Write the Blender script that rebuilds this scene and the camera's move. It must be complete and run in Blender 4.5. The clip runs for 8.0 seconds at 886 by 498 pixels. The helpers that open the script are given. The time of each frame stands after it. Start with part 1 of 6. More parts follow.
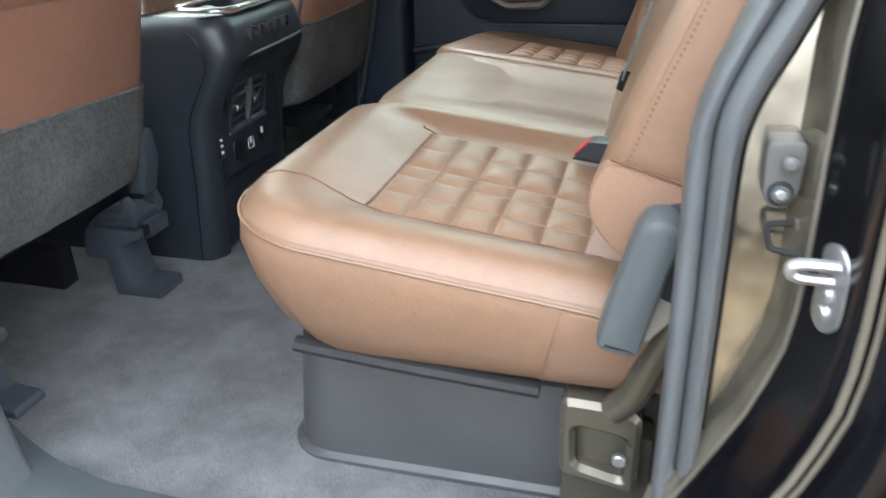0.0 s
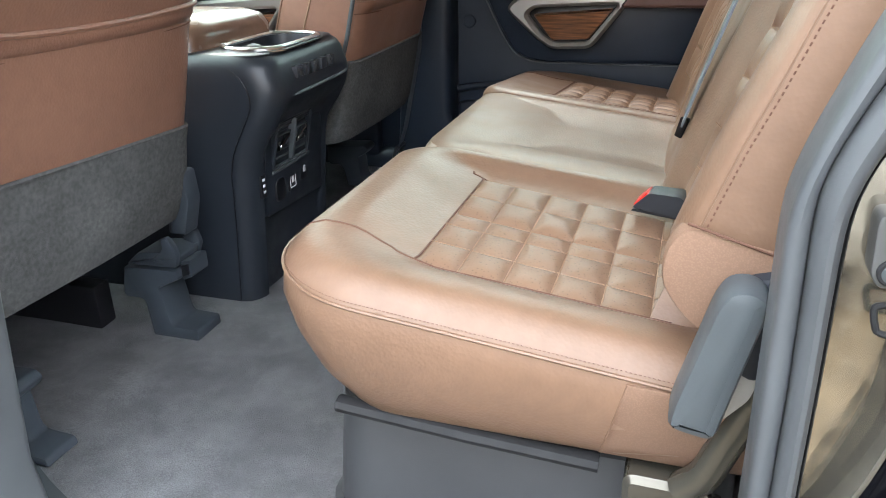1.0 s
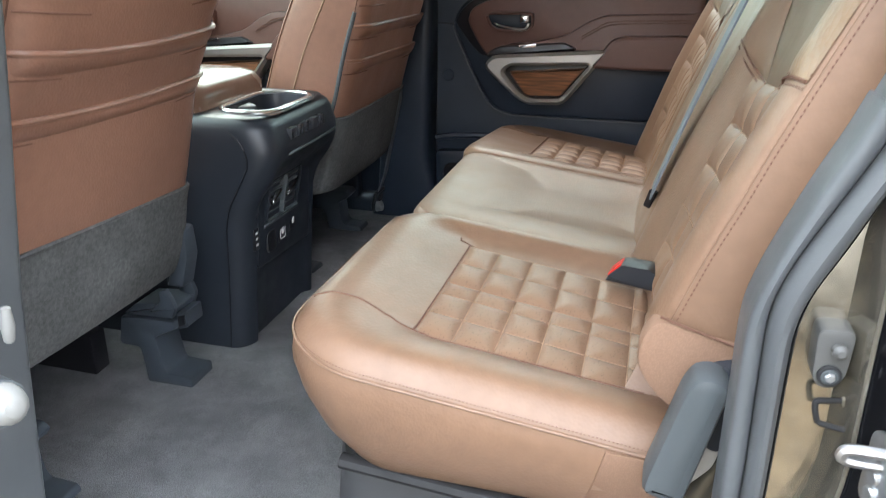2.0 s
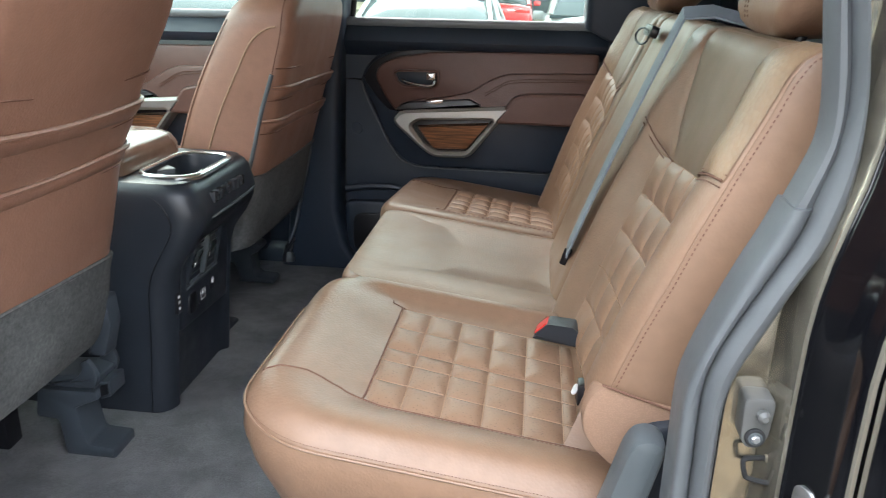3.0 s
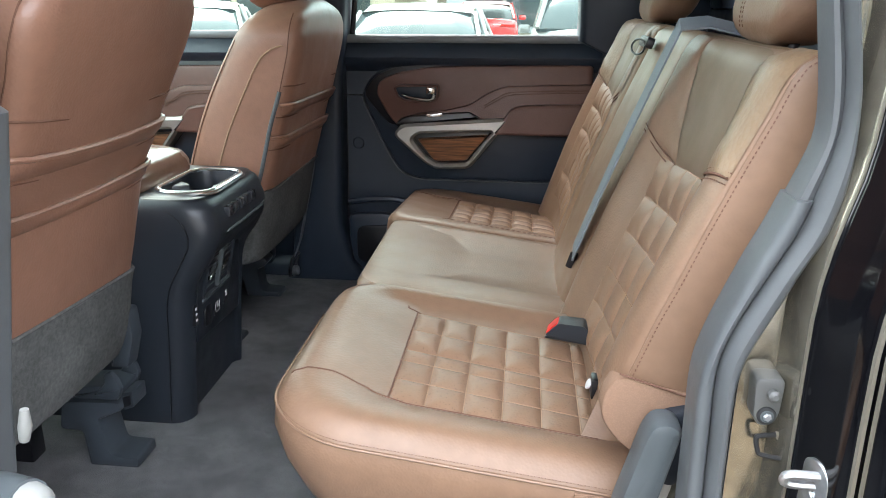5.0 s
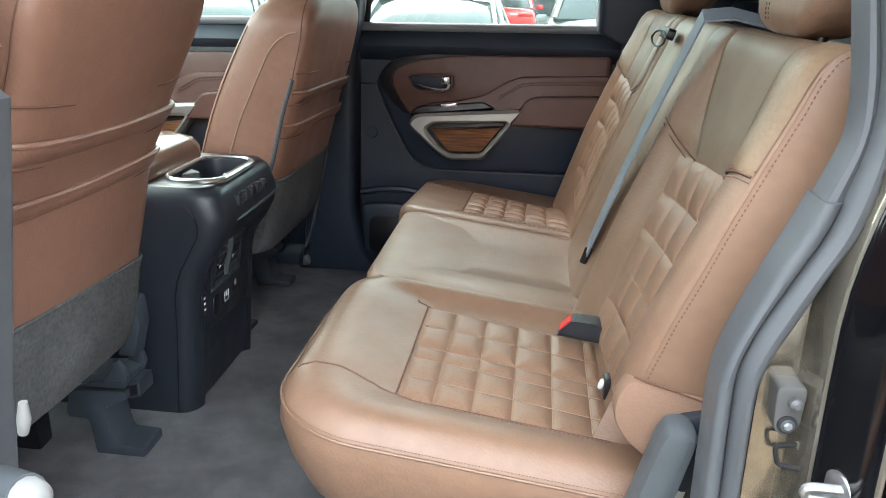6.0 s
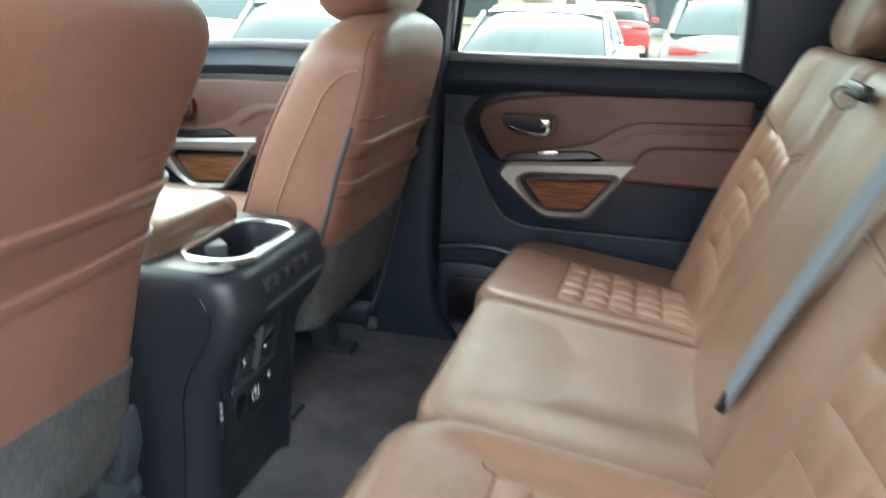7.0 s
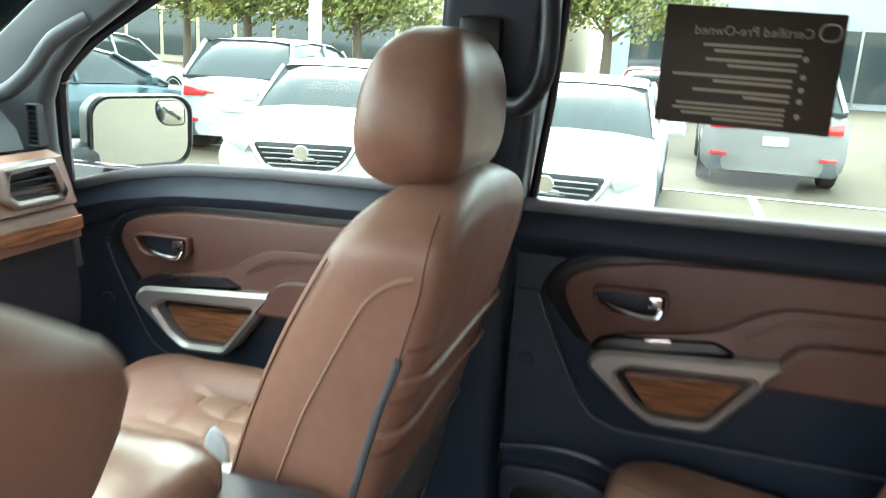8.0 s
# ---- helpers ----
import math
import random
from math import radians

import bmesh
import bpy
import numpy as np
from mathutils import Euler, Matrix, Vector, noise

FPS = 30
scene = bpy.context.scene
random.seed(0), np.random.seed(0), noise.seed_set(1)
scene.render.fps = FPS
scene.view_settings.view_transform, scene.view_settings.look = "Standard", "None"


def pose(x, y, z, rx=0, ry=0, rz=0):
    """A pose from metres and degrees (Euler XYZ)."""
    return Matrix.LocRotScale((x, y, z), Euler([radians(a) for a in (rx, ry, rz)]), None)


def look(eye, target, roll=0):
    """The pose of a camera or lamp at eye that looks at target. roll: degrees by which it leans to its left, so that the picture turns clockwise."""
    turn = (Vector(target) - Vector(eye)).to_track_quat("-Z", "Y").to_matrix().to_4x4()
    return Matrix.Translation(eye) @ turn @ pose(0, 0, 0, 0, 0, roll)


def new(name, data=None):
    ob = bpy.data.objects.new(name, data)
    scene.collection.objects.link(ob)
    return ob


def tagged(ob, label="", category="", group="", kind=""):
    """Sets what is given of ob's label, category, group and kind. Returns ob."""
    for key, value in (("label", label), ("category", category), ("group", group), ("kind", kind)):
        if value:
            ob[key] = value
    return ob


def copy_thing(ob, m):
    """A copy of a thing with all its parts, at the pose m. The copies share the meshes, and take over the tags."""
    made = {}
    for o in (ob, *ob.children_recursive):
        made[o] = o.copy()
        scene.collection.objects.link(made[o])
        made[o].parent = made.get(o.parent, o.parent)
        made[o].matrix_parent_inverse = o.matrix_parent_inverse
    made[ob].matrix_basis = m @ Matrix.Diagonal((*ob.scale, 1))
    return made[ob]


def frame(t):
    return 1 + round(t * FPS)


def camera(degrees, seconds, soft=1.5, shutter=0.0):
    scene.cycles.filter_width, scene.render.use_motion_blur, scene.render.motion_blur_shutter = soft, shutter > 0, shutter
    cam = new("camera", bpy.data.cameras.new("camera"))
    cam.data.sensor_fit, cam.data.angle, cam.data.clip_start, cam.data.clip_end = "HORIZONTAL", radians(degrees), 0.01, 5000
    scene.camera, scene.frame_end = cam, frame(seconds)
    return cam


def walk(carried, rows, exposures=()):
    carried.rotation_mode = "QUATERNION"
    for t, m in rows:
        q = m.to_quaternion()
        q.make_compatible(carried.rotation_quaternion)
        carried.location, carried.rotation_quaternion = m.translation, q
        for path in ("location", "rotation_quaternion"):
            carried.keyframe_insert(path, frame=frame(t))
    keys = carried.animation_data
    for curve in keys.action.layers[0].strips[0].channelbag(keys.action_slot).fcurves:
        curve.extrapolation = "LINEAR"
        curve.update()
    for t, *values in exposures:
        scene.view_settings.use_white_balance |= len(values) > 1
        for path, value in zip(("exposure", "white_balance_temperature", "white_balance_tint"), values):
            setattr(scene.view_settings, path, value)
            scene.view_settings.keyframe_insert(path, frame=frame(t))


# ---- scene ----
cam = camera(59.3, 8.0, soft=0.85, shutter=0.5)
METRES, EYE, TILT, LEAN, TURN = 1.3, 0.66, -25.3, 1.5, 14.7
ROWS = [
    (0.0, 0.0, 0.0, 0.0, 0.0, -0.0, 0.0),
    (0.5, -0.0134, 0.0327, 0.0192, 1.98, 1.55, -0.48),
    (1.0, -0.0173, 0.0351, 0.0215, 2.36, 2.2, -1.24),
    (2.5, -0.0716, -0.0685, 0.0863, -3.91, 5.19, -1.31),
    (3.0, -0.0982, -0.0757, 0.0951, -8.35, 6.31, 0.41),
    (3.5, -0.1111, -0.0962, 0.0882, -10.24, 6.41, 1.01),
    (4.0, -0.1196, -0.1081, 0.0856, -9.67, 6.93, 1.61),
    (4.5, -0.1287, -0.1087, 0.0818, -9.21, 7.41, 2.0),
    (6.0, -0.1253, -0.0899, 0.0879, -8.02, 6.62, 0.82),
    (6.5, -0.0919, 0.0202, 0.1395, -6.81, 6.09, -0.73),
    (7.0, -0.0759, 0.1626, 0.2354, -1.21, 7.1, -3.05),
    (7.5, -0.1072, 0.3245, 0.3455, 0.94, 10.18, -2.76),
    (8.0, -0.1487, 0.4846, 0.4879, 0.21, 10.79, -5.07),
]
EXPOSURE = [(0.0, 3.35), (1.0, 3.42), (2.5, 3.3), (3.5, 3.22), (4.5, 3.22), (6.0, 3.25), (6.5, 3.3), (7.0, 3.5), (7.5, 3.45), (8.0, 3.2)]
walk(cam, [(t, pose(0, 0, EYE, TILT, LEAN, TURN) @ pose(METRES * x, METRES * y, METRES * z, 90 + pitch, roll, yaw)) for t, x, y, z, yaw, pitch, roll in ROWS], EXPOSURE)

from mathutils.bvhtree import BVHTree

# ---------------------------------------------------------------- light
world = bpy.data.worlds.new("sky")
scene.world = world
world.use_nodes = True
wn = world.node_tree
wbg = wn.nodes["Background"]
sky = wn.nodes.new("ShaderNodeTexSky")
sky.sky_type = "NISHITA"
sky.sun_disc = False
sky.sun_elevation = radians(50.5)
sky.sun_rotation = radians(334)
sky.air_density, sky.dust_density, sky.ozone_density = 1.0, 4.0, 0.6
soft_sky = wn.nodes.new("ShaderNodeMix")
soft_sky.data_type = "RGBA"
soft_sky.inputs[0].default_value = 0.72
soft_sky.inputs[7].default_value = (7.3, 7.8, 8.4, 1)
wn.links.new(sky.outputs[0], soft_sky.inputs[6])
wn.links.new(soft_sky.outputs[2], wbg.inputs[0])
wbg.inputs[1].default_value = 0.15
sun = new("sun", bpy.data.lights.new("sun", "SUN"))
sun.data.energy, sun.data.angle, sun.data.color = 0.85, radians(36), (1.0, 0.99, 0.965)
sun.matrix_world = look((-2.5, 5.2, 7.0), (0, 0, 0))

# ---------------------------------------------------------------- materials


class Mat:
    """A small builder for procedural surface materials."""

    def __init__(self, name, color, rough=0.5, metal=0.0, coat=0.0, spec=0.5):
        self.m = bpy.data.materials.new(name)
        self.m.use_nodes = True
        self.t = self.m.node_tree
        self.b = self.t.nodes["Principled BSDF"]
        self.b.inputs["Base Color"].default_value = (*color, 1)
        self.b.inputs["Roughness"].default_value = rough
        self.b.inputs["Metallic"].default_value = metal
        self.b.inputs["Coat Weight"].default_value = coat
        self.b.inputs["Coat Roughness"].default_value = 0.04
        self.b.inputs["Specular IOR Level"].default_value = spec
        self.color = color
        self.height = None
        self.co = self.t.nodes.new("ShaderNodeTexCoord").outputs["Object"]

    def node(self, kind, **values):
        n = self.t.nodes.new(kind)
        for k, v in values.items():
            n.inputs[k.replace("_", " ")].default_value = v
        return n

    def noise(self, scale, detail=4.0, stretch=None):
        n = self.node("ShaderNodeTexNoise", Scale=scale, Detail=detail)
        src = self.co
        if stretch:
            mp = self.t.nodes.new("ShaderNodeMapping")
            mp.inputs["Scale"].default_value = stretch
            self.t.links.new(src, mp.inputs[0])
            src = mp.outputs[0]
        self.t.links.new(src, n.inputs["Vector"])
        return n.outputs["Fac"]

    def voronoi(self, scale, feature="F1"):
        n = self.node("ShaderNodeTexVoronoi", Scale=scale)
        n.feature = feature
        self.t.links.new(self.co, n.inputs["Vector"])
        return n.outputs["Distance"]

    def ramp(self, fac, lo, hi, a, b):
        n = self.t.nodes.new("ShaderNodeMapRange")
        n.inputs[1].default_value, n.inputs[2].default_value = lo, hi
        n.inputs[3].default_value, n.inputs[4].default_value = a, b
        self.t.links.new(fac, n.inputs[0])
        return n.outputs[0]

    def vary(self, fac, lo, hi, dark=0.8, light=1.15):
        """Colour variation: base colour multiplied from dark to light."""
        n = self.t.nodes.new("ShaderNodeMix")
        n.data_type = "RGBA"
        prev = self.b.inputs["Base Color"]
        self.t.links.new(self.ramp(fac, lo, hi, 0, 1), n.inputs[0])
        if prev.is_linked:
            src = prev.links[0].from_socket
            for i, k in ((6, dark), (7, light)):
                v = self.t.nodes.new("ShaderNodeVectorMath")
                v.operation = "SCALE"
                v.inputs["Scale"].default_value = k
                self.t.links.new(src, v.inputs[0])
                self.t.links.new(v.outputs[0], n.inputs[i])
        else:
            n.inputs[6].default_value = (*[c * dark for c in self.color], 1)
            n.inputs[7].default_value = (*[c * light for c in self.color], 1)
        self.t.links.new(n.outputs[2], prev)
        return self

    def tint(self, fac, lo, hi, color):
        n = self.t.nodes.new("ShaderNodeMix")
        n.data_type = "RGBA"
        prev = self.b.inputs["Base Color"]
        self.t.links.new(self.ramp(fac, lo, hi, 0, 1), n.inputs[0])
        if prev.is_linked:
            self.t.links.new(prev.links[0].from_socket, n.inputs[6])
        else:
            n.inputs[6].default_value = prev.default_value
        n.inputs[7].default_value = (*color, 1)
        self.t.links.new(n.outputs[2], prev)
        return self

    def rough(self, fac, lo, hi, a, b):
        self.t.links.new(self.ramp(fac, lo, hi, a, b), self.b.inputs["Roughness"])
        return self

    def bump(self, fac, strength=0.3, dist=0.001):
        n = self.node("ShaderNodeBump", Strength=strength, Distance=dist)
        self.t.links.new(fac, n.inputs["Height"])
        if self.height is not None:
            self.t.links.new(self.height, n.inputs["Normal"])
        self.height = n.outputs[0]
        self.t.links.new(self.height, self.b.inputs["Normal"])
        return self

    def random(self, dark, light):
        """Each object a little darker or lighter than the next."""
        info = self.t.nodes.new("ShaderNodeObjectInfo").outputs["Random"]
        return self.vary(info, 0, 1, dark, light)


def leather(name, color, rough=0.42, grain=260.0, crease=0.35):
    m = Mat(name, color, rough, spec=0.5)
    m.vary(m.noise(5, 3), 0.3, 0.7, 0.9, 1.08)
    m.vary(m.noise(60, 4), 0.3, 0.7, 0.95, 1.05)
    m.rough(m.noise(14, 3), 0.3, 0.7, rough - 0.05, rough + 0.08)
    m.bump(m.voronoi(grain), crease, 0.0006)
    m.bump(m.noise(22, 3), 0.08, 0.002)
    m.bump(m.noise(7, 2), 0.015, 0.006)
    return m.m


def plastic(name, color, rough=0.5, grain=500.0, strength=0.25):
    m = Mat(name, color, rough, spec=0.45)
    m.vary(m.noise(9, 3), 0.3, 0.7, 0.9, 1.1)
    m.rough(m.noise(30, 3), 0.3, 0.7, rough - 0.05, rough + 0.07)
    m.bump(m.noise(grain, 2), strength, 0.0004)
    return m.m


def woven(name, color):
    m = Mat(name, color, 0.75, spec=0.3)
    m.vary(m.noise(6, 3), 0.3, 0.7, 0.92, 1.08)
    m.vary(m.voronoi(620), 0.1, 0.6, 1.04, 0.88)
    m.bump(m.voronoi(620), 0.4, 0.0005)
    return m.m


def perforated(name, color):
    m = Mat(name, color, 0.46, spec=0.45)
    m.vary(m.noise(7, 3), 0.3, 0.7, 0.92, 1.08)
    dots = m.voronoi(230)
    m.vary(dots, 0.14, 0.22, 0.55, 1.0)
    m.bump(dots, 0.25, 0.0006)
    m.bump(m.noise(30, 3), 0.1, 0.003)
    return m.m


LEATHER = leather("brown_leather", (0.196, 0.115, 0.072), 0.41)
LEATHER_FRONT = leather("brown_leather_front", (0.224, 0.115, 0.077), 0.38)
LEATHER_DOOR = leather("brown_leather_door", (0.115, 0.054, 0.041), 0.45)
LID = leather("smooth_armrest_leather", (0.165, 0.098, 0.066), 0.20, 420.0, 0.1)
PERF = perforated("perforated_leather", (0.225, 0.132, 0.082))
PANEL = leather("smooth_dark_panel_leather", (0.150, 0.098, 0.060), 0.5, 420.0, 0.2)
VINYL = woven("woven_brown_vinyl", (0.235, 0.140, 0.092))
THREAD = Mat("tan_thread", (0.31, 0.195, 0.125), 0.8).m
THREAD_DARK = Mat("brown_thread", (0.12, 0.055, 0.034), 0.8).m
CHARCOAL = plastic("charcoal_plastic", (0.018, 0.022, 0.029), 0.38)
BIN_GREY = plastic("dark_bin_plastic", (0.048, 0.049, 0.051), 0.42)
BOLSTER_TOP = leather("creased_tan_leather", (0.205, 0.130, 0.076), 0.40, 150.0, 1.0)
CHARCOAL_DOOR = plastic("charcoal_door_plastic", (0.019, 0.027, 0.041), 0.38)
GREY_PLASTIC = plastic("grey_plastic", (0.064, 0.074, 0.079), 0.42)
BLACK = plastic("black_plastic", (0.008, 0.008, 0.010), 0.35)
DARK_RUBBER = plastic("dark_rubber", (0.012, 0.012, 0.013), 0.7)
SEAL = plastic("weatherstrip_rubber", (0.078, 0.083, 0.087), 0.48, 300)
TRIM_GREY = plastic("door_edge_trim_plastic", (0.080, 0.086, 0.091), 0.42, 420)
COVER = plastic("rail_cover_plastic", (0.038, 0.046, 0.056), 0.38)
LIGHT_GREY = plastic("light_grey_plastic", (0.085, 0.085, 0.082), 0.4)
HEADLINER = woven("light_headliner", (0.60, 0.59, 0.57))
CARPET_M = Mat("grey_carpet", (0.250, 0.249, 0.258), 0.95, spec=0.15)
CARPET_M.vary(CARPET_M.noise(10, 5), 0.38, 0.62, 0.86, 1.13)
CARPET_M.vary(CARPET_M.noise(600, 3), 0.3, 0.7, 0.72, 1.28)
CARPET_M.vary(CARPET_M.noise(38, 4), 0.35, 0.65, 0.94, 1.06)
CARPET_M.bump(CARPET_M.noise(600, 3), 0.7, 0.002)
CARPET_M.bump(CARPET_M.noise(16, 3), 0.1, 0.012)
CARPET = CARPET_M.m
FELT_M = Mat("grey_felt", (0.094, 0.095, 0.094), 0.95, spec=0.15)
FELT_M.vary(FELT_M.noise(900, 3), 0.3, 0.7, 0.75, 1.28)
FELT_M.vary(FELT_M.noise(9, 3), 0.3, 0.7, 0.8, 1.2)
FELT_M.vary(FELT_M.noise(150, 4), 0.35, 0.65, 0.84, 1.17)
FELT_M.bump(FELT_M.noise(700, 3), 0.6, 0.0015)
FELT = FELT_M.m
CHROME = Mat("chrome", (0.82, 0.83, 0.84), 0.09, 1.0).m
RIM_SATIN = Mat("satin_chrome", (0.72, 0.74, 0.74), 0.22, 1.0).m
SILVER_M = Mat("satin_silver_trim", (0.42, 0.4, 0.37), 0.36, 0.75)
SILVER_M.rough(SILVER_M.noise(40, 3), 0.3, 0.7, 0.3, 0.42)
SILVER = SILVER_M.m
STEEL_M = Mat("zinc_steel", (0.5, 0.51, 0.52), 0.35, 0.9)
STEEL_M.vary(STEEL_M.noise(60, 4), 0.3, 0.7, 0.75, 1.15)
STEEL = STEEL_M.m
OLIVE_STEEL_M = Mat("painted_seat_steel", (0.12, 0.110, 0.088), 0.26, 0.6)
OLIVE_STEEL_M.bump(OLIVE_STEEL_M.noise(90, 3), 0.15, 0.002)
OLIVE_STEEL = OLIVE_STEEL_M.m
WOOD_M = Mat("wood_grain_inlay", (0.20, 0.085, 0.038), 0.32, coat=0.3)
WOOD_M.vary(WOOD_M.noise(14, 6, (1.0, 1.0, 14.0)), 0.35, 0.65, 0.45, 1.5)
WOOD_M.vary(WOOD_M.noise(60, 4, (0.6, 1.0, 10.0)), 0.3, 0.7, 0.8, 1.15)
WOOD = WOOD_M.m
PAINT_M = Mat("black_car_paint", (0.003, 0.003, 0.004), 0.12, coat=0.35, spec=0.35)
PAINT_M.bump(PAINT_M.noise(30, 2), 0.03, 0.002)
PAINT = PAINT_M.m
JAMB_M = Mat("bronze_jamb_paint", (0.52, 0.475, 0.385), 0.1, 0.9, coat=0.4)
JAMB_M.vary(JAMB_M.noise(40, 4), 0.3, 0.7, 0.7, 1.15)
JAMB_M.rough(JAMB_M.noise(60, 4), 0.35, 0.65, 0.06, 0.2)
JAMB_M.bump(JAMB_M.noise(25, 3), 0.06, 0.004)
JAMB_PAINT = JAMB_M.m
# tan base stands in for light glancing off the dark paint's edges
BRIGHT_EDGE = Mat("tan_edge_highlight", (0.20, 0.18, 0.145), 0.3, 0.5, coat=0.5).m
BELT_M = Mat("grey_belt_webbing", (0.15, 0.17, 0.195), 0.7)
BELT_M.bump(BELT_M.noise(500, 2, (1, 1, 0.2)), 0.5, 0.0008)
BELT = BELT_M.m
BUCKLE = plastic("buckle_plastic", (0.016, 0.019, 0.024), 0.45)
RED = Mat("red_button", (0.75, 0.03, 0.02), 0.35).m
WHITE_MARK = Mat("white_print", (0.65, 0.65, 0.65), 0.6).m
CREAM = plastic("cream_plastic", (0.40, 0.375, 0.33), 0.5)
PALE = plastic("pale_grey_plastic", (0.22, 0.22, 0.21), 0.45)
# lighter grey carries the sky's highlight along the window sill
SILL_HIGHLIGHT = plastic("sill_highlight_grey", (0.17, 0.182, 0.195), 0.32, 420)
LETTER = plastic("raised_black_letter", (0.03, 0.033, 0.04), 0.25)


def glass_material(name, tint, ior=1.45):
    m = bpy.data.materials.new(name)
    m.use_nodes = True
    t = m.node_tree
    t.nodes.remove(t.nodes["Principled BSDF"])
    out = t.nodes["Material Output"]
    tr = t.nodes.new("ShaderNodeBsdfTransparent")
    tr.inputs[0].default_value = (*tint, 1)
    gl = t.nodes.new("ShaderNodeBsdfGlossy")
    gl.inputs["Roughness"].default_value = 0.01
    fr = t.nodes.new("ShaderNodeFresnel")
    fr.inputs[0].default_value = ior
    mx = t.nodes.new("ShaderNodeMixShader")
    t.links.new(fr.outputs[0], mx.inputs[0])
    t.links.new(tr.outputs[0], mx.inputs[1])
    t.links.new(gl.outputs[0], mx.inputs[2])
    t.links.new(mx.outputs[0], out.inputs[0])
    return m


GLASS = glass_material("window_glass", (0.825, 0.92, 0.87))
MIRROR = Mat("mirror_glass", (0.85, 0.87, 0.88), 0.02, 1.0).m
CAR_GLASS = Mat("dark_car_glass", (0.03, 0.04, 0.042), 0.05, coat=0.3).m
WHITE_PAINT = Mat("white_car_paint", (0.50, 0.505, 0.51), 0.25, coat=0.4).m
SILVER_PAINT = Mat("silver_car_paint", (0.22, 0.218, 0.212), 0.35, 0.2, coat=0.3).m
BLUE_PAINT = Mat("dark_teal_car_paint", (0.06, 0.105, 0.125), 0.25, 0.4, coat=0.8).m
RED_PAINT = Mat("red_car_paint", (0.5, 0.02, 0.02), 0.25, coat=0.8).m
GREY_PAINT = Mat("grey_car_paint", (0.28, 0.29, 0.30), 0.3, 0.4, coat=0.8).m
TAIL_RED = Mat("red_lamp_lens", (0.55, 0.015, 0.012), 0.15, coat=1.0).m
LAMP_CLEAR = Mat("headlamp_lens", (0.45, 0.47, 0.5), 0.08, 0.5, coat=1.0).m
TYRE = plastic("tyre_rubber", (0.015, 0.015, 0.016), 0.8)
RIM = Mat("alloy_rim", (0.4, 0.41, 0.42), 0.3, 0.8).m
CONCRETE_M = Mat("tan_concrete", (0.092, 0.072, 0.046), 0.85)
CONCRETE_M.vary(CONCRETE_M.noise(0.35, 5), 0.3, 0.7, 0.75, 1.2)
CONCRETE_M.vary(CONCRETE_M.noise(9, 5), 0.3, 0.7, 0.85, 1.12)
CONCRETE_M.bump(CONCRETE_M.noise(40, 4), 0.3, 0.01)
CONCRETE = CONCRETE_M.m
LINE_PAINT = Mat("white_line_paint", (0.75, 0.74, 0.7), 0.7).m

# ---------------------------------------------------------------- mesh helpers


SECTION = Vector((0, 0, 0))  # origin of the section of the place that is being built


def section(x, y, z):
    SECTION[:] = (x, y, z)


def part(name, bm, material, parent=None, label="", sharp=0.7):
    """Links a bmesh, given in metres from the section's origin, as one mesh object under a thing or a part."""
    base = -SECTION
    p = parent
    while p is not None:
        base += p.location
        p = p.parent
    bmesh.ops.recalc_face_normals(bm, faces=bm.faces)
    for f in bm.faces:
        f.smooth = True
    for e in bm.edges:
        if len(e.link_faces) == 2 and e.calc_face_angle(0) > sharp:
            e.smooth = False
    bm.transform(Matrix.Translation(-base))
    me = bpy.data.meshes.new(name)
    bm.to_mesh(me)
    bm.free()
    me.materials.append(material)
    ob = new(name, me)
    ob.parent = parent
    if label:
        ob["label"] = label
    return ob


def thing(name, at, label, category, group="", kind=""):
    ob = new(name)
    ob.location = Vector(at) + SECTION
    ob.empty_display_size = 0.05
    return tagged(ob, label, category, group, kind)


def loft(rings, caps=(True, True), closed=True, bm=None):
    """Skin through rings of equal length; rings are lists of 3D points."""
    bm = bm or bmesh.new()
    vs = [[bm.verts.new(p) for p in ring] for ring in rings]
    n = len(vs[0])
    for a, b in zip(vs, vs[1:]):
        for i in range(n if closed else n - 1):
            j = (i + 1) % n
            bm.faces.new((a[i], a[j], b[j], b[i]))
    if closed and caps[0]:
        bm.faces.new(vs[0][::-1])
    if closed and caps[1]:
        bm.faces.new(vs[-1])
    return bm


def rrect(x0, x1, y0, y1, r, n=5):
    """Rounded rectangle, anticlockwise; r is one radius or four (x0y0, x1y0, x1y1, x0y1)."""
    rs = r if isinstance(r, (tuple, list)) else (r,) * 4
    out = []
    for (cx, cy, sx, sy, a0), rad in zip(((x0, y0, 1, 1, 180), (x1, y0, -1, 1, 270), (x1, y1, -1, -1, 0), (x0, y1, 1, -1, 90)), rs):
        for i in range(n + 1):
            a = radians(a0 + 90 * i / n)
            out.append((cx + sx * rad + rad * math.cos(a), cy + sy * rad + rad * math.sin(a)))
    return out


def rounded(poly, r, n=4):
    """A polygon with its corners rounded by about r."""
    out = []
    m = len(poly)
    for i in range(m):
        p, a, b = Vector(poly[i]), Vector(poly[i - 1]), Vector(poly[(i + 1) % m])
        ra = min(r, (a - p).length * 0.45)
        rb = min(r, (b - p).length * 0.45)
        s, e = p + (a - p).normalized() * ra, p + (b - p).normalized() * rb
        for k in range(n + 1):
            u = k / n
            q = s * (1 - u) ** 2 + p * 2 * u * (1 - u) + e * u * u
            out.append(tuple(q))
    return out


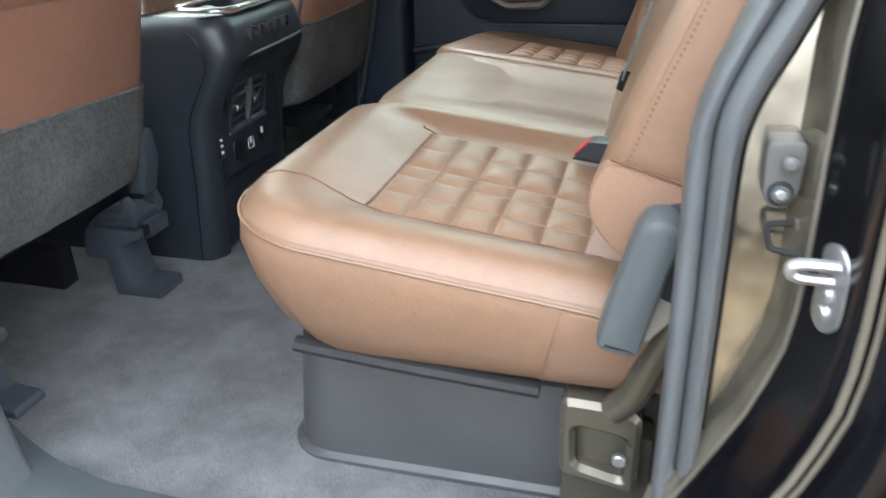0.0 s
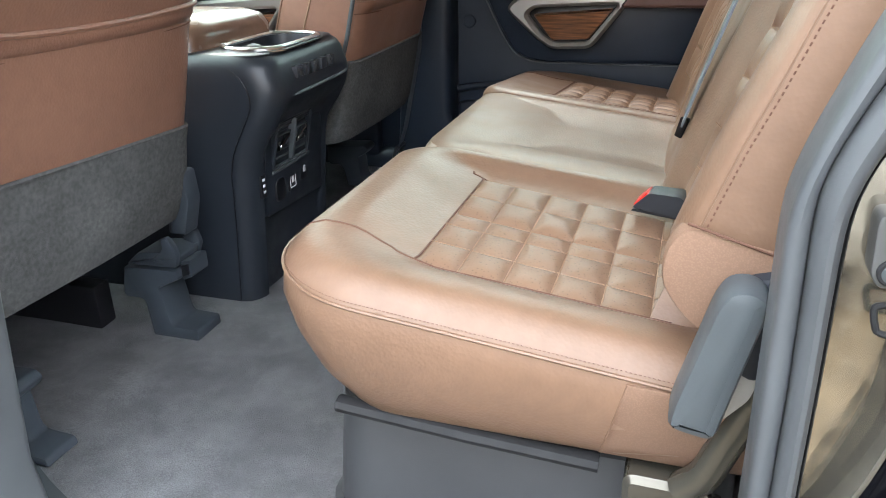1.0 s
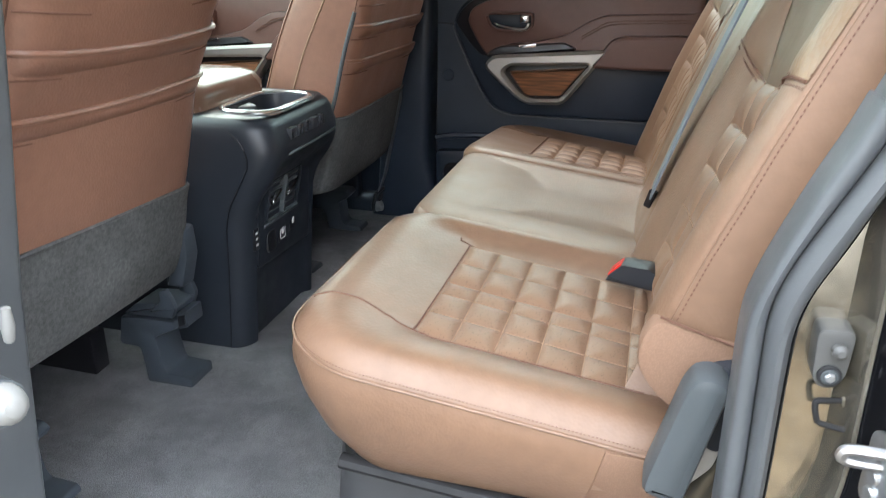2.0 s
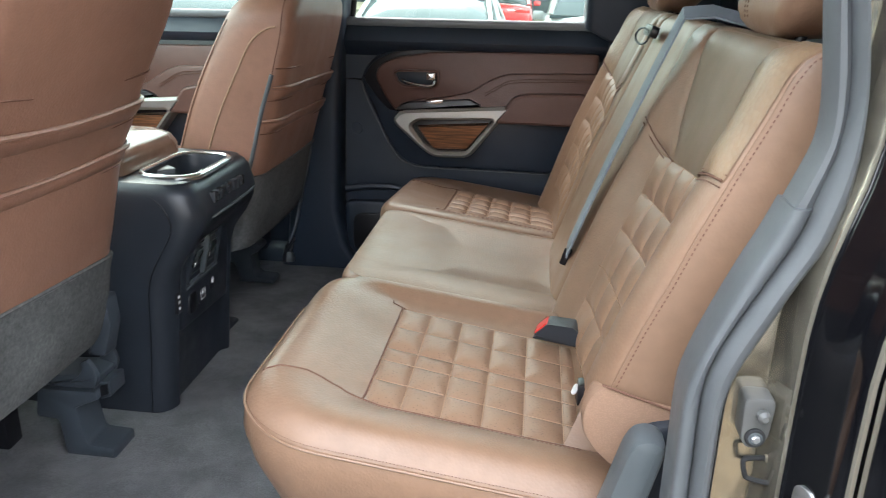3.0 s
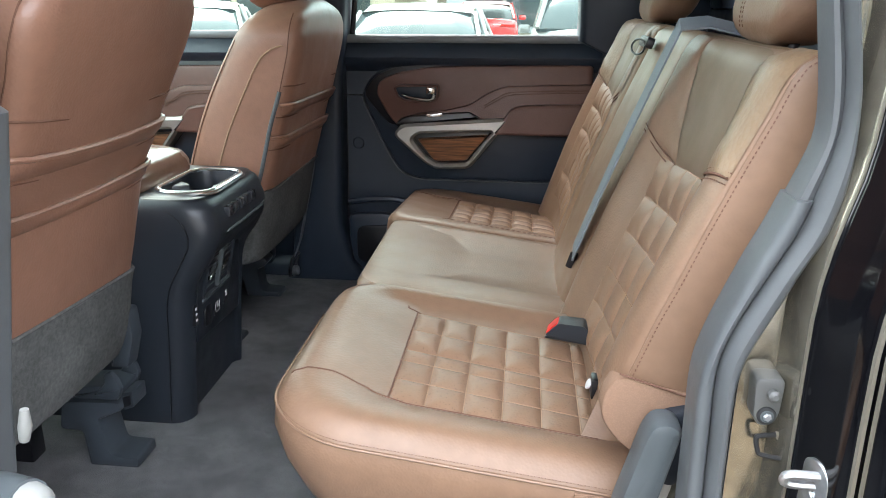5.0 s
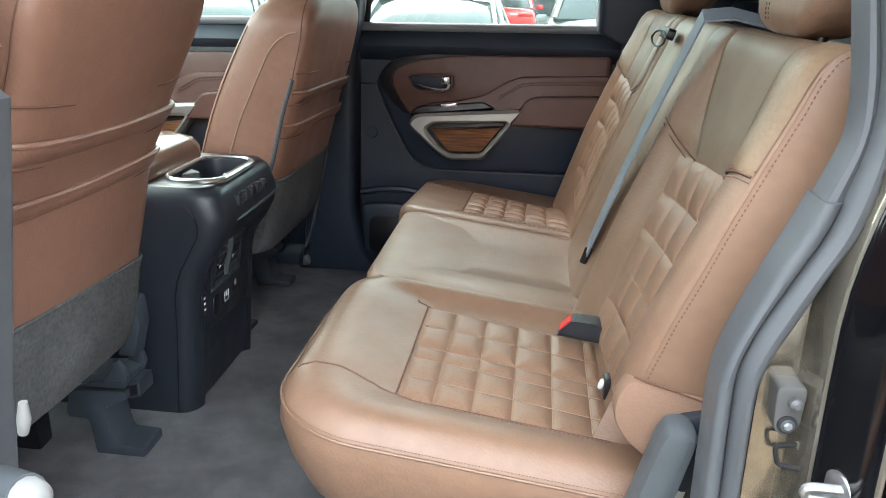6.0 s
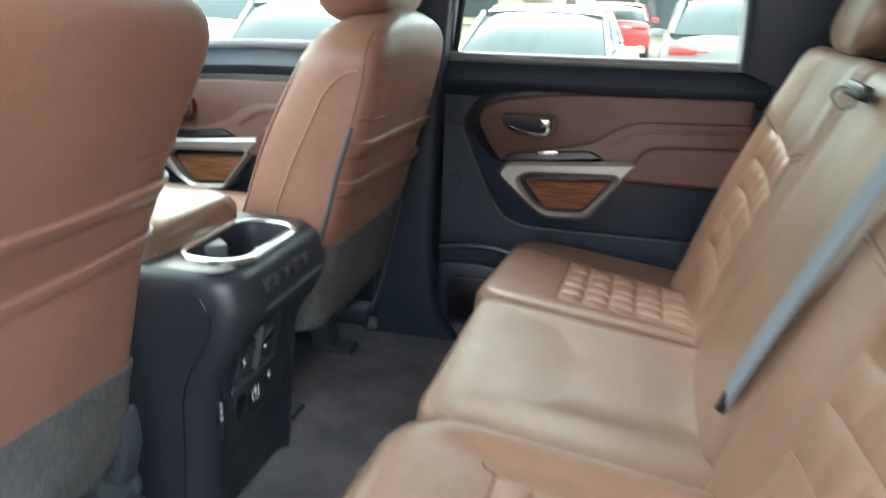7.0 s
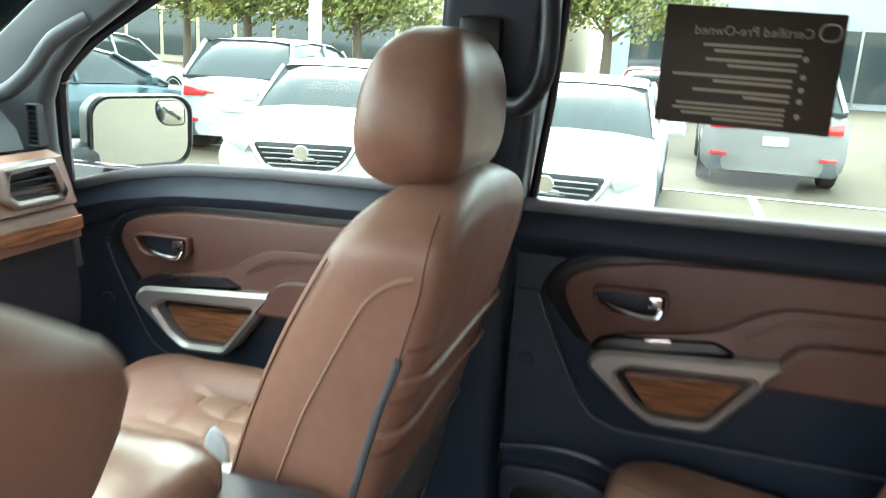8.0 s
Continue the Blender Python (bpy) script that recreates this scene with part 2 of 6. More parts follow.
def inset(poly, d):
    """Polygon moved inwards by d (anticlockwise input)."""
    out = []
    m = len(poly)
    for i in range(m):
        p, a, b = Vector(poly[i]), Vector(poly[i - 1]), Vector(poly[(i + 1) % m])
        t1, t2 = (p - a), (b - p)
        if t1.length < 1e-9 or t2.length < 1e-9:
            out.append(tuple(p))
            continue
        t1.normalize()
        t2.normalize()
        n1, n2 = Vector((-t1.y, t1.x)), Vector((-t2.y, t2.x))
        nn = n1 + n2
        if nn.length < 1e-6:
            nn = n1
        nn.normalize()
        k = max(0.4, nn.dot(n1))
        out.append(tuple(p + nn * (d / k)))
    return out


def plate(poly, place, d0, d1, edge=0.003, bm=None, crown=0.0):
    """A slab with rounded edges: poly in (u, v), place(u, v, d) gives the point. crown lifts the middle."""
    area = sum(a[0] * b[1] - b[0] * a[1] for a, b in zip(poly, poly[1:] + poly[:1]))
    if area < 0:
        poly = poly[::-1]
    s = 1 if d1 > d0 else -1
    levels = [(0, d0), (0, d1 - s * edge), (edge * 0.3, d1 - s * edge * 0.3), (edge, d1)]
    if crown:
        size = min(max(p[0] for p in poly) - min(p[0] for p in poly), max(p[1] for p in poly) - min(p[1] for p in poly))
        for k in (0.12, 0.28):
            levels.append((edge + size * k, d1 + s * crown * (0.6 if k < 0.2 else 1)))
    rings = []
    for i, d in levels:
        rings.append([place(u, v, d) for u, v in (inset(poly, i) if i else poly)])
    return loft(rings, bm=bm)


def ring_plate(outer, inner, place, d0, d1, edge=0.003):
    """A frame between two outlines of equal point count."""
    rings = [
        [place(u, v, d0) for u, v in outer],
        [place(u, v, d1 - edge) for u, v in outer],
        [place(u, v, d1) for u, v in inset(outer, edge)],
        [place(u, v, d1) for u, v in inset(inner, -edge)],
        [place(u, v, d1 - edge) for u, v in inner],
        [place(u, v, d0) for u, v in inner],
    ]
    bm = loft(rings, caps=(False, False))
    return bm


def tube(points, r, n=8, closed=False, bm=None, flat=1.0, up=(0, 0, 1)):
    """A round (or flattened) bar along points. r: one radius or one for each point."""
    bm = bm or bmesh.new()
    pts = [Vector(p) for p in points]
    rs = r if isinstance(r, (list, tuple)) else [r] * len(pts)
    up = Vector(up)
    rings = []
    for i, p in enumerate(pts):
        if closed:
            d = pts[(i + 1) % len(pts)] - pts[i - 1]
        else:
            d = pts[min(i + 1, len(pts) - 1)] - pts[max(i - 1, 0)]
        d.normalize()
        s = d.cross(up)
        if s.length < 0.5 and rings:
            s = side - d * side.dot(d)
        elif s.length < 0.5:
            s = d.cross(Vector((0, 1, 0)) if abs(d.y) < 0.7 else Vector((1, 0, 0)))
        if rings and s.dot(side) < 0:
            s = -s
        s.normalize()
        side = s
        q = s.cross(d).normalized()
        rings.append([p + s * rs[i] * math.cos(a) + q * rs[i] * flat * math.sin(a) for a in (2 * math.pi * k / n for k in range(n))])
    if closed:
        rings.append(rings[0])
        bm = loft(rings, caps=(False, False), bm=bm)
        bmesh.ops.remove_doubles(bm, verts=bm.verts, dist=1e-6)
        return bm
    return loft(rings, bm=bm)


def smooth_path(points, n=6):
    """Catmull-Rom through points."""
    p = [Vector(q) for q in points]
    p = [p[0] * 2 - p[1]] + p + [p[-1] * 2 - p[-2]]
    out = []
    for i in range(1, len(p) - 2):
        for k in range(n):
            u = k / n
            a, b, c, d = p[i - 1 : i + 3]
            out.append(0.5 * ((2 * b) + (c - a) * u + (2 * a - 5 * b + 4 * c - d) * u * u + (3 * b - a - 3 * c + d) * u ** 3))
    out.append(p[-2])
    return out


def box(x0, x1, y0, y1, z0, z1, edge=0.004, bm=None):
    bm2 = bmesh.new()
    bmesh.ops.create_cube(bm2, size=1)
    bm2.transform(Matrix.Translation(((x0 + x1) / 2, (y0 + y1) / 2, (z0 + z1) / 2)) @ Matrix.Diagonal((x1 - x0, y1 - y0, z1 - z0, 1)))
    if edge:
        bmesh.ops.bevel(bm2, geom=list(bm2.edges), offset=edge, segments=2, affect="EDGES", profile=0.5)
    if bm is None:
        return bm2
    me = bpy.data.meshes.new("tmp")
    bm2.to_mesh(me)
    bm2.free()
    bm.from_mesh(me)
    bpy.data.meshes.remove(me)
    return bm


def cylinder(c, axis, r, h, n=24, edge=0.001, bm=None):
    """A bevelled disc or rod from c along axis."""
    a = Vector(axis).normalized()
    s = a.orthogonal().normalized()
    q = a.cross(s)
    c = Vector(c)
    rings = []
    for rad, hh in ((r - edge, 0), (r, edge), (r, h - edge), (r - edge, h)):
        rings.append([c + a * hh + (s * math.cos(t) + q * math.sin(t)) * rad for t in (2 * math.pi * k / n for k in range(n))])
    return loft(rings, bm=bm)


def stitches(path, gap, length, r, normal, bm=None):
    """Short thread dashes along a path of points."""
    bm = bm or bmesh.new()
    pts = [Vector(p) for p in path]
    pos, acc = [], 0.0
    for a, b in zip(pts, pts[1:]):
        seg = (b - a).length
        while acc < seg:
            pos.append((a + (b - a) * (acc / seg), (b - a).normalized()))
            acc += gap
        acc -= seg
    nrm = Vector(normal).normalized()
    for p, d in pos:
        s = d.cross(nrm).normalized() * r
        h = nrm * r
        e = d * (length / 2)
        vs = [bm.verts.new(p + v) for v in (-e - s, -e + s, e + s, e - s, -e * 0.6 + h, e * 0.6 + h)]
        for f in ((0, 1, 4), (1, 2, 5, 4), (2, 3, 5), (3, 0, 4, 5)):
            bm.faces.new([vs[k] for k in f])
    return bm


def drape(ob, points, toward, lift=0.0006):
    """Points laid on the surface of a built part, found along the direction toward."""
    base = Vector((0, 0, 0))
    p = ob
    while p is not None:
        base += p.location
        p = p.parent
    tree = BVHTree.FromPolygons([v.co + base for v in ob.data.vertices], [tuple(f.vertices) for f in ob.data.polygons])
    d = Vector(toward).normalized()
    out = []
    for q in points:
        hit = tree.ray_cast(Vector(q) - d * 0.1, d, 0.3)[0]
        if hit is not None:
            out.append(hit - d * lift)
    return out


def lerp_rows(rows, z):
    """Linear look-up in rows of (z, value)."""
    for (a, va), (b, vb) in zip(rows, rows[1:]):
        if z <= b:
            k = min(1, max(0, (z - a) / (b - a)))
            return va + (vb - va) * k
    return rows[-1][1]


# ---------------------------------------------------------------- truck shell
FLOOR_Z, GROUND_Z = 0.0, -0.70
WALL_Y = 2.13  # inner plane of the far doors


def far(u, v, d):
    """Far door plane: u along the truck, v up, d into the cabin."""
    return (u, WALL_Y - d, v)


def sheet(fn, nu, nv, bm=None):
    bm = bm or bmesh.new()
    g = [[bm.verts.new(fn(i / nu, j / nv)) for i in range(nu + 1)] for j in range(nv + 1)]
    for j in range(nv):
        for i in range(nu):
            bm.faces.new((g[j][i], g[j][i + 1], g[j + 1][i + 1], g[j + 1][i]))
    return bm


def extrude_profile(profile, x0, x1, axis="x", n=1):
    """A closed profile of (a, b) pairs pulled along an axis."""
    rings = []
    for k in range(n + 1):
        t = x0 + (x1 - x0) * k / n
        rings.append([(t, a, b) if axis == "x" else (a, t, b) if axis == "y" else (a, b, t) for a, b in profile])
    return loft(rings)


# floor
def floor_height(x, y):
    tunnel = 0.012 * math.exp(-(((y - 1.36) / 0.28) ** 2))
    roll = 0.006 * noise.noise(Vector((x * 4, y * 4, 0)))
    return tunnel + roll


floor_bm = sheet(lambda u, v: (-1.75 + 2.2 * u, 0.575 + 1.57 * v, floor_height(-1.75 + 2.2 * u, 0.575 + 1.57 * v)), 60, 44)
bmesh.ops.solidify(floor_bm, geom=list(floor_bm.faces), thickness=0.03)
tagged(part("floor", floor_bm, CARPET), "dark grey carpeted cabin floor of the truck", "floor", kind="structure")

underbody = box(-2.1, 0.55, 0.52, 2.2, -0.3, -0.06, 0.02)
tagged(part("trim_underbody", underbody, BLACK), "black underside of the truck cabin", "underbody", kind="structure")

# far body: pillars, sill, roof
section(-0.047, -0.012, 0)
tagged(part("wall_far_sill", extrude_profile([(2.09, -0.06), (2.3, -0.06), (2.3, 0.0), (2.15, 0.06), (2.12, 0.045), (2.10, 0.02)], -1.75, 0.45), CHARCOAL_DOOR), "charcoal plastic passenger side door sill", "sill", kind="structure")

pillar_rings = []
for z, xa, xb, yi in ((-0.05, -0.80, -0.50, 2.09), (0.0, -0.79, -0.53, 2.075), (0.06, -0.77, -0.585, 2.07), (0.18, -0.76, -0.612, 2.07), (0.45, -0.765, -0.607, 2.07), (0.70, -0.765, -0.592, 2.065), (0.9, -0.75, -0.575, 2.045), (1.18, -0.72, -0.545, 2.0), (1.32, -0.70, -0.53, 1.98)):
    pillar_rings.append([(x, y, z) for x, y in rrect(xa, xb, yi, 2.2, 0.022, 4)])
tagged(part("wall_far_b_pillar", loft(pillar_rings), CHARCOAL_DOOR), "charcoal plastic middle pillar between passenger side doors", "pillar", kind="structure")

tagged(part("wall_far_backing", box(-0.72, -0.53, 2.16, 2.22, -0.05, 0.70, 0.004), BLACK), "black body metal behind the door gap", "body panel", kind="structure")
rear_pillar = loft([[(x, y, z) for x, y in rrect(xa, 0.5, 2.055, 2.2, 0.02, 3)] for z, xa in ((-0.05, 0.12), (0.68, 0.12), (0.712, 0.052), (0.95, 0.045), (1.18, 0.02), (1.32, 0.0))])
tagged(part("wall_far_rear_pillar", rear_pillar, CHARCOAL_DOOR), "dark plastic passenger side rear pillar behind window", "pillar", kind="structure")

a_pillar = loft([[(x, y, z) for x, y in rrect(xa, xb, 2.0 - 0.06 * (z - 0.6), 2.04 - 0.06 * (z - 0.6), 0.018, 4)] for z, xa, xb in ((0.50, -1.84, -1.475), (0.66, -1.83, -1.49), (0.75, -1.80, -1.503), (0.83, -1.74, -1.50), (0.884, -1.683, -1.475), (0.95, -1.594, -1.405), (1.015, -1.503, -1.30), (1.18, -1.27, -1.05), (1.30, -1.11, -0.90))])
tagged(part("wall_far_front_pillar", a_pillar, GREY_PLASTIC), "grey plastic windshield pillar with grab handle", "pillar", kind="structure")

section(0, 0, 0)
roof = loft([[(x, y, z) for x, y in rrect(-1.23, 0.42, 0.5, 2.2, 0.1, 4)] for z in (1.27, 1.33)])
tagged(part("ceiling", roof, HEADLINER), "light grey fabric headliner of the cabin", "ceiling", kind="structure")

rear_wall = bmesh.new()
box(0.33, 0.40, 0.56, 2.16, -0.05, 0.80, 0.01, rear_wall)
box(0.33, 0.40, 0.56, 0.80, 0.80, 1.28, 0.01, rear_wall)
box(0.33, 0.40, 1.92, 2.16, 0.80, 1.28, 0.01, rear_wall)
tagged(part("wall_rear", rear_wall, CHARCOAL_DOOR), "dark plastic rear cabin wall below back window", "wall", kind="structure")
rear_pane = part("window_rear", box(0.36, 0.365, 0.81, 1.91, 0.81, 1.26, 0), glass_material("privacy_glass", (0.08, 0.09, 0.09)))
tagged(rear_pane, "dark tinted rear window pane", "window", kind="structure")

front_wall = box(-2.16, -2.09, 0.5, 2.2, -0.1, 0.63, 0.02)
tagged(part("wall_front", front_wall, BLACK), "black firewall under the dashboard", "wall", kind="structure")
shield = loft([[(-2.10, 0.55, 0.62), (-2.10, 2.15, 0.62), (-1.20, 2.07, 1.27), (-1.20, 0.63, 1.27)], [(-2.105, 0.55, 0.625), (-2.105, 2.15, 0.625), (-1.205, 2.07, 1.275), (-1.205, 0.63, 1.275)]])
shield_ob = tagged(part("window_windshield", shield, glass_material("windshield_glass", (0.87, 0.95, 0.895), 1.12)), "clear windshield glass of the truck", "window", kind="structure")
shield_ob.visible_shadow = False

# near side: closed front door, middle pillar, roof rail
near_front = bmesh.new()
box(-2.10, -0.74, 0.44, 0.54, -0.1, 0.70, 0.02, near_front)
box(-1.2, -0.74, 0.50, 0.56, 1.21, 1.29, 0.02, near_front)
tagged(part("wall_near_front_door", near_front, CHARCOAL_DOOR), "charcoal inner side of closed front door", "door", kind="structure")
near_pillar = loft([[(x, y, z) for x, y in rrect(xa, xb, ya, 0.60, 0.014, 4)] for z, xa, xb, ya in (
    (-0.06, -0.86, -0.66, 0.475), (0.03, -0.86, -0.700, 0.475), (0.11, -0.86, -0.712, 0.485), (0.19, -0.86, -0.704, 0.49), (0.29, -0.86, -0.694, 0.49), (0.40, -0.86, -0.682, 0.49), (0.595, -0.85, -0.650, 0.49), (0.71, -0.84, -0.633, 0.49), (0.72, -0.83, -0.648, 0.50), (0.95, -0.80, -0.63, 0.53), (1.16, -0.74, -0.60, 0.57), (1.29, -0.72, -0.58, 0.59))])
tagged(part("wall_near_b_pillar", near_pillar, TRIM_GREY), "grey plastic trim on driver side middle pillar", "pillar", kind="structure")
rail = box(-1.2, 0.4, 0.50, 0.60, 1.21, 1.31, 0.03)
tagged(part("trim_roof_rail", rail, HEADLINER), "light roof rail trim above open doorway", "trim", kind="structure")

# near sill: scuff plate with a curved end that sweeps up to the pillar
sill_edge = [(-0.88, 0.715), (-0.82, 0.69), (-0.76, 0.658), (-0.69, 0.628), (-0.60, 0.607), (-0.45, 0.60), (0.10, 0.60)]
sill = loft([[(x, y, z) for y, z in [(0.40, -0.16), (0.40, -0.06), (0.44, -0.035), (0.50, -0.03), (0.51, 0.0), (0.53, 0.014), (yi - 0.03, 0.016), (yi - 0.006, 0.013), (yi, -0.01), (yi, -0.16)]] for x in np.linspace(-0.86, 0.10, 33) for yi in [lerp_rows(sill_edge, x)]])
tagged(part("trim_near_sill", sill, GREY_PLASTIC), "grey plastic scuff plate along open door sill", "sill", kind="structure")


# ---------------------------------------------------------------- far doors
section(-0.047, 0, 0)


def far_door(name, dx, dz, x_lo, x_hi, label, window_rows):
    door = thing(name, (dx - 0.25, WALL_Y, 0.35 + dz), label, "door", kind="structure")

    def P(u, v, d):
        return far(u + dx, v + dz, d)

    def poly(*pts):
        return [tuple(p) for p in pts]

    # shell with a rolled sill at the window line
    rings = []
    steps = 24
    for k in range(steps + 1):
        x = x_lo + (x_hi - x_lo) * k / steps
        h = lerp_rows(window_rows, x)
        prof = [(2.20, 0.02), (2.125, 0.02), (2.118, 0.20), (2.112, h - 0.41), (2.115, h - 0.39), (2.113, h - 0.085), (2.098, h - 0.068), (2.083, h - 0.054), (2.081, h - 0.044), (2.090, h - 0.028), (2.104, h - 0.010), (2.116, h), (2.13, h + 0.004), (2.20, h + 0.004)]
        rings.append([(x, y, z) for y, z in prof])
    part("door_shell", loft(rings), CHARCOAL_DOOR, door)
    seal = [(x_lo + (x_hi - x_lo) * k / 16, 2.118, lerp_rows(window_rows, x_lo + (x_hi - x_lo) * k / 16) + 0.006) for k in range(17)]
    part("window_seal", tube([(x, y - 0.003, z - 0.002) for x, y, z in seal], 0.013, 10), SILL_HIGHLIGHT, door, "smooth window seal with the sky highlight in its grey")
    # raised inset panel, black band and brown leather
    edge = rounded(poly((-0.553, 0.553), (-0.535, 0.594), (-0.505, 0.620), (-0.457, 0.641), (-0.363, 0.657), (-0.233, 0.664), (0.10, 0.670), (0.10, 0.313), (-0.373, 0.313), (-0.415, 0.322), (-0.450, 0.348), (-0.494, 0.424)), 0.02)
    part("inset_panel", plate(edge, P, 0.0, 0.030, 0.010), CHARCOAL_DOOR, door)
    line = smooth_path([P(u, v, 0.031) for u, v in ((-0.550, 0.548), (-0.533, 0.503), (-0.494, 0.422), (-0.45, 0.345), (-0.413, 0.321), (-0.373, 0.313), (-0.28, 0.312), (0.09, 0.312))], 6)
    part("bright_groove_line", tube(line, 0.0022, 6), SEAL, door, "thin lighter grey edge line")
    part("panel_joint", tube([P(-0.552, 0.552, 0.018), P(-0.60, 0.552, 0.016)], 0.0018, 6), BLACK, door)
    band = rounded(poly((-0.546, 0.557), (-0.530, 0.588), (-0.504, 0.612), (-0.456, 0.632), (-0.363, 0.648), (-0.233, 0.655), (0.099, 0.662), (0.099, 0.52), (-0.47, 0.47), (-0.50, 0.50)), 0.015)
    part("black_band", plate(band, P, 0.02, 0.034, 0.005), BLACK, door, "gloss black surround strip")
    brown = rounded(poly((-0.509, 0.560), (-0.503, 0.586), (-0.488, 0.602), (-0.448, 0.619), (-0.353, 0.636), (-0.233, 0.642), (0.098, 0.649), (0.098, 0.452), (-0.12, 0.453), (-0.16, 0.47), (-0.452, 0.470), (-0.478, 0.505)), 0.018)
    part("leather_insert", plate(brown, P, 0.02, 0.044, 0.010), LEATHER_DOOR, door, "dark brown leather insert")
    wave = rounded(poly((-0.40, 0.474), (-0.40, 0.507), (-0.306, 0.519), (-0.24, 0.535), (-0.188, 0.570), (-0.143, 0.588), (0.0975, 0.598), (0.0975, 0.458), (-0.12, 0.458)), 0.016, 5)
    part("leather_wave", plate(wave, P, 0.03, 0.056, 0.007), LEATHER_DOOR, door)
    rest = rounded(poly((-0.178, 0.456), (-0.141, 0.504), (-0.123, 0.530), (-0.088, 0.539), (0.097, 0.546), (0.097, 0.456)), 0.014, 5)
    part("armrest", plate(rest, P, 0.03, 0.082, 0.008), LEATHER_DOOR, door, sharp=0.35)
    for off in (0.0, 0.007):
        seam = smooth_path([P(u, v + off, 0.0585) for u, v in ((-0.20, 0.527), (-0.165, 0.548), (-0.13, 0.564), (-0.04, 0.570), (0.09, 0.574))], 5)
        part("armrest_seam", tube(seam, 0.0011, 5), THREAD_DARK, door)
    # silver pull frame and wood inlay
    outer = rounded(poly((-0.456, 0.450), (-0.431, 0.480), (-0.123, 0.503), (-0.236, 0.357), (-0.336, 0.353), (-0.374, 0.378)), 0.020, 6)
    inner = rounded(poly((-0.402, 0.438), (-0.380, 0.455), (-0.174, 0.464), (-0.245, 0.373), (-0.331, 0.369), (-0.362, 0.388)), 0.010, 6)
    outer, inner = outer[::-1], inner[::-1]
    part("pull_frame", ring_plate(outer, inner, P, 0.03, 0.082, 0.008), SILVER, door, "satin silver pull handle frame")
    part("pull_recess", plate(inner, P, 0.03, 0.050, 0.002), BLACK, door)
    wood = rounded(poly((-0.388, 0.437), (-0.186, 0.453), (-0.246, 0.377), (-0.338, 0.374)), 0.008, 5)
    part("wood_inlay", plate(wood, P, 0.03, 0.062, 0.005), WOOD, door, "brown wood-grain inlay")
    # switch strip
    strip = rounded(poly((-0.450, 0.474), (-0.436, 0.492), (-0.410, 0.502), (-0.243, 0.517), (-0.208, 0.500)), 0.008, 4)
    part("switch_strip", plate(strip, P, 0.03, 0.072, 0.005), BLACK, door)
    part("window_switch", plate(rounded(poly((-0.36, 0.500), (-0.36, 0.509), (-0.315, 0.513), (-0.315, 0.504)), 0.002, 2), P, 0.06, 0.0755, 0.001), CHROME, door, "small bright window switch")
    # inner handle: a dished cup with a chrome lever
    cup = rounded(poly((-0.458, 0.580), (-0.446, 0.552), (-0.425, 0.540), (-0.350, 0.538), (-0.328, 0.550), (-0.328, 0.590), (-0.44, 0.588)), 0.010, 4)
    if sum(a[0] * b[1] - b[0] * a[1] for a, b in zip(cup, cup[1:] + cup[:1])) < 0:
        cup = cup[::-1]
    part("handle_surround", ring_plate(cup, inset(cup, 0.006), P, 0.03, 0.066, 0.004), LEATHER_DOOR, door)
    part("handle_cup", plate(inset(cup, 0.005), P, 0.03, 0.047, 0.002), CHARCOAL_DOOR, door, "dark handle recess")
    lever = smooth_path([P(u, v, d) for u, v, d in ((-0.432, 0.560, 0.052), (-0.405, 0.553, 0.066), (-0.370, 0.548, 0.073), (-0.346, 0.549, 0.073), (-0.338, 0.562, 0.068))], 5)
    part("handle_lever", tube(lever, [0.003 + 0.0035 * min(1, k / 9) for k in range(len(lever))], 10, flat=0.8), CHROME, door, "chrome door lever")
    part("lock_tab", plate(rounded(poly((-0.362, 0.562), (-0.362, 0.582), (-0.337, 0.584), (-0.337, 0.564)), 0.004, 3), P, 0.045, 0.070, 0.004), CHROME, door, "chrome lock tab")
    # plug, lower pocket, speaker
    part("round_plug", cylinder(P(-0.567, 0.413, 0.010), (0, -1, 0), 0.017, 0.008, 24, 0.002), CHARCOAL_DOOR, door)
    lip = smooth_path([P(u, v, 0.022) for u, v in ((-0.60, 0.234), (-0.54, 0.244), (-0.47, 0.247), (-0.42, 0.238), (-0.37, 0.222), (-0.2, 0.218), (0.09, 0.218))], 5)
    part("pocket_lip", tube(lip, 0.010, 8), CHARCOAL_DOOR, door)
    pocket = rounded(poly((-0.600, 0.03), (-0.600, 0.200), (-0.50, 0.207), (-0.43, 0.197), (-0.36, 0.17), (0.09, 0.17), (0.09, 0.03)), 0.02, 4)
    part("pocket_panel", plate(pocket, P, 0.0, 0.034, 0.014), CHARCOAL_DOOR, door)
    part("speaker_cover", plate(rounded(poly((-0.575, 0.05), (-0.575, 0.165), (-0.46, 0.17), (-0.40, 0.05)), 0.03, 5), P, 0.02, 0.039, 0.004), BLACK, door, "black speaker cover")
    return door


far_door("door_far_rear", 0.0, 0.0, -0.598, 0.118, "charcoal and brown leather rear door, closed", [(-0.6, 0.703), (0.12, 0.711)])
far_door("door_far_front", -0.930, -0.016, -1.78, -0.772, "charcoal and brown leather front passenger door, closed", [(-1.78, 0.60), (-1.56, 0.640), (-1.45, 0.672), (-1.30, 0.697), (-1.1, 0.708), (-0.77, 0.713)])

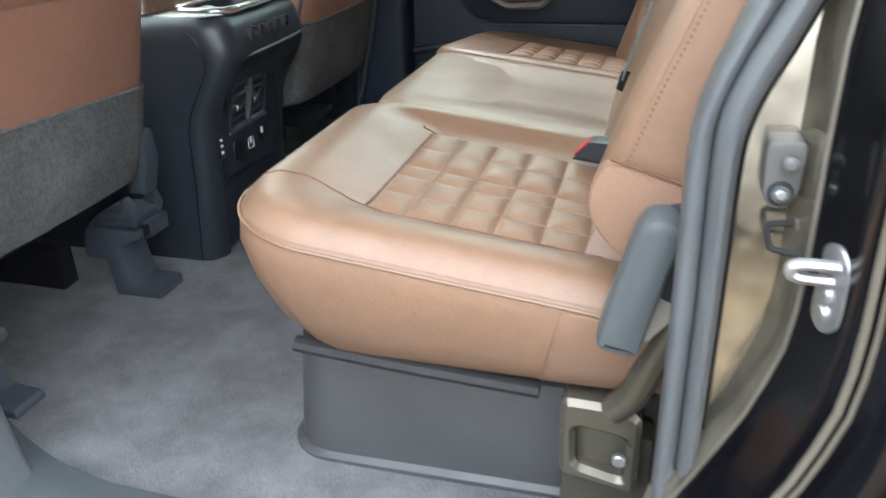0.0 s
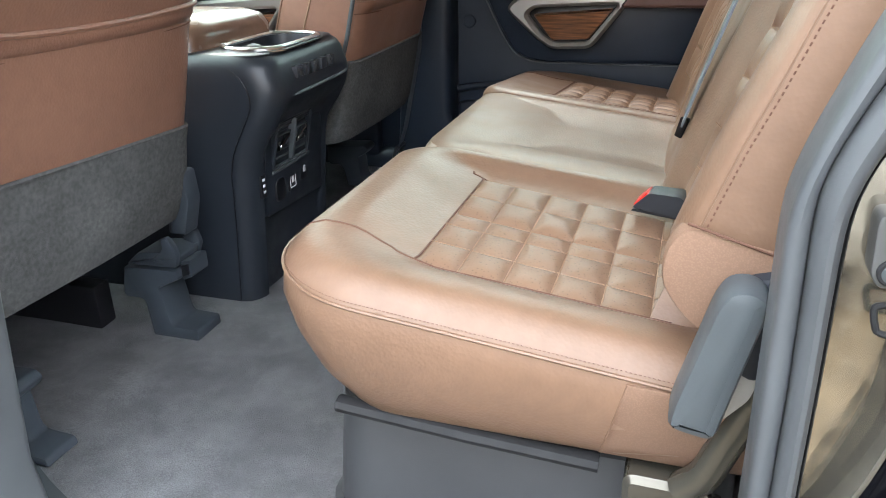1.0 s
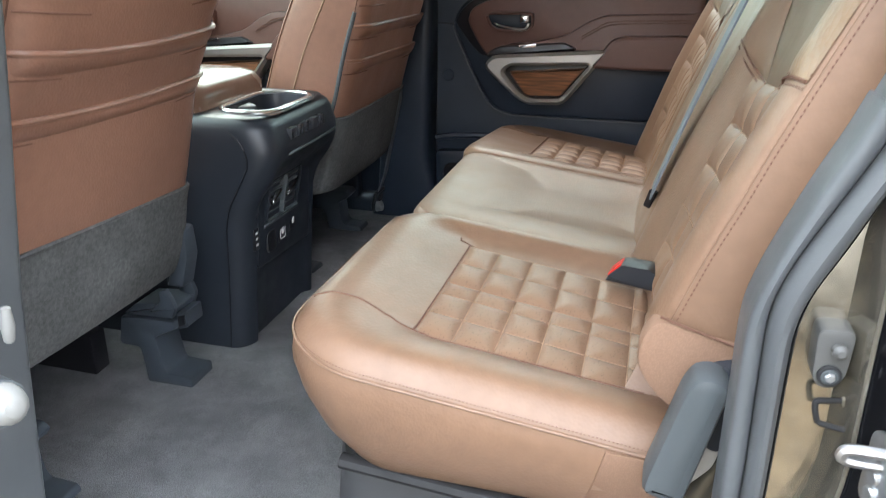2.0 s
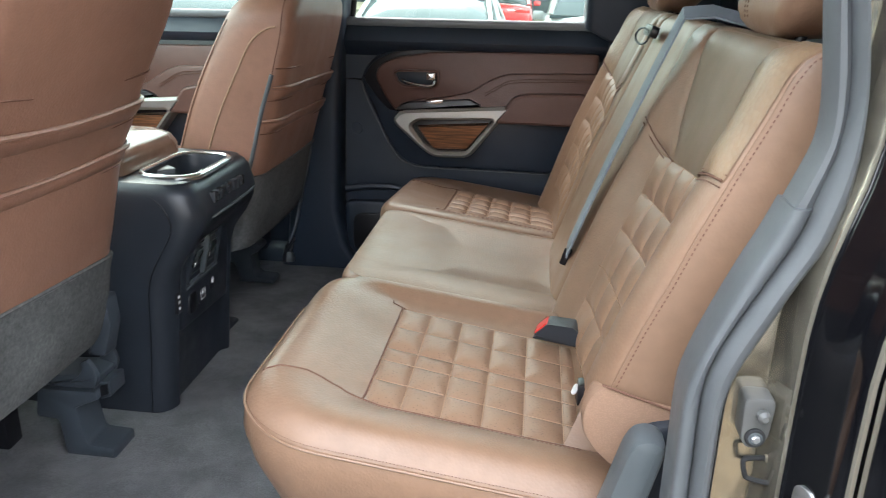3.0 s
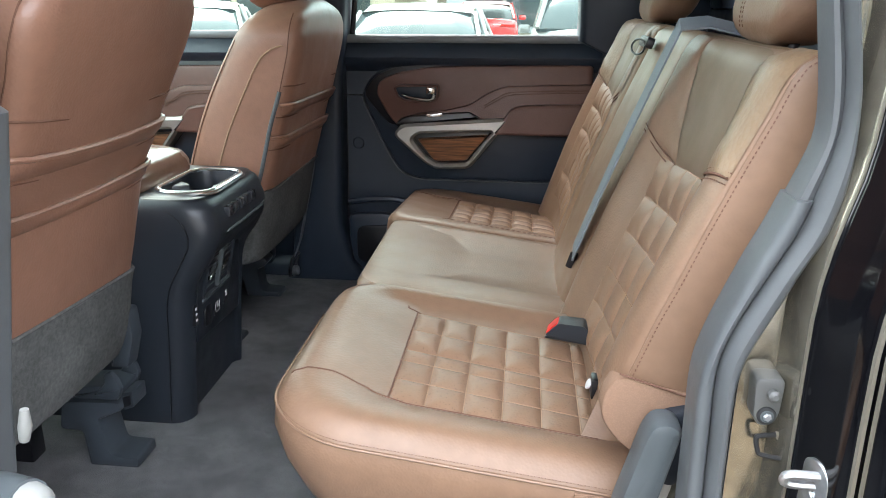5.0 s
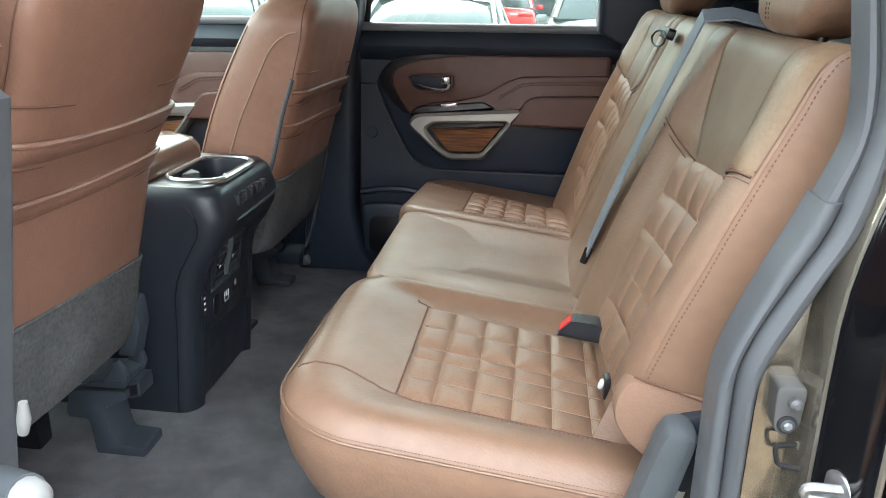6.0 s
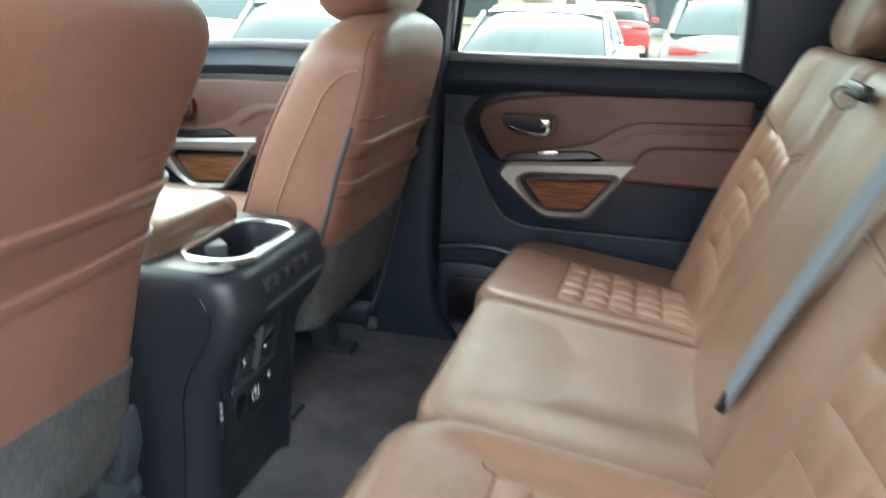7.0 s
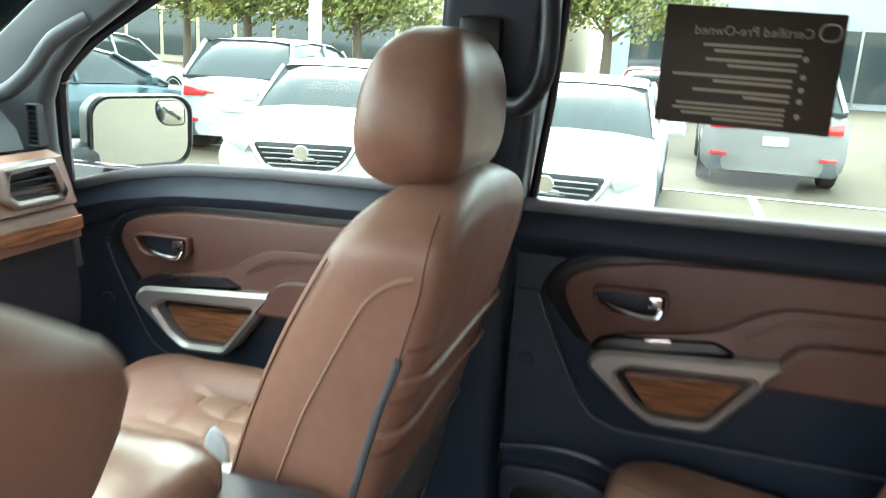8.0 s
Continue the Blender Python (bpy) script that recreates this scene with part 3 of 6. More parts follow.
# glass in the far windows
for nm, x0, x1, y0 in (("window_far_rear", -0.58, 0.05, 2.15), ("window_far_front", -1.66, -0.73, 2.15)):
    pane = tagged(part(nm, box(x0, x1, y0, y0 + 0.005, 0.69, 1.28, 0), GLASS), "clear side window glass, closed", "window", kind="structure")
    pane.visible_shadow = False
win_frame = bmesh.new()
tube([(-0.585, 2.14, 0.70), (-0.56, 2.12, 0.9), (-0.53, 2.08, 1.24)], 0.008, 8, bm=win_frame)
tube(smooth_path([(-1.573, 2.10, 0.62), (-1.578, 2.10, 0.80), (-1.568, 2.10, 0.872), (-1.493, 2.095, 0.943), (-1.41, 2.09, 0.993), (-1.315, 2.08, 1.042), (-1.05, 2.06, 1.18), (-0.90, 2.05, 1.24), (-0.72, 2.05, 1.25)], 6), 0.017, 8, bm=win_frame)
for k, (p, q) in enumerate(zip([(-1.60, 0.60), (-1.60, 0.872), (-1.50, 0.955), (-1.32, 1.055)], [(-1.60, 0.872), (-1.50, 0.955), (-1.32, 1.055), (-1.05, 1.195)])):
    loft([[(p[0] - 0.09, y, p[1] + 0.012 * (k > 0)) if side else (p[0], y, p[1]) for side, y in ((0, 2.03), (0, 2.13), (1, 2.13), (1, 2.03))], [(q[0] - 0.09, y, q[1] + 0.012) if side else (q[0], y, q[1]) for side, y in ((0, 2.03), (0, 2.13), (1, 2.13), (1, 2.03))]], bm=win_frame)
tagged(part("trim_far_window_run", win_frame, BLACK), "black rubber window channel strip", "trim", kind="structure")
rail2 = box(-1.0, 0.4, 2.04, 2.2, 1.24, 1.31, 0.03)
tagged(part("trim_far_roof_rail", rail2, HEADLINER), "light roof rail trim above passenger side windows", "trim", kind="structure")

section(0, 0, 0)
# ---------------------------------------------------------------- rear bench
BACK_A = radians(17.5)
SA, CA = math.sin(BACK_A), math.cos(BACK_A)


def cushion_z(x):
    return 0.300 - 0.13 * x


def on_back(y, w, d):
    """Backrest plane: y across, w up along it, d out of it towards the knees."""
    return Vector((-0.048 + w * SA - d * CA, y, 0.30 + w * CA + d * SA))


bench = thing("rear_bench_seat", (-0.15, 1.36, 0.0), "brown leather quilted rear bench seat in three sections", "car seat")


def seat_cushion(y0, y1, radii, bulge, name, near_side, far_side, fr=0.0, tilt=0.0):
    def ring(fi, sn, sf, ri, zf):
        return [(x, y, zf(x) - tilt * (y - y0)) for x, y in rrect(-0.434 + fr + fi, 0.06 - ri, y0 + sn, y1 - sf, [max(0.008, r - 0.6 * max(fi, sn)) for r in radii], 8)]

    def low(k):
        return lambda x: 0.185 + k * (cushion_z(x) - 0.012 - 0.185)

    def top(k):
        return lambda x: cushion_z(x) + k

    rows = [
        ring(0.085, 0.045 * near_side, 0.045 * far_side, 0, low(0.0)),
        ring(0.066, 0.030 * near_side, 0.030 * far_side, 0, low(0.10)),
        ring(0.030, 0.014 * near_side, 0.014 * far_side, 0, low(0.33)),
        ring(0.006, 0.003 * near_side, 0.003 * far_side, 0, low(0.60)),
        ring(-0.004, 0, 0, 0, low(0.82)),
        ring(0.0, 0, 0, 0, low(1.0)),
        ring(0.003, 0.003, 0.002, 0, top(-0.006)),
        ring(0.009, 0.009, 0.004, 0.004, top(0.002)),
        ring(0.020, 0.020, 0.010, 0.01, top(bulge * 0.72)),
        ring(0.036, 0.034, 0.022, 0.02, top(bulge)),
        ring(0.066, 0.062, 0.034, 0.04, top(bulge * 0.8)),
        ring(0.095, 0.085, 0.042, 0.06, top(bulge * 0.4)),
        ring(0.135, 0.100, 0.054, 0.08, top(0.001)),
        ring(0.150, 0.108, 0.070, 0.09, top(-0.004)),
        ring(0.19, 0.17, 0.14, 0.16, top(-0.005)),
    ]
    return part(name, loft(rows), LEATHER, bench)


near_cushion = seat_cushion(0.637, 1.105, (0.115, 0.03, 0.03, 0.08), 0.018, "seat_cushion", 1, 0)
middle_cushion = seat_cushion(1.107, 1.520, (0.05, 0.02, 0.02, 0.04), 0.006, "seat_cushion", 0, 0, 0.016)
far_cushion = seat_cushion(1.522, 2.05, (0.05, 0.03, 0.03, 0.115), 0.008, "seat_cushion", 0, 1, 0.0, 0.10)


CREASE = (0.0, 0.03, 0.07, 0.13, 0.22, 0.36, 0.5, 0.64, 0.78, 0.87, 0.93, 0.97, 1.0)


def quilt(owner, us, vs, place, rise, u_deep, v_deep):
    """Stitched pads between the lines us and vs; place(u, v, h) gives the point h above the seat. Each line is sewn in as deep as its entry says."""
    for i in range(len(us) - 1):
        for j in range(len(vs) - 1):
            u0, u1, v0, v1 = us[i], us[i + 1], vs[j], vs[j + 1]
            bm = bmesh.new()
            grid = []
            for b in CREASE:
                row = []
                for a in CREASE:
                    du0, du1, dv0, dv1 = a * (u1 - u0), (1 - a) * (u1 - u0), b * (v1 - v0), (1 - b) * (v1 - v0)
                    sunk = max(dep * math.exp(-((abs(q) / wid) ** 1.3)) for dep, q, wid in ((u_deep[i], du0, 0.0075), (u_deep[i + 1], du1, 0.0075), (v_deep[j], dv0, 0.010), (v_deep[j + 1], dv1, 0.010)))
                    puff = 0.12 * rise * math.sin(math.pi * a) * math.sin(math.pi * b)
                    row.append(bm.verts.new(place(u0 + du0, v0 + dv0, rise * (1 - sunk) + puff)))
                grid.append(row)
            for j2 in range(len(CREASE) - 1):
                for i2 in range(len(CREASE) - 1):
                    bm.faces.new((grid[j2][i2], grid[j2][i2 + 1], grid[j2 + 1][i2 + 1], grid[j2 + 1][i2]))
            part("quilt_pad", bm, PERF, owner, sharp=2.0)
    st = bmesh.new()
    nrm = Vector(place(us[1], vs[1], 1)) - Vector(place(us[1], vs[1], 0))
    for dep, v in zip(v_deep, vs):
        stitches([place(u, v, rise * (1 - dep) + 0.0005) for u in np.linspace(us[0], us[-1], 24)], 0.0048, 0.0034, 0.0008, nrm, st)
    for dep, u in zip(u_deep, us):
        stitches([place(u, v, rise * (1 - dep) + 0.0005) for v in np.linspace(vs[0], vs[-1], 24)], 0.0048, 0.0034, 0.0008, nrm, st)
    tagged(part("quilt_stitching", st, THREAD, owner, "tan thread"), kind="stuff")


def quilt_cushion(xs, ys, v_deep, owner, slant, rise, flip, tilt, y_ref):
    def place(x, y, h):
        k = (x - xs[0]) / (xs[-1] - xs[0])
        yy = y - slant * k
        return (x + 0.13 * h, yy, cushion_z(x) - 0.003 - tilt * (yy - y_ref) + h)

    quilt(owner, xs, ys, place, rise, (0.75, 0.8, 0.85, 0.85, 0.8, 0.6, 0.9), v_deep)
    for ye, s, x_start in ((ys[0], -1, -0.417 if flip > 0 else -0.31), (ys[-1], 1, -0.31 if flip > 0 else -0.417)):
        lead = [(x_start, ye - s * 0.006, 0.4), (x_start + 0.05, ye - s * 0.020, 0.4), (-0.325, ye - s * 0.010, 0.4)] if x_start < -0.4 else [(x_start, ye + s * 0.012, 0.4)]
        line = smooth_path(lead + [(xs[0], ye + s * 0.001, 0.4), (-0.15, ye + s * 0.001 - slant * 0.55, 0.4), (xs[-1], ye + s * 0.001 - slant, 0.4)], 10)
        part("panel_seam", tube(drape(owner, line, (0, 0, -1), 0.0001), 0.0013, 6), THREAD_DARK, owner)
    part("panel_seam", tube(drape(owner, [(xs[0] - 0.001, ys[0] + (ys[-1] - ys[0]) * k / 20, 0.4) for k in range(21)], (0, 0, -1), 0.0002), 0.0016, 6), THREAD_DARK, owner)


quilt_cushion([-0.292, -0.247, -0.198, -0.149, -0.099, -0.0505, -0.031], [0.744, 0.800, 0.854, 0.896, 0.959, 1.030], (0.75, 0.5, 0.5, 1.0, 0.5, 0.9), near_cushion, 0.020, 0.0065, 1, 0.0, 0.637)
quilt_cushion([-0.298, -0.251, -0.203, -0.154, -0.104, -0.0525, -0.033], [1.594, 1.664, 1.722, 1.768, 1.838, 1.912], (0.9, 0.6, 1.0, 0.6, 0.6, 0.75), far_cushion, 0.042, 0.0075, -1, 0.10, 1.522)

# backrests: the height of the sewn edge along the back, then the section across it
EDGE_D = [(-0.03, 0.0235), (0.147, 0.0213), (0.213, 0.0190), (0.262, 0.0145), (0.311, 0.0110), (0.388, 0.0030), (0.44, -0.0035), (0.469, -0.0055), (0.490, -0.0105), (0.5025, -0.0205), (0.5085, -0.0335), (0.5115, -0.055), (0.512, -0.10), (0.505, -0.15)]
LEVELS = [-0.03, 0.0, 0.04, 0.08, 0.12, 0.16, 0.20, 0.24, 0.28, 0.32, 0.36, 0.40, 0.43, 0.455, 0.475, 0.490, 0.4975, 0.5025, 0.506, 0.5085, 0.5105, 0.5115, 0.512]


def section_d(cross, fade, w, u):
    """Height of a backrest over the plane of the back, w up it and u across it."""
    e = lerp_rows(EDGE_D, w)
    f = 1 - fade * max(0.0, min(1.0, (w - 0.26) / 0.24))
    return e + f * lerp_rows(cross, u)


def back_section(y0, y1, cross, fade, notch=-1.0):
    width = y1 - y0
    us = [0.0, 0.002, 0.005, 0.009, 0.016, 0.025, 0.036, 0.048, 0.06, 0.072, 0.085, 0.098, 0.11, 0.122, 0.135]
    us = us + [0.135 + (width - 0.27) * k / 8 for k in range(1, 8)] + [width - u for u in reversed(us)]
    rows = []
    for w in LEVELS:
        deep, cut = -0.16, (0.10 if w < notch else 0.0)
        row = [on_back(y0 + cut, w, deep), on_back(y0 + cut, w, min(-0.05, lerp_rows(EDGE_D, w) - 0.02))]
        row += [on_back(y0 + max(u, cut), w, section_d(cross, fade, w, max(u, cut))) for u in us]
        row += [on_back(y1, w, min(-0.05, lerp_rows(EDGE_D, w) - 0.02)), on_back(y1, w, deep)]
        rows.append(row)
    return part("backrest", loft(rows, closed=False), LEATHER, bench, sharp=1.2)


NEAR_W, FAR_W, MID_W = 0.520, 0.445, 0.354
NEAR_CROSS = [(0.0, -0.009), (0.002, -0.004), (0.005, -0.001), (0.009, 0.001), (0.025, 0.007), (0.045, 0.008), (0.065, 0.004), (0.085, -0.006), (0.105, -0.020), (0.12, -0.032), (0.135, -0.037), (0.26, -0.040), (NEAR_W - 0.15, -0.036), (NEAR_W - 0.11, -0.026), (NEAR_W - 0.08, -0.014), (NEAR_W - 0.05, -0.006), (NEAR_W - 0.03, -0.006), (NEAR_W - 0.012, -0.012), (NEAR_W - 0.003, -0.022), (NEAR_W, -0.032)]
MID_CROSS = [(0.0, -0.035), (0.004, -0.024), (0.012, -0.016), (0.03, -0.011), (0.10, -0.009), (MID_W / 2, -0.008), (MID_W - 0.10, -0.009), (MID_W - 0.03, -0.011), (MID_W - 0.012, -0.016), (MID_W - 0.004, -0.024), (MID_W, -0.035)]
FAR_CROSS = [(0.0, -0.032), (0.003, -0.024), (0.012, -0.016), (0.03, -0.012), (0.06, -0.014), (0.10, -0.020), (0.14, -0.024), (0.22, -0.025), (FAR_W - 0.145, -0.022), (FAR_W - 0.115, -0.012), (FAR_W - 0.09, 0.001), (FAR_W - 0.065, 0.008), (FAR_W - 0.045, 0.007), (FAR_W - 0.025, -0.002), (FAR_W - 0.010, -0.018), (FAR_W - 0.003, -0.034), (FAR_W, -0.055)]
near_back = back_section(0.630, 1.150, NEAR_CROSS, 0.62, 0.105)
middle_back = back_section(1.154, 1.508, MID_CROSS, 0.3)
far_back = back_section(1.512, 1.957, FAR_CROSS, 0.5)


def back_trim(owner, y0, cross, fade, flip):
    """Quilted lower field, smooth dark panel and stitched wing above it, lighter panel over the outer bolster."""
    def at(q, w, h):
        # q is the distance from the outer side of the bench
        u = q if not flip else FAR_W - q * FAR_W / NEAR_W
        return on_back(y0 + u, w, section_d(cross, fade, w, u) + h)

    def right(w):
        return lerp_rows([(0.30, 0.345), (0.33, 0.315), (0.369, 0.360), (0.423, 0.391), (0.471, 0.412), (0.51, 0.420)], w)

    def field(q, w, h):
        # rows of the quilting lean down towards the middle of the bench
        k = (q - 0.128) / 0.27
        return at(q - 0.035 * max(0, (w - 0.05)) * k, w - 0.020 * k, h)

    quilt(owner, [0.128, 0.195, 0.262, 0.330, 0.398], [0.040, 0.102, 0.160, 0.222, 0.282, 0.344], field, 0.0070, (0.9, 0.85, 0.85, 0.85, 0.9), (0.9, 0.85, 0.4, 0.85, 0.85, 0.9))

    def patch(name, lo, hi, w0, w1, h, mat, label, n=12):
        bm = bmesh.new()
        g = []
        for j in range(n + 1):
            row = []
            for i in range(n + 1):
                w = w0(i / n) + (w1 - w0(i / n)) * j / n
                q = lo(w) + (hi(w) - lo(w)) * i / n
                rim = min(1.0, 6 * min(i, n - i) / n + 0.35, 6 * j / n + 0.35)
                row.append(bm.verts.new(at(q, w, h * rim)))
            g.append(row)
        for j in range(n):
            for i in range(n):
                bm.faces.new((g[j][i], g[j][i + 1], g[j + 1][i + 1], g[j + 1][i]))
        return part(name, bm, mat, owner, label, sharp=2.0)

    patch("bolster_top_panel", lambda w: 0.0035, lambda w: lerp_rows([(0.34, 0.163), (0.446, 0.162), (0.491, 0.152), (0.512, 0.130)], w), lambda k: 0.371 - 0.031 * max(0, k - 0.25) / 0.75, 0.5075, 0.0042, BOLSTER_TOP, "creased lighter tan leather panel")
    patch("upper_panel", lambda w: lerp_rows([(0.34, 0.166), (0.446, 0.165), (0.491, 0.155), (0.512, 0.133)], w), right, lambda k: 0.342 - 0.014 * k, 0.5075, 0.0042, PANEL, "smooth dark brown leather panel")
    patch("upper_wing", lambda w: right(w) + 0.003, lambda w: 0.49, lambda k: 0.330 + 0.022 * k, 0.500, 0.0042, LEATHER, "")
    for off in (0.0, 0.009):
        part("wing_seam", tube(smooth_path([at(q, w - off, 0.0035 - 0.2 * off) for q, w in ((0.312, 0.329), (0.36, 0.330), (0.42, 0.338), (0.485, 0.352))], 6), 0.0010, 5), THREAD_DARK, owner)
    part("bolster_seam", tube(smooth_path([at(q, w, 0.0022) for q, w in ((0.004, 0.3725), (0.03, 0.370), (0.07, 0.361), (0.12, 0.349), (0.163, 0.340))], 5), 0.0014, 6), THREAD_DARK, owner)
    nrm = on_back(0, 0, 1) - on_back(0, 0, 0)
    for off in (-0.006, 0.006):
        row = smooth_path([at(q, w + off, 0.0016) for q, w in ((0.004, 0.3725), (0.03, 0.370), (0.07, 0.361), (0.12, 0.349))], 8)
        tagged(part("seam_stitching", stitches(row, 0.0045, 0.0028, 0.0007, nrm), THREAD_DARK, owner, "brown thread"), kind="stuff")
    edge = [at(0.0012, w, -0.0005) for w in np.linspace(0.135, 0.5105, 80)]
    side = (0, 1 if flip else -1, 0)
    tagged(part("backrest_stitching", stitches([p + Vector(side) * 0.0012 - nrm * 0.0045 for p in edge], 0.0052, 0.0028, 0.0007, side), THREAD_DARK, owner, "brown thread"), kind="stuff")
    part("edge_welt", tube(edge, 0.0012, 6), LEATHER, owner)


back_trim(near_back, 0.630, NEAR_CROSS, 0.62, False)
back_trim(far_back, 1.512, FAR_CROSS, 0.5, True)


def headrest(name, y, x, z, w, h, d, owner, lean, mat, label="", taper=0.13):
    """Padded headrest: stacked rounded sections, with two steel posts."""
    rings = []
    for k in range(17):
        a = 0.5 - 0.5 * math.cos(math.pi * (0.03 + 0.94 * k / 16))
        s = (1 - abs(2 * a - 1) ** 2.7) ** (1 / 2.7)
        zz = z + h * a
        xx = x + lean * h * a
        ww, dd = w * (1.04 - taper * a * a) * s / 2, d * (1.0 - 0.18 * a) * s / 2
        rings.append([(px, py, zz) for px, py in rrect(xx - dd, xx + dd, y - ww, y + ww, min(dd, ww) * 0.7, 6)])
    hr = part(name, loft(rings), mat, owner, label)
    for s in (-1, 1):
        part("headrest_post", tube([(x - lean * 0.09, y + s * w * 0.24, z - 0.09), (x + 0.02 * lean, y + s * w * 0.24, z + 0.03)], 0.006, 10), BLACK, hr, "dark steel post")
    return hr


headrest("headrest", 0.885, 0.165, 0.768, 0.25, 0.18, 0.11, bench, 0.3, LEATHER)
near_head = [o for o in bench.children if o.name.startswith("headrest")][0]
for off in (-0.006, 0.006):
    row = drape(near_head, [(0.0, 0.925 + off + 0.10 * (z - 0.78), z) for z in np.linspace(0.790, 0.945, 30)], (1, 0, 0), 0.0003)
    tagged(part("headrest_stitching", stitches(row, 0.0055, 0.0035, 0.0009, (-1, 0, 0)), THREAD_DARK, near_head, "brown thread"), kind="stuff")
headrest("headrest", 1.78, 0.165, 0.766, 0.25, 0.18, 0.11, bench, 0.3, LEATHER)

# ---------------------------------------------------------------- front seats


# side view of the backrest: height, front edge, rear seam
SEAT_SIDE = [(0.30, -0.925, -0.757), (0.36, -0.915, -0.741), (0.408, -0.905, -0.727), (0.441, -0.895, -0.717), (0.50, -0.877, -0.702), (0.552, -0.858, -0.688), (0.60, -0.838, -0.671), (0.65, -0.814, -0.658), (0.70, -0.787, -0.645), (0.735, -0.767, -0.640), (0.765, -0.748, -0.638), (0.785, -0.732, -0.640), (0.800, -0.714, -0.646), (0.812, -0.696, -0.656), (0.818, -0.683, -0.666)]


# how far the seat beside the open door is set back, and how its back narrows, by height
SET_BACK = [(0.30, -0.076), (0.50, -0.084), (0.553, -0.085), (0.615, -0.068), (0.64, -0.057), (0.745, -0.021), (0.82, 0.0)]
NARROW = [(0.55, 0.0), (0.60, 0.014), (0.64, 0.028), (0.68, 0.026), (0.745, 0.014), (0.82, 0.012)]
LEVEL = [(0.30, 0.0), (0.82, 0.0)]


def front_seat(name, yc, half, label, cat, lines, tall, set_back, narrow, slant, sag, shoulder):
    """A bucket seat. lines: heights of the seam, two pocket rolls and the felt edge; tall stretches the upper back;
    slant tilts the felt edge, sag bends the rolls and shoulder rounds the top corners."""
    seat = thing(name, (-0.95, yc, 0.0), label, cat, "front seats")
    seam_z, roll_1, roll_2, felt_z = lines

    def up(z):
        return z + tall * max(0.0, min(1.0, (z - 0.60) / 0.15))

    def down(z):
        return z if z < 0.60 else 0.60 + (z - 0.60) / (1 + tall / 0.15)

    def side(z):
        f = lerp_rows([(a, b) for a, b, c in SEAT_SIDE], z)
        r = lerp_rows([(a, c) for a, b, c in SEAT_SIDE], z)
        k = lerp_rows(set_back, z)
        return f + k, r + k

    def ring(z, inward, bulge=0.0):
        """Section of the backrest at a height: flat rear with round corners, waisted sides, bolstered front."""
        f, r = side(z)
        hw = half - inward - lerp_rows(narrow, z)
        rear = r + 0.027 + bulge
        pts = []
        for a in np.linspace(0, math.pi / 2, 7):
            pts.append((r + (rear - r) * math.sin(a), -hw + 0.052 * (1 - math.cos(a))))
        for k in (0.25, 0.5, 0.75):
            pts.append((rear + 0.004 * math.sin(math.pi * k), -hw + 0.052 + (2 * hw - 0.104) * k))
        for a in np.linspace(math.pi / 2, 0, 7):
            pts.append((r + (rear - r) * math.sin(a), hw - 0.052 * (1 - math.cos(a))))
        pts += [(r * 0.6 + f * 0.4, hw + 0.006), (f + 0.03, hw + 0.004), (f + 0.008, hw - 0.006), (f, hw - 0.025), (f + 0.006, hw - 0.06), (f + 0.035, hw - 0.10), (f + 0.040, 0.0), (f + 0.035, -hw + 0.10), (f + 0.006, -hw + 0.06), (f, -hw + 0.025), (f + 0.008, -hw + 0.006), (f + 0.03, -hw - 0.004), (r * 0.6 + f * 0.4, -hw - 0.006)]
        return [(x, yc + v, up(z)) for x, v in pts]

    zs_ = [0.37, 0.42, 0.47, 0.52, 0.56, 0.60, 0.64, 0.68, 0.71, 0.735, 0.755, 0.772, 0.786, 0.797, 0.807, 0.814, 0.818]
    rows = [ring(z, shoulder * max(0, (z - 0.735) / 0.083) ** 2.4) for z in zs_]
    c = sum((Vector(p) for p in rows[-1]), Vector()) / len(rows[-1])
    last = rows[-1]
    for k, lift in ((0.6, 0.003), (0.2, 0.004)):
        rows.append([c + (Vector(p) - c) * k + Vector((0, 0, lift)) for p in last])
    back = part("backrest", loft(rows), LEATHER_FRONT, seat, sharp=1.0)

    def rear_at(v, z, d):
        """A point on the rear face: v across from -1 to 1, d outwards."""
        z = down(z)
        f, r = side(z)
        hw = half - lerp_rows(narrow, z)
        e = hw - abs(v) * hw
        bulge = 0.027 * math.sin(math.acos(max(0.0, 1 - e / 0.052))) if e < 0.052 else 0.027
        return (r + bulge + d, yc + v * hw, up(z))

    # felt lower panel with a rolled, piped top edge
    felt = []
    for z, grow, tuck in ((0.212, -0.016, 0.036), (0.221, -0.008, 0.014), (0.242, -0.002, 0.006), (0.285, 0.001, 0.0), (felt_z - 0.02, 0.003, -0.002), (felt_z, 0.003, -0.003), (felt_z + 0.004, 0.0005, 0.001)):
        f, r = side(max(z, 0.34))
        lower = 0.10 * max(0, 0.34 - z)
        ringp = [(x - tuck - lower, yc + (y - yc) * (1 + grow / half)) for x, y, _ in ring(max(z, 0.34), 0.0)[:17]]
        ringp += [(f + 0.10 - lower, yc + half * 0.96), (f + 0.10 - lower, yc - half * 0.96)]
        felt.append([(x, y, z + slant * (y - yc) * (1 if z > 0.25 else 0)) for x, y in ringp])
    part("lower_felt_panel", loft(felt), FELT, back, "charcoal felt lower back panel")
    hem = [rear_at(v, felt_z + 0.003 + slant * v * half, 0.0035) for v in (-0.99, -0.95, -0.9, -0.8, -0.5, 0, 0.5, 0.8, 0.9, 0.95, 0.99)]
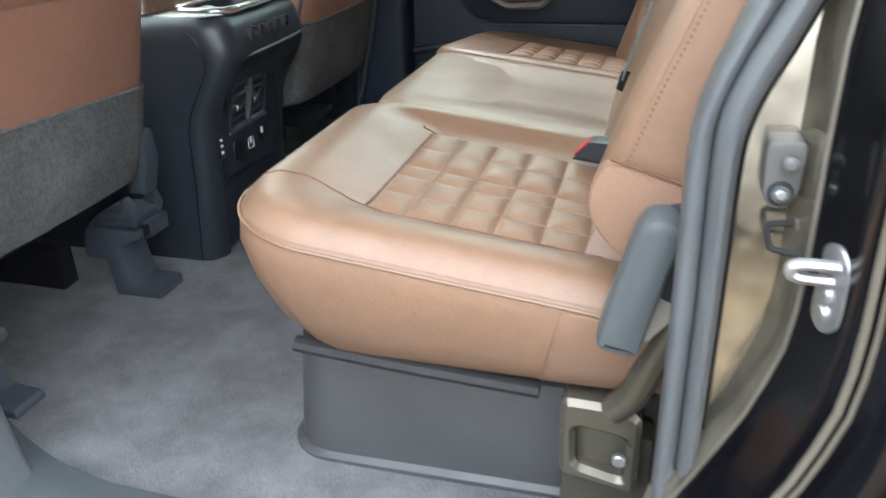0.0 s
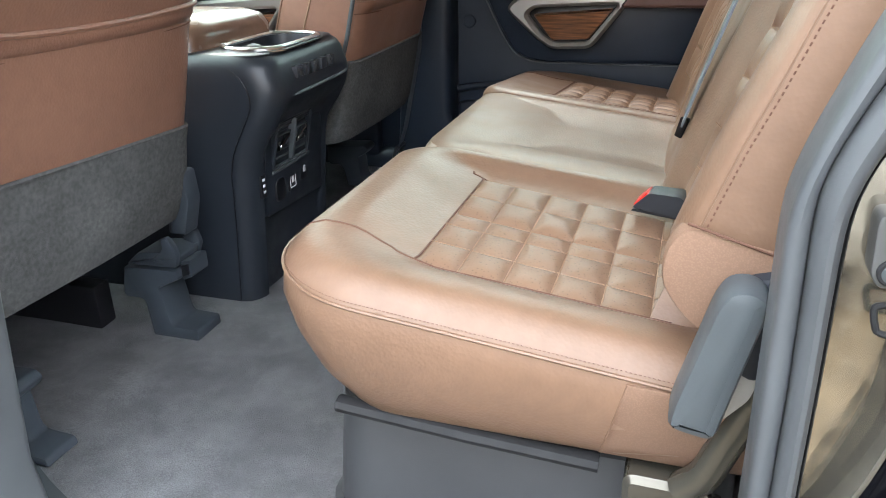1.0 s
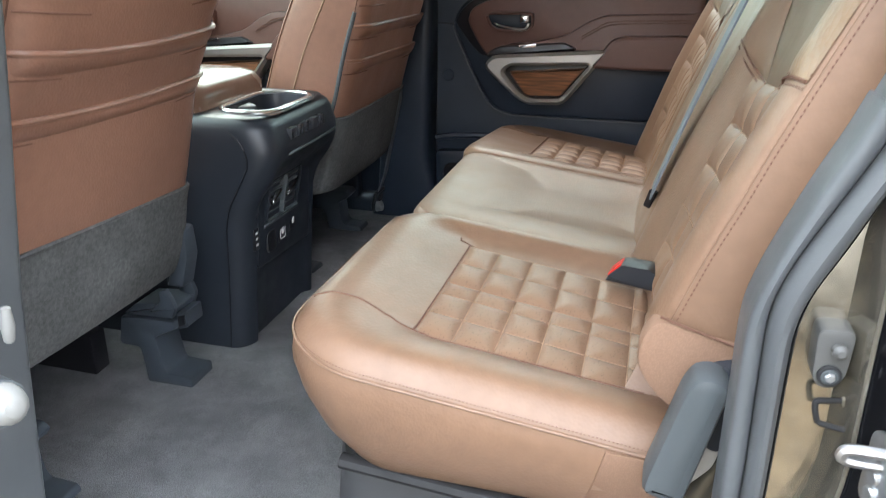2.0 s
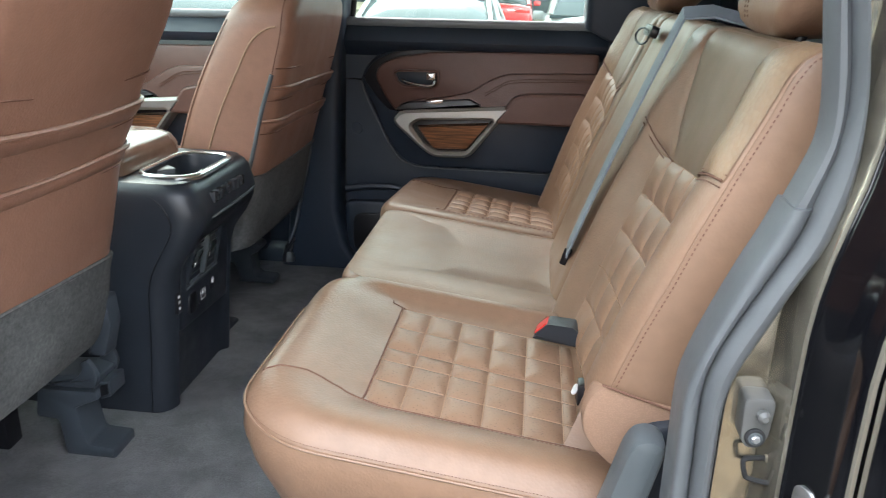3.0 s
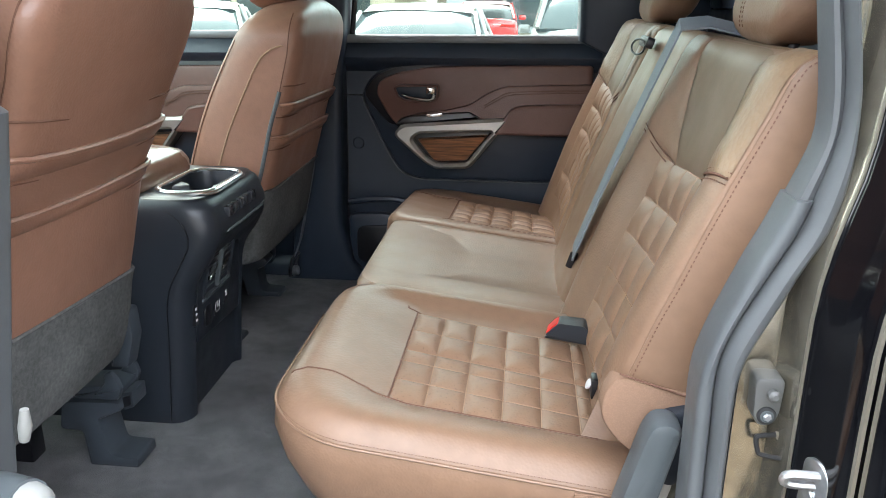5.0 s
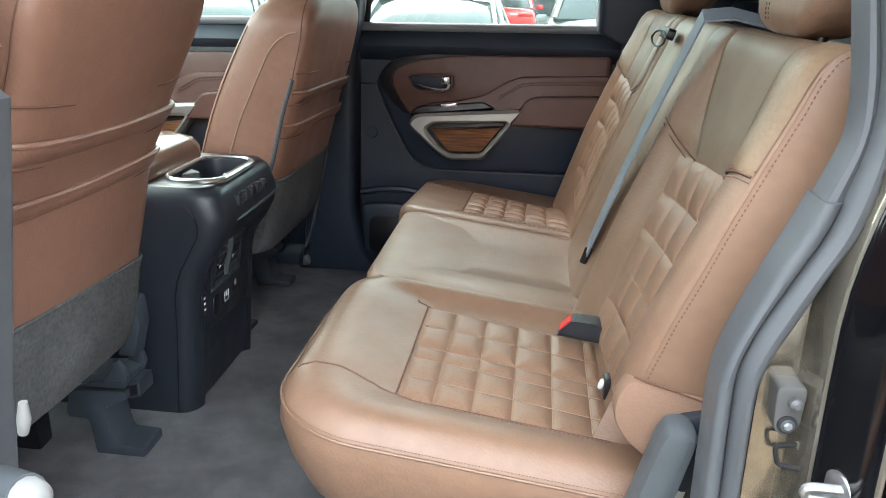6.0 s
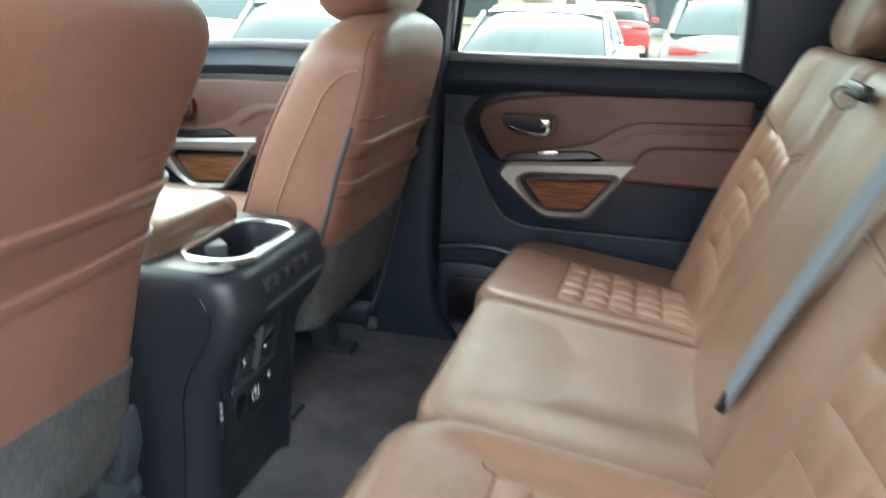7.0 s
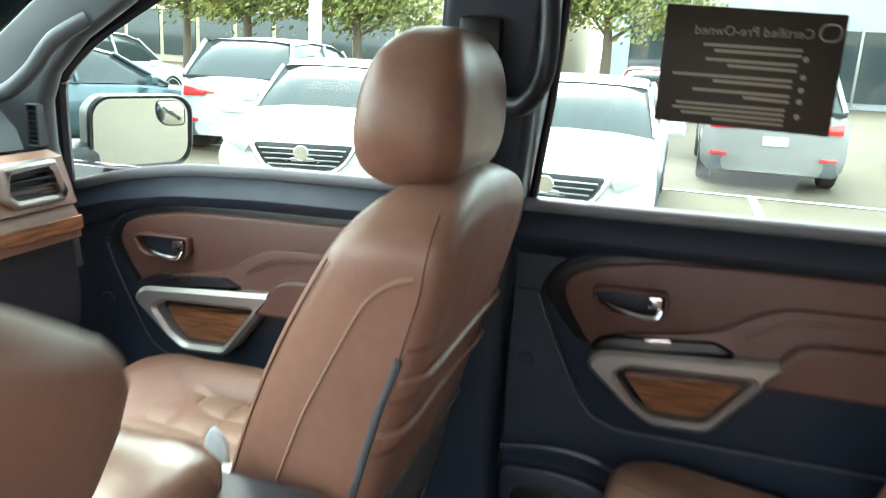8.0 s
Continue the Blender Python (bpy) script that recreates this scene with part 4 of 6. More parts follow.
    part("felt_hem", tube(smooth_path(hem, 3), 0.0035, 6), FELT, back, "rolled felt hem")
    # map pockets: an upper seam and two gathered rolls with welted lips
    vs_ = (-0.995, -0.97, -0.93, -0.87, -0.78, -0.5, -0.2, 0.1, 0.4, 0.7, 0.85, 0.93, 0.97)

    def bend(v):
        return sag * (v - 0.1) ** 2 - 0.004 * v * (1 if sag == 0 else 0)

    part("back_seam", tube(smooth_path([rear_at(v, seam_z + bend(v), 0.0002) for v in vs_], 3), 0.0016, 6), THREAD_DARK, back)
    for zz in (roll_1, roll_2):
        roll = []
        for v in vs_:
            full = min(1.0, (0.995 - abs(v)) / 0.09)
            sec = []
            for k in range(9):
                t = k / 8
                sec.append(rear_at(v, zz - 0.030 * t + bend(v), -0.003 + 0.012 * full * math.sin(math.pi * min(1, 0.25 + 0.75 * t)) ** 0.7 if t < 0.98 else -0.004))
            roll.append(sec)
        part("pocket_roll", loft(roll, closed=False), LEATHER_FRONT, back)
        lip = [Vector(rear_at(v, zz - 0.002 + bend(v), 0.0065 * min(1.0, (0.995 - abs(v)) / 0.09))) for v in vs_]
        part("pocket_piping", tube(smooth_path(lip, 4), 0.0040, 8), LEATHER_FRONT, back)
        low = [Vector(rear_at(v, zz - 0.0305 + bend(v), 0.0005)) for v in vs_]
        part("pocket_crease", tube(smooth_path(low, 4), 0.0013, 6), THREAD_DARK, back)
    # seams down the sides
    for sd in (-1, 1):
        def flank(x, z, d=0.0):
            f, r = side(z)
            off = lerp_rows(set_back, z)
            k = (x + off - f) / (r - f)
            wide = lerp_rows([(0.0, -0.02), (0.05, -0.006), (0.17, 0.004), (0.6, 0.006), (1.0, 0.0)], k)
            taper = shoulder * max(0, (z - 0.735) / 0.083) ** 2.4 + lerp_rows(narrow, z)
            return (x + off, yc + sd * (half + wide + d - taper), up(z))
        pipe = [flank(x, z, 0.0008) for x, z in ((-0.832, 0.39), (-0.817, 0.441), (-0.784, 0.532), (-0.752, 0.60), (-0.733, 0.638), (-0.715, 0.673), (-0.700, 0.694), (-0.685, 0.707), (-0.668, 0.716), (-0.652, 0.72))]
        part("side_piping", tube(smooth_path(pipe, 5), 0.0020, 6), THREAD, back, "tan piping along the side")
        rear_line = [flank(x, z, 0.0006) for x, z in ((-0.671, 0.600), (-0.658, 0.650), (-0.645, 0.70), (-0.640, 0.735), (-0.638, 0.765), (-0.640, 0.785))]
        part("side_seam", tube(smooth_path(rear_line, 4), 0.0012, 6), THREAD_DARK, back)
        front_line = [flank(lerp_rows([(a, b) for a, b, c_ in SEAT_SIDE], z) + 0.013, z, 0.001) for z in (0.40, 0.46, 0.52, 0.58, 0.64, 0.69, 0.73)]
        part("front_seam", tube(smooth_path(front_line, 3), 0.0012, 6), THREAD_DARK, back)
        strip_ = [flank(x, z, 0.001) for x, z in ((-0.735, 0.385), (-0.717, 0.441), (-0.702, 0.50), (-0.688, 0.552), (-0.672, 0.600), (-0.665, 0.622))]
        part("grey_edge_strip", tube(smooth_path(strip_, 4), 0.0048, 8), GREY_PLASTIC, back, "grey plastic edge strip")
    # cushion with quilted middle and raised bolsters
    x0 = -0.885 + lerp_rows(set_back, 0.30)
    rows = []
    for (i, z) in ((0.05, 0.17), (0.01, 0.20), (0.0, 0.26), (0.006, 0.315), (0.03, 0.338), (0.07, 0.342), (0.12, 0.325), (0.16, 0.322)):
        rows.append([(x, y, z + (0.02 if x < -1.15 else 0)) for x, y in rrect(-1.36 + i, x0 - i, yc - 0.255 + i, yc + 0.255 - i, 0.07, 6)])
    cush = part("cushion", loft(rows), LEATHER_FRONT, seat)
    quilt(cush, [-1.22, -1.15, -1.08, -1.01, -0.94], [yc - 0.13, yc - 0.065, yc, yc + 0.065, yc + 0.13], lambda x, y, h: (x, y, 0.327 + 0.10 * max(0, -1.08 - x) + h), 0.004, (0.9, 0.8, 0.8, 0.8, 0.9), (0.9, 0.8, 0.8, 0.8, 0.9))
    for sd in (-1, 1):
        rows = []
        for k in range(13):
            x = -1.33 + (x0 - 0.03 + 1.33) * k / 12
            h = 0.034 * math.sin(math.pi * (0.08 + 0.84 * k / 12)) ** 0.5
            rows.append([(x, yc + sd * (0.190 + 0.066 * math.cos(a)), 0.318 + (0.014 + h) * math.sin(a)) for a in np.linspace(0.0, 2 * math.pi, 17)[:-1]])
        part("cushion_bolster", loft(rows), LEATHER_FRONT, cush)
    part("seat_frame", box(-1.3, -1.02, yc - 0.21, yc + 0.21, 0.10, 0.185, 0.02), BLACK, seat)
    for sd in (-1, 1):
        yy = yc + sd * 0.185
        part("floor_rail", box(-1.3, -1.0, yy - 0.02, yy + 0.02, 0.0, 0.085, 0.004), BLACK, seat)
    hr = headrest("headrest", yc + 0.006, -0.711 + lerp_rows(set_back, 0.80), 0.786 + tall * 1.4, 0.305, 0.210, 0.155, seat, 0.05, LEATHER_FRONT, taper=0.20)
    return seat


driver = front_seat("front_seat", 0.866, 0.229, "brown leather front seat with map pockets, beside console", "car seat", (0.673, 0.632, 0.557, 0.382), 0.040, SET_BACK, NARROW, -0.05, 0.012, 0.09)
passenger = front_seat("front_seat", 1.770, 0.224, "brown leather front seat beside the closed passenger door", "car seat", (0.630, 0.592, 0.519, 0.395), 0.0, LEVEL, LEVEL, 0.012, 0.0, 0.16)


def rail_cover(owner, y, capped):
    """Stepped plastic cover over the end of a seat rail."""
    def at(u, v, d):
        return (u + 0.03, y + d, v)

    if not capped:
        prof = [(-0.955, 0.112), (-0.846, 0.118), (-0.836, 0.108), (-0.846, 0.094), (-0.866, 0.085), (-0.860, 0.030), (-0.852, 0.020), (-0.806, 0.017), (-0.803, 0.003), (-0.902, 0.003), (-0.910, 0.045), (-0.918, 0.060), (-0.948, 0.060), (-0.955, 0.068)]
        part("rail_cover", plate(rounded(prof, 0.005, 3), at, 0.028, -0.028, 0.004), COVER, owner, "stepped charcoal rail end cover")
        return
    prof = [(-0.933, 0.131), (-0.826, 0.134), (-0.823, 0.119), (-0.868, 0.098), (-0.865, 0.085), (-0.856, 0.032), (-0.850, 0.026), (-0.803, 0.024), (-0.803, 0.003), (-0.895, 0.003), (-0.901, 0.068), (-0.906, 0.073), (-0.938, 0.074), (-0.943, 0.080)]
    cov = part("rail_cover", plate(rounded(prof, 0.005, 3), at, 0.040, -0.028, 0.004), COVER, owner, "stepped charcoal rail end cover")
    cap = [(-0.925, 0.137), (-0.826, 0.139), (-0.822, 0.158), (-0.850, 0.166), (-0.896, 0.162)]
    part("rail_cap", plate(rounded(cap, 0.005, 3), at, 0.038, -0.028, 0.004), COVER, cov)
    horn = [(-0.870, 0.150), (-0.824, 0.142), (-0.816, 0.163), (-0.822, 0.182), (-0.833, 0.196), (-0.846, 0.191), (-0.844, 0.176), (-0.852, 0.164)]
    for d in (-0.032, 0.034):
        part("cap_rib", plate(rounded(horn, 0.004, 3), at, d + 0.010, d, 0.003), COVER, cov)
    part("clip_socket", plate(rounded([(-0.827, 0.112), (-0.806, 0.120), (-0.806, 0.150), (-0.827, 0.146)], 0.003, 2), at, 0.034, -0.014, 0.002), COVER, cov)
    part("socket_hole", plate(rounded([(-0.824, 0.119), (-0.810, 0.125), (-0.810, 0.144), (-0.824, 0.140)], 0.002, 2), at, -0.012, -0.0165, 0.001), BLACK, cov, "dark socket hole")
    part("rail_arm", plate(rounded([(-0.848, 0.190), (-0.814, 0.190), (-0.798, 0.25), (-0.802, 0.30), (-0.827, 0.30), (-0.844, 0.235)], 0.006, 3), at, 0.030, -0.004, 0.006), COVER, cov)


section(-0.03, -0.02, 0)
rail_cover(driver, 1.085, True)
rail_cover(driver, 0.735, False)
rail_cover(passenger, 1.94, False)
rail_cover(passenger, 1.62, False)

section(-0.037, -0.017, 0)
# ---------------------------------------------------------------- centre console
console = thing("centre_console", (-0.9, 1.36, 0.0), "charcoal plastic rear console with cup holders and vents", "console")
CY0, CY1 = 1.202, 1.530
seam_x = [(-0.01, -0.772), (0.166, -0.759), (0.26, -0.755), (0.30, -0.745), (0.34, -0.722), (0.376, -0.702), (0.40, -0.70), (0.425, -0.71), (0.445, -0.735)]
face_x = [(-0.01, -0.735), (0.20, -0.720), (0.28, -0.712), (0.31, -0.70), (0.34, -0.676), (0.37, -0.660), (0.395, -0.652), (0.42, -0.655), (0.445, -0.668)]
rows = []
for z, top_in in [(z, 0.0) for z in (-0.005, 0.06, 0.14, 0.20, 0.24, 0.27, 0.30, 0.32, 0.34, 0.355, 0.37, 0.385, 0.40, 0.415, 0.43)] + [(0.444, 0.003), (0.455, 0.009), (0.462, 0.018), (0.466, 0.030)]:
    xs, xr = lerp_rows(seam_x, min(z, 0.43)) - top_in, lerp_rows(face_x, min(z, 0.43)) - top_in
    hollow = 0.014 * max(0.0, min(1.0, (0.375 - z) / 0.03))
    ya, yb = CY0 + top_in * 0.7, CY1 - top_in * 0.7
    pts = [(-1.25, ya, z), (xs - 0.05, ya, z)]
    pts += [(xs + (xr - xs) * math.sin(a), ya + 0.040 * (1 - math.cos(a)), z) for a in np.linspace(0, math.pi / 2, 7)]
    pts += [(xr - hollow * 0.6, ya + 0.048, z), (xr - hollow, ya + 0.060, z), (xr - hollow, (ya + yb) / 2, z), (xr - hollow, yb - 0.055, z), (xr - hollow * 0.6, yb - 0.045, z)]
    pts += [(xs + (xr - xs) * math.cos(a), yb - 0.036 * (1 - math.sin(a)), z) for a in np.linspace(0, math.pi / 2, 7)]
    pts += [(xs - 0.05, yb, z), (-1.25, yb, z)]
    rows.append(pts)
body = part("console_body", loft(rows, caps=(True, False)), CHARCOAL, console, sharp=0.9)
side_seam = [(lerp_rows(seam_x, z), CY0 - 0.0005, z) for z in np.linspace(0.0, 0.43, 26)] + [(-0.735, CY0 + 0.003, 0.443), (-0.775, CY0 + 0.006, 0.45), (-0.83, CY0 + 0.007, 0.453)]
part("side_seam", tube(side_seam, 0.0014, 6), BLACK, body)
lip = smooth_path([(-0.660, 1.262, 0.390), (-0.653, 1.30, 0.391), (-0.651, 1.40, 0.393), (-0.654, 1.49, 0.396), (-0.672, 1.522, 0.415), (-0.70, 1.529, 0.44)], 5)
part("edge_bead", tube(lip, 0.003, 6), GREY_PLASTIC, body)
for k in range(5):
    y = 1.285 + 0.032 * k
    part("raised_mark", box(-0.672, -0.6505, y, y + 0.024, 0.416, 0.436, 0.002), LETTER, body, "raised plain mark")
# cup holder: chrome rim, two wells
rim_o = rrect(-0.793, -0.670, 1.242, 1.463, 0.050, 8)
rim_i = inset(rim_o, 0.010)
deck_o = rrect(-1.24, -0.684, CY0 + 0.020, CY1 - 0.020, 0.030, 8)
deck = loft([[(u, v, z) for u, v in p] for p, z in ((inset(deck_o, -0.004), 0.464), (deck_o, 0.4655), (inset(deck_o, 0.01), 0.466), (inset(rim_o, -0.004), 0.467), (inset(rim_o, 0.004), 0.468))], caps=(False, False))
part("console_deck", deck, CHARCOAL, body)
part("cup_rim", ring_plate(rim_o, rim_i, lambda u, v, d: (u, v, d), 0.464, 0.474, 0.0030), RIM_SATIN, body, "satin chrome cup holder rim")
well = [[(x, y, z) for x, y in inset(rim_i, k)] for k, z in ((-0.001, 0.472), (0.001, 0.464), (0.004, 0.44), (0.007, 0.40), (0.012, 0.395))]
part("cup_well", loft(well, caps=(False, True)), CHARCOAL, body)
for s in (-1, 1):
    fin = rounded([(-0.7315 + s * 0.056, 1.322), (-0.7315 + s * 0.020, 1.352), (-0.7315 + s * 0.056, 1.382)], 0.008, 3)
    part("cup_divider", plate(fin, lambda u, v, d: (u, v, d), 0.396, 0.462, 0.004), GREY_PLASTIC, body)
# rear panel: vents, sockets
panel = rounded([(1.255, 0.160), (1.255, 0.325), (1.27, 0.348), (1.45, 0.348), (1.487, 0.31), (1.487, 0.150)], 0.012, 4)
pan = part("rear_panel", plate(panel, lambda u, v, d: (-0.737 + d + 0.22 * max(0, v - 0.25), u, v), 0.0, 0.012, 0.003), CHARCOAL, console)


def panel_at(u, v, d):
    return (-0.725 + d + 0.22 * max(0, v - 0.25), u + 0.027, v + 0.003)


vent_o = rrect(1.245, 1.385, 0.245, 0.335, 0.01, 4)
part("vent_frame", ring_plate(vent_o, inset(vent_o, 0.006), panel_at, 0.0, 0.015, 0.003), CHARCOAL, pan)
part("vent_back", plate(inset(vent_o, 0.006), panel_at, -0.002, 0.0015, 0.0005), BLACK, pan)
for k in range(5):
    v = 0.261 + 0.0145 * k
    for u0, u1 in ((1.254, 1.309), (1.321, 1.376)):
        part("vent_slat", plate(rrect(u0, u1, v, v + 0.004, 0.001, 2), panel_at, 0.001, 0.010, 0.001), GREY_PLASTIC, pan)
for u in (1.282, 1.349):
    part("vent_tab", plate(rounded([(u - 0.018, 0.278), (u - 0.018, 0.289), (u + 0.016, 0.305), (u + 0.016, 0.292)], 0.003, 2), panel_at, 0.002, 0.016, 0.002), CHROME, pan, "small chrome vent tab")
part("vent_divider", plate(rrect(1.310, 1.320, 0.250, 0.330, 0.003, 3), panel_at, 0.001, 0.018, 0.004), GREY_PLASTIC, pan)
part("vent_ledge", plate(rrect(1.245, 1.395, 0.236, 0.244, 0.003, 3), panel_at, 0.0, 0.012, 0.003), GREY_PLASTIC, pan)
part("heat_switch", plate(rrect(1.203, 1.222, 0.204, 0.248, 0.003, 3), panel_at, 0.000, 0.010, 0.002), BLACK, pan)
for v in (0.213, 0.225, 0.236):
    part("switch_mark", plate(rrect(1.208, 1.216, v, v + 0.005, 0.001, 2), panel_at, 0.009, 0.0108, 0.0004), WHITE_MARK, pan, "small white print")
part("socket_cover", plate(rrect(1.258, 1.295, 0.178, 0.222, 0.012, 4), panel_at, 0.0, 0.008, 0.003), BLACK, pan)
part("usb_socket", plate(rrect(1.31, 1.345, 0.182, 0.226, 0.004, 3), panel_at, 0.0, 0.005, 0.002), BLACK, pan)
uo = rrect(1.316, 1.339, 0.188, 0.220, 0.003, 3)
part("usb_outline", ring_plate(uo, inset(uo, 0.0018), panel_at, 0.003, 0.0058, 0.0004), WHITE_MARK, pan, "white outline print")
part("usb_mark", plate(rrect(1.323, 1.332, 0.198, 0.211, 0.001, 2), panel_at, 0.003, 0.0058, 0.0004), WHITE_MARK, pan, "white print")
part("power_socket", plate(rrect(1.36, 1.392, 0.19, 0.23, 0.004, 3), panel_at, 0.0, 0.006, 0.002), BLACK, pan)
part("socket_mark", plate(rrect(1.37, 1.38, 0.205, 0.218, 0.002, 2), panel_at, 0.004, 0.0068, 0.0004), WHITE_MARK, pan, "white print")
# front lid of the console, brown leather
lid = loft([[(x, y, z) for x, y in rrect(-1.25 + i, -0.803 - i, 1.212 + i, 1.508 - i, 0.05, 6)] for i, z in ((0.0, 0.44), (0.0, 0.488), (0.010, 0.506), (0.030, 0.515), (0.08, 0.518))])
part("armrest_lid", lid, LID, console, "padded brown leather armrest lid")
section(-0.015, 0, 0)

# ---------------------------------------------------------------- seat base, latch, levers
BENCH_BASE = thing("seat_storage_box", (-0.2, 1.36, 0.0), "grey plastic storage box under the rear bench", "storage box")
box_rows = [[(x, y, z) for x, y in rrect(-0.395 + i, 0.06, 0.715 + j, 2.0, (0.06, 0.01, 0.01, 0.04), 6)] for i, j, z in ((-0.007, -0.007, 0.0), (-0.007, -0.007, 0.006), (0.0, 0.0, 0.012), (0.012, 0.004, 0.155), (0.016, 0.008, 0.162))]
part("bin", loft(box_rows), BIN_GREY, BENCH_BASE)
part("top_gasket", loft([[(x, y, z) for x, y in rrect(-0.37, 0.05, 0.705, 2.0, (0.05, 0.01, 0.01, 0.04), 5)] for z in (0.160, 0.176)]), DARK_RUBBER, BENCH_BASE, "black rubber top gasket")
part("front_rail", tube([(-0.345, 0.675, 0.196), (-0.2, 0.672, 0.186), (-0.07, 0.672, 0.178)], 0.011, 8, flat=0.8), DARK_RUBBER, BENCH_BASE, "black plastic edge rail")

frame_ob = thing("seat_hinge_frame", (0.0, 0.66, 0.12), "dark painted steel hinge frame beside the rear bench", "seat frame")
plate_o = rounded([(-0.045, 0.092), (-0.046, 0.188), (0.010, 0.186), (0.036, 0.176), (0.036, 0.076)], 0.012, 4)
plate_i = rounded([(-0.028, 0.108), (-0.030, 0.155), (0.006, 0.150), (0.022, 0.146), (0.022, 0.096)], 0.008, 4)
plate_o, plate_i = plate_o[::-1], plate_i[::-1]
part("hinge_plate", ring_plate(plate_o, plate_i, lambda u, v, d: (u, 0.665 - d, v), -0.02, 0.02, 0.006), OLIVE_STEEL, frame_ob)
part("hinge_back", plate(plate_o, lambda u, v, d: (u, 0.675 - d, v), -0.02, 0.012, 0.004), OLIVE_STEEL, frame_ob)
arm = smooth_path([(0.006, 0.650, 0.182), (0.024, 0.645, 0.205), (0.038, 0.642, 0.245), (0.055, 0.640, 0.29), (0.075, 0.640, 0.33)], 5)
part("hinge_arm", tube(arm, 0.017, 10, flat=0.9), OLIVE_STEEL, frame_ob)
part("hinge_foot", box(-0.045, 0.05, 0.675, 0.72, 0.0, 0.13, 0.006), OLIVE_STEEL, frame_ob)
part("pivot_bolt", cylinder((0.016, 0.643, 0.128), (0, -1, 0), 0.007, 0.008, 12), STEEL, frame_ob, "steel bolt head")

lever = thing("seat_release_lever", (0.02, 0.6, 0.3), "grey plastic recliner lever beside the rear bench", "lever")
lev = rounded([(-0.013, 0.290), (-0.011, 0.308), (0.013, 0.400), (0.021, 0.414), (0.036, 0.417), (0.050, 0.409), (0.049, 0.394), (0.024, 0.281), (-0.004, 0.286)], 0.010, 5)
part("lever_body", plate(lev, lambda u, v, d: (u, 0.605 - d, v), -0.012, 0.022, 0.010), GREY_PLASTIC, lever)
part("lever_hub", plate(rounded([(0.02, 0.34), (0.03, 0.41), (0.068, 0.42), (0.075, 0.35), (0.05, 0.32)], 0.012, 4), lambda u, v, d: (u, 0.628 - d, v), -0.014, 0.014, 0.006), CHARCOAL, lever)
part("cream_bracket", plate(rounded([(0.018, 0.29), (0.04, 0.345), (0.06, 0.345), (0.05, 0.30), (0.03, 0.275)], 0.006, 3), lambda u, v, d: (u, 0.632 - d, v), -0.006, 0.006, 0.002), CREAM, lever, "cream plastic inner bracket")

# woven vinyl skirt and lower back flap at the outer side of the bench
skirt = []
for k in range(9):
    skirt.append((-0.072 + 0.024 * k / 8, 0.190 + 0.103 * k / 8))
for k in range(9):
    skirt.append((0.045 - 0.003 * k / 8, 0.287 - 0.095 * k / 8))


def cushion_side(u, v, d):
    k = max(0.0, min(1.0, (v - 0.185) / (cushion_z(u) - 0.197)))
    return (u, 0.637 + lerp_rows([(0.0, 0.045), (0.10, 0.030), (0.33, 0.014), (0.60, 0.003), (0.82, 0.0), (1.0, 0.0)], k) - d, v)


part("vinyl_skirt", plate(skirt, cushion_side, -0.01, 0.003, 0.001), VINYL, bench, "woven tan vinyl side panel")
flap = rounded([(-0.029, 0.398), (-0.027, 0.426), (-0.012, 0.447), (0.02, 0.437), (0.14, 0.412), (0.14, 0.33), (0.06, 0.32), (0.012, 0.352), (-0.012, 0.372)], 0.016, 4)
part("vinyl_flap", plate(flap, lambda u, v, d: (u, 0.632 - d, v), -0.02, 0.006, 0.004), VINYL, bench, "woven tan vinyl lower flap")
part("flap_seam", tube([(u, 0.6255, v) for u, v in ((-0.012, 0.449), (0.02, 0.439), (0.08, 0.420), (0.14, 0.402))], 0.0011, 6), THREAD_DARK, bench)

# piping and stitched seams of the near section
section(0, 0, 0)
corner = rrect(-0.4345, 0.06, 0.6365, 1.105, (0.1155, 0.03, 0.03, 0.08), 12)[:13]
outline = [(-0.4345, y) for y in np.linspace(0.98, 0.76, 14)] + corner + [(x, 0.6365) for x in np.linspace(-0.31, 0.0, 30)]
side_line = [(x, y, cushion_z(x) - 0.010) for x, y in outline]
part("cushion_piping", tube(side_line, 0.0019, 6), LEATHER, near_cushion)
tagged(part("cushion_stitching", stitches([(x + (0.002 if y > 0.7 else 0.0), y + (0.002 if y < 0.7 else 0.0), z + 0.0055) for x, y, z in side_line], 0.0040, 0.0022, 0.0004, (0, -0.5, 0.8)), THREAD_DARK, near_cushion, "brown thread"), kind="stuff")
section(-0.015, 0, 0)

section(0, 0, 0)
# ---------------------------------------------------------------- belts and buckles


def strap(points, width, across, thick=0.0014):
    """Webbing along points, as wide as width in the direction across."""
    a = Vector(across).normalized() * width / 2
    rings = []
    pts = [Vector(p) for p in points]
    for i, p in enumerate(pts):
        d = (pts[min(i + 1, len(pts) - 1)] - pts[max(i - 1, 0)]).normalized()
        n = d.cross(a).normalized() * thick
        rings.append([p - a - n, p + a - n, p + a + n, p - a + n])
    return loft(rings)


buckle = thing("seat_belt_buckle", (-0.03, 1.04, 0.31), "black seat belt buckle with red button on cushion", "buckle")
bpos = Matrix.Translation((-0.052, 0.998, 0.336)) @ Euler((0, radians(4), radians(-8))).to_matrix().to_4x4() @ Matrix.Scale(0.88, 4)


def buckle_part(name, outline, half, edge, mat, label=""):
    bm = plate(rounded(outline, edge, 3), lambda u, v, d: tuple(bpos @ Vector((u, d, v))), -half, half, edge)
    return part(name, bm, mat, buckle, label)


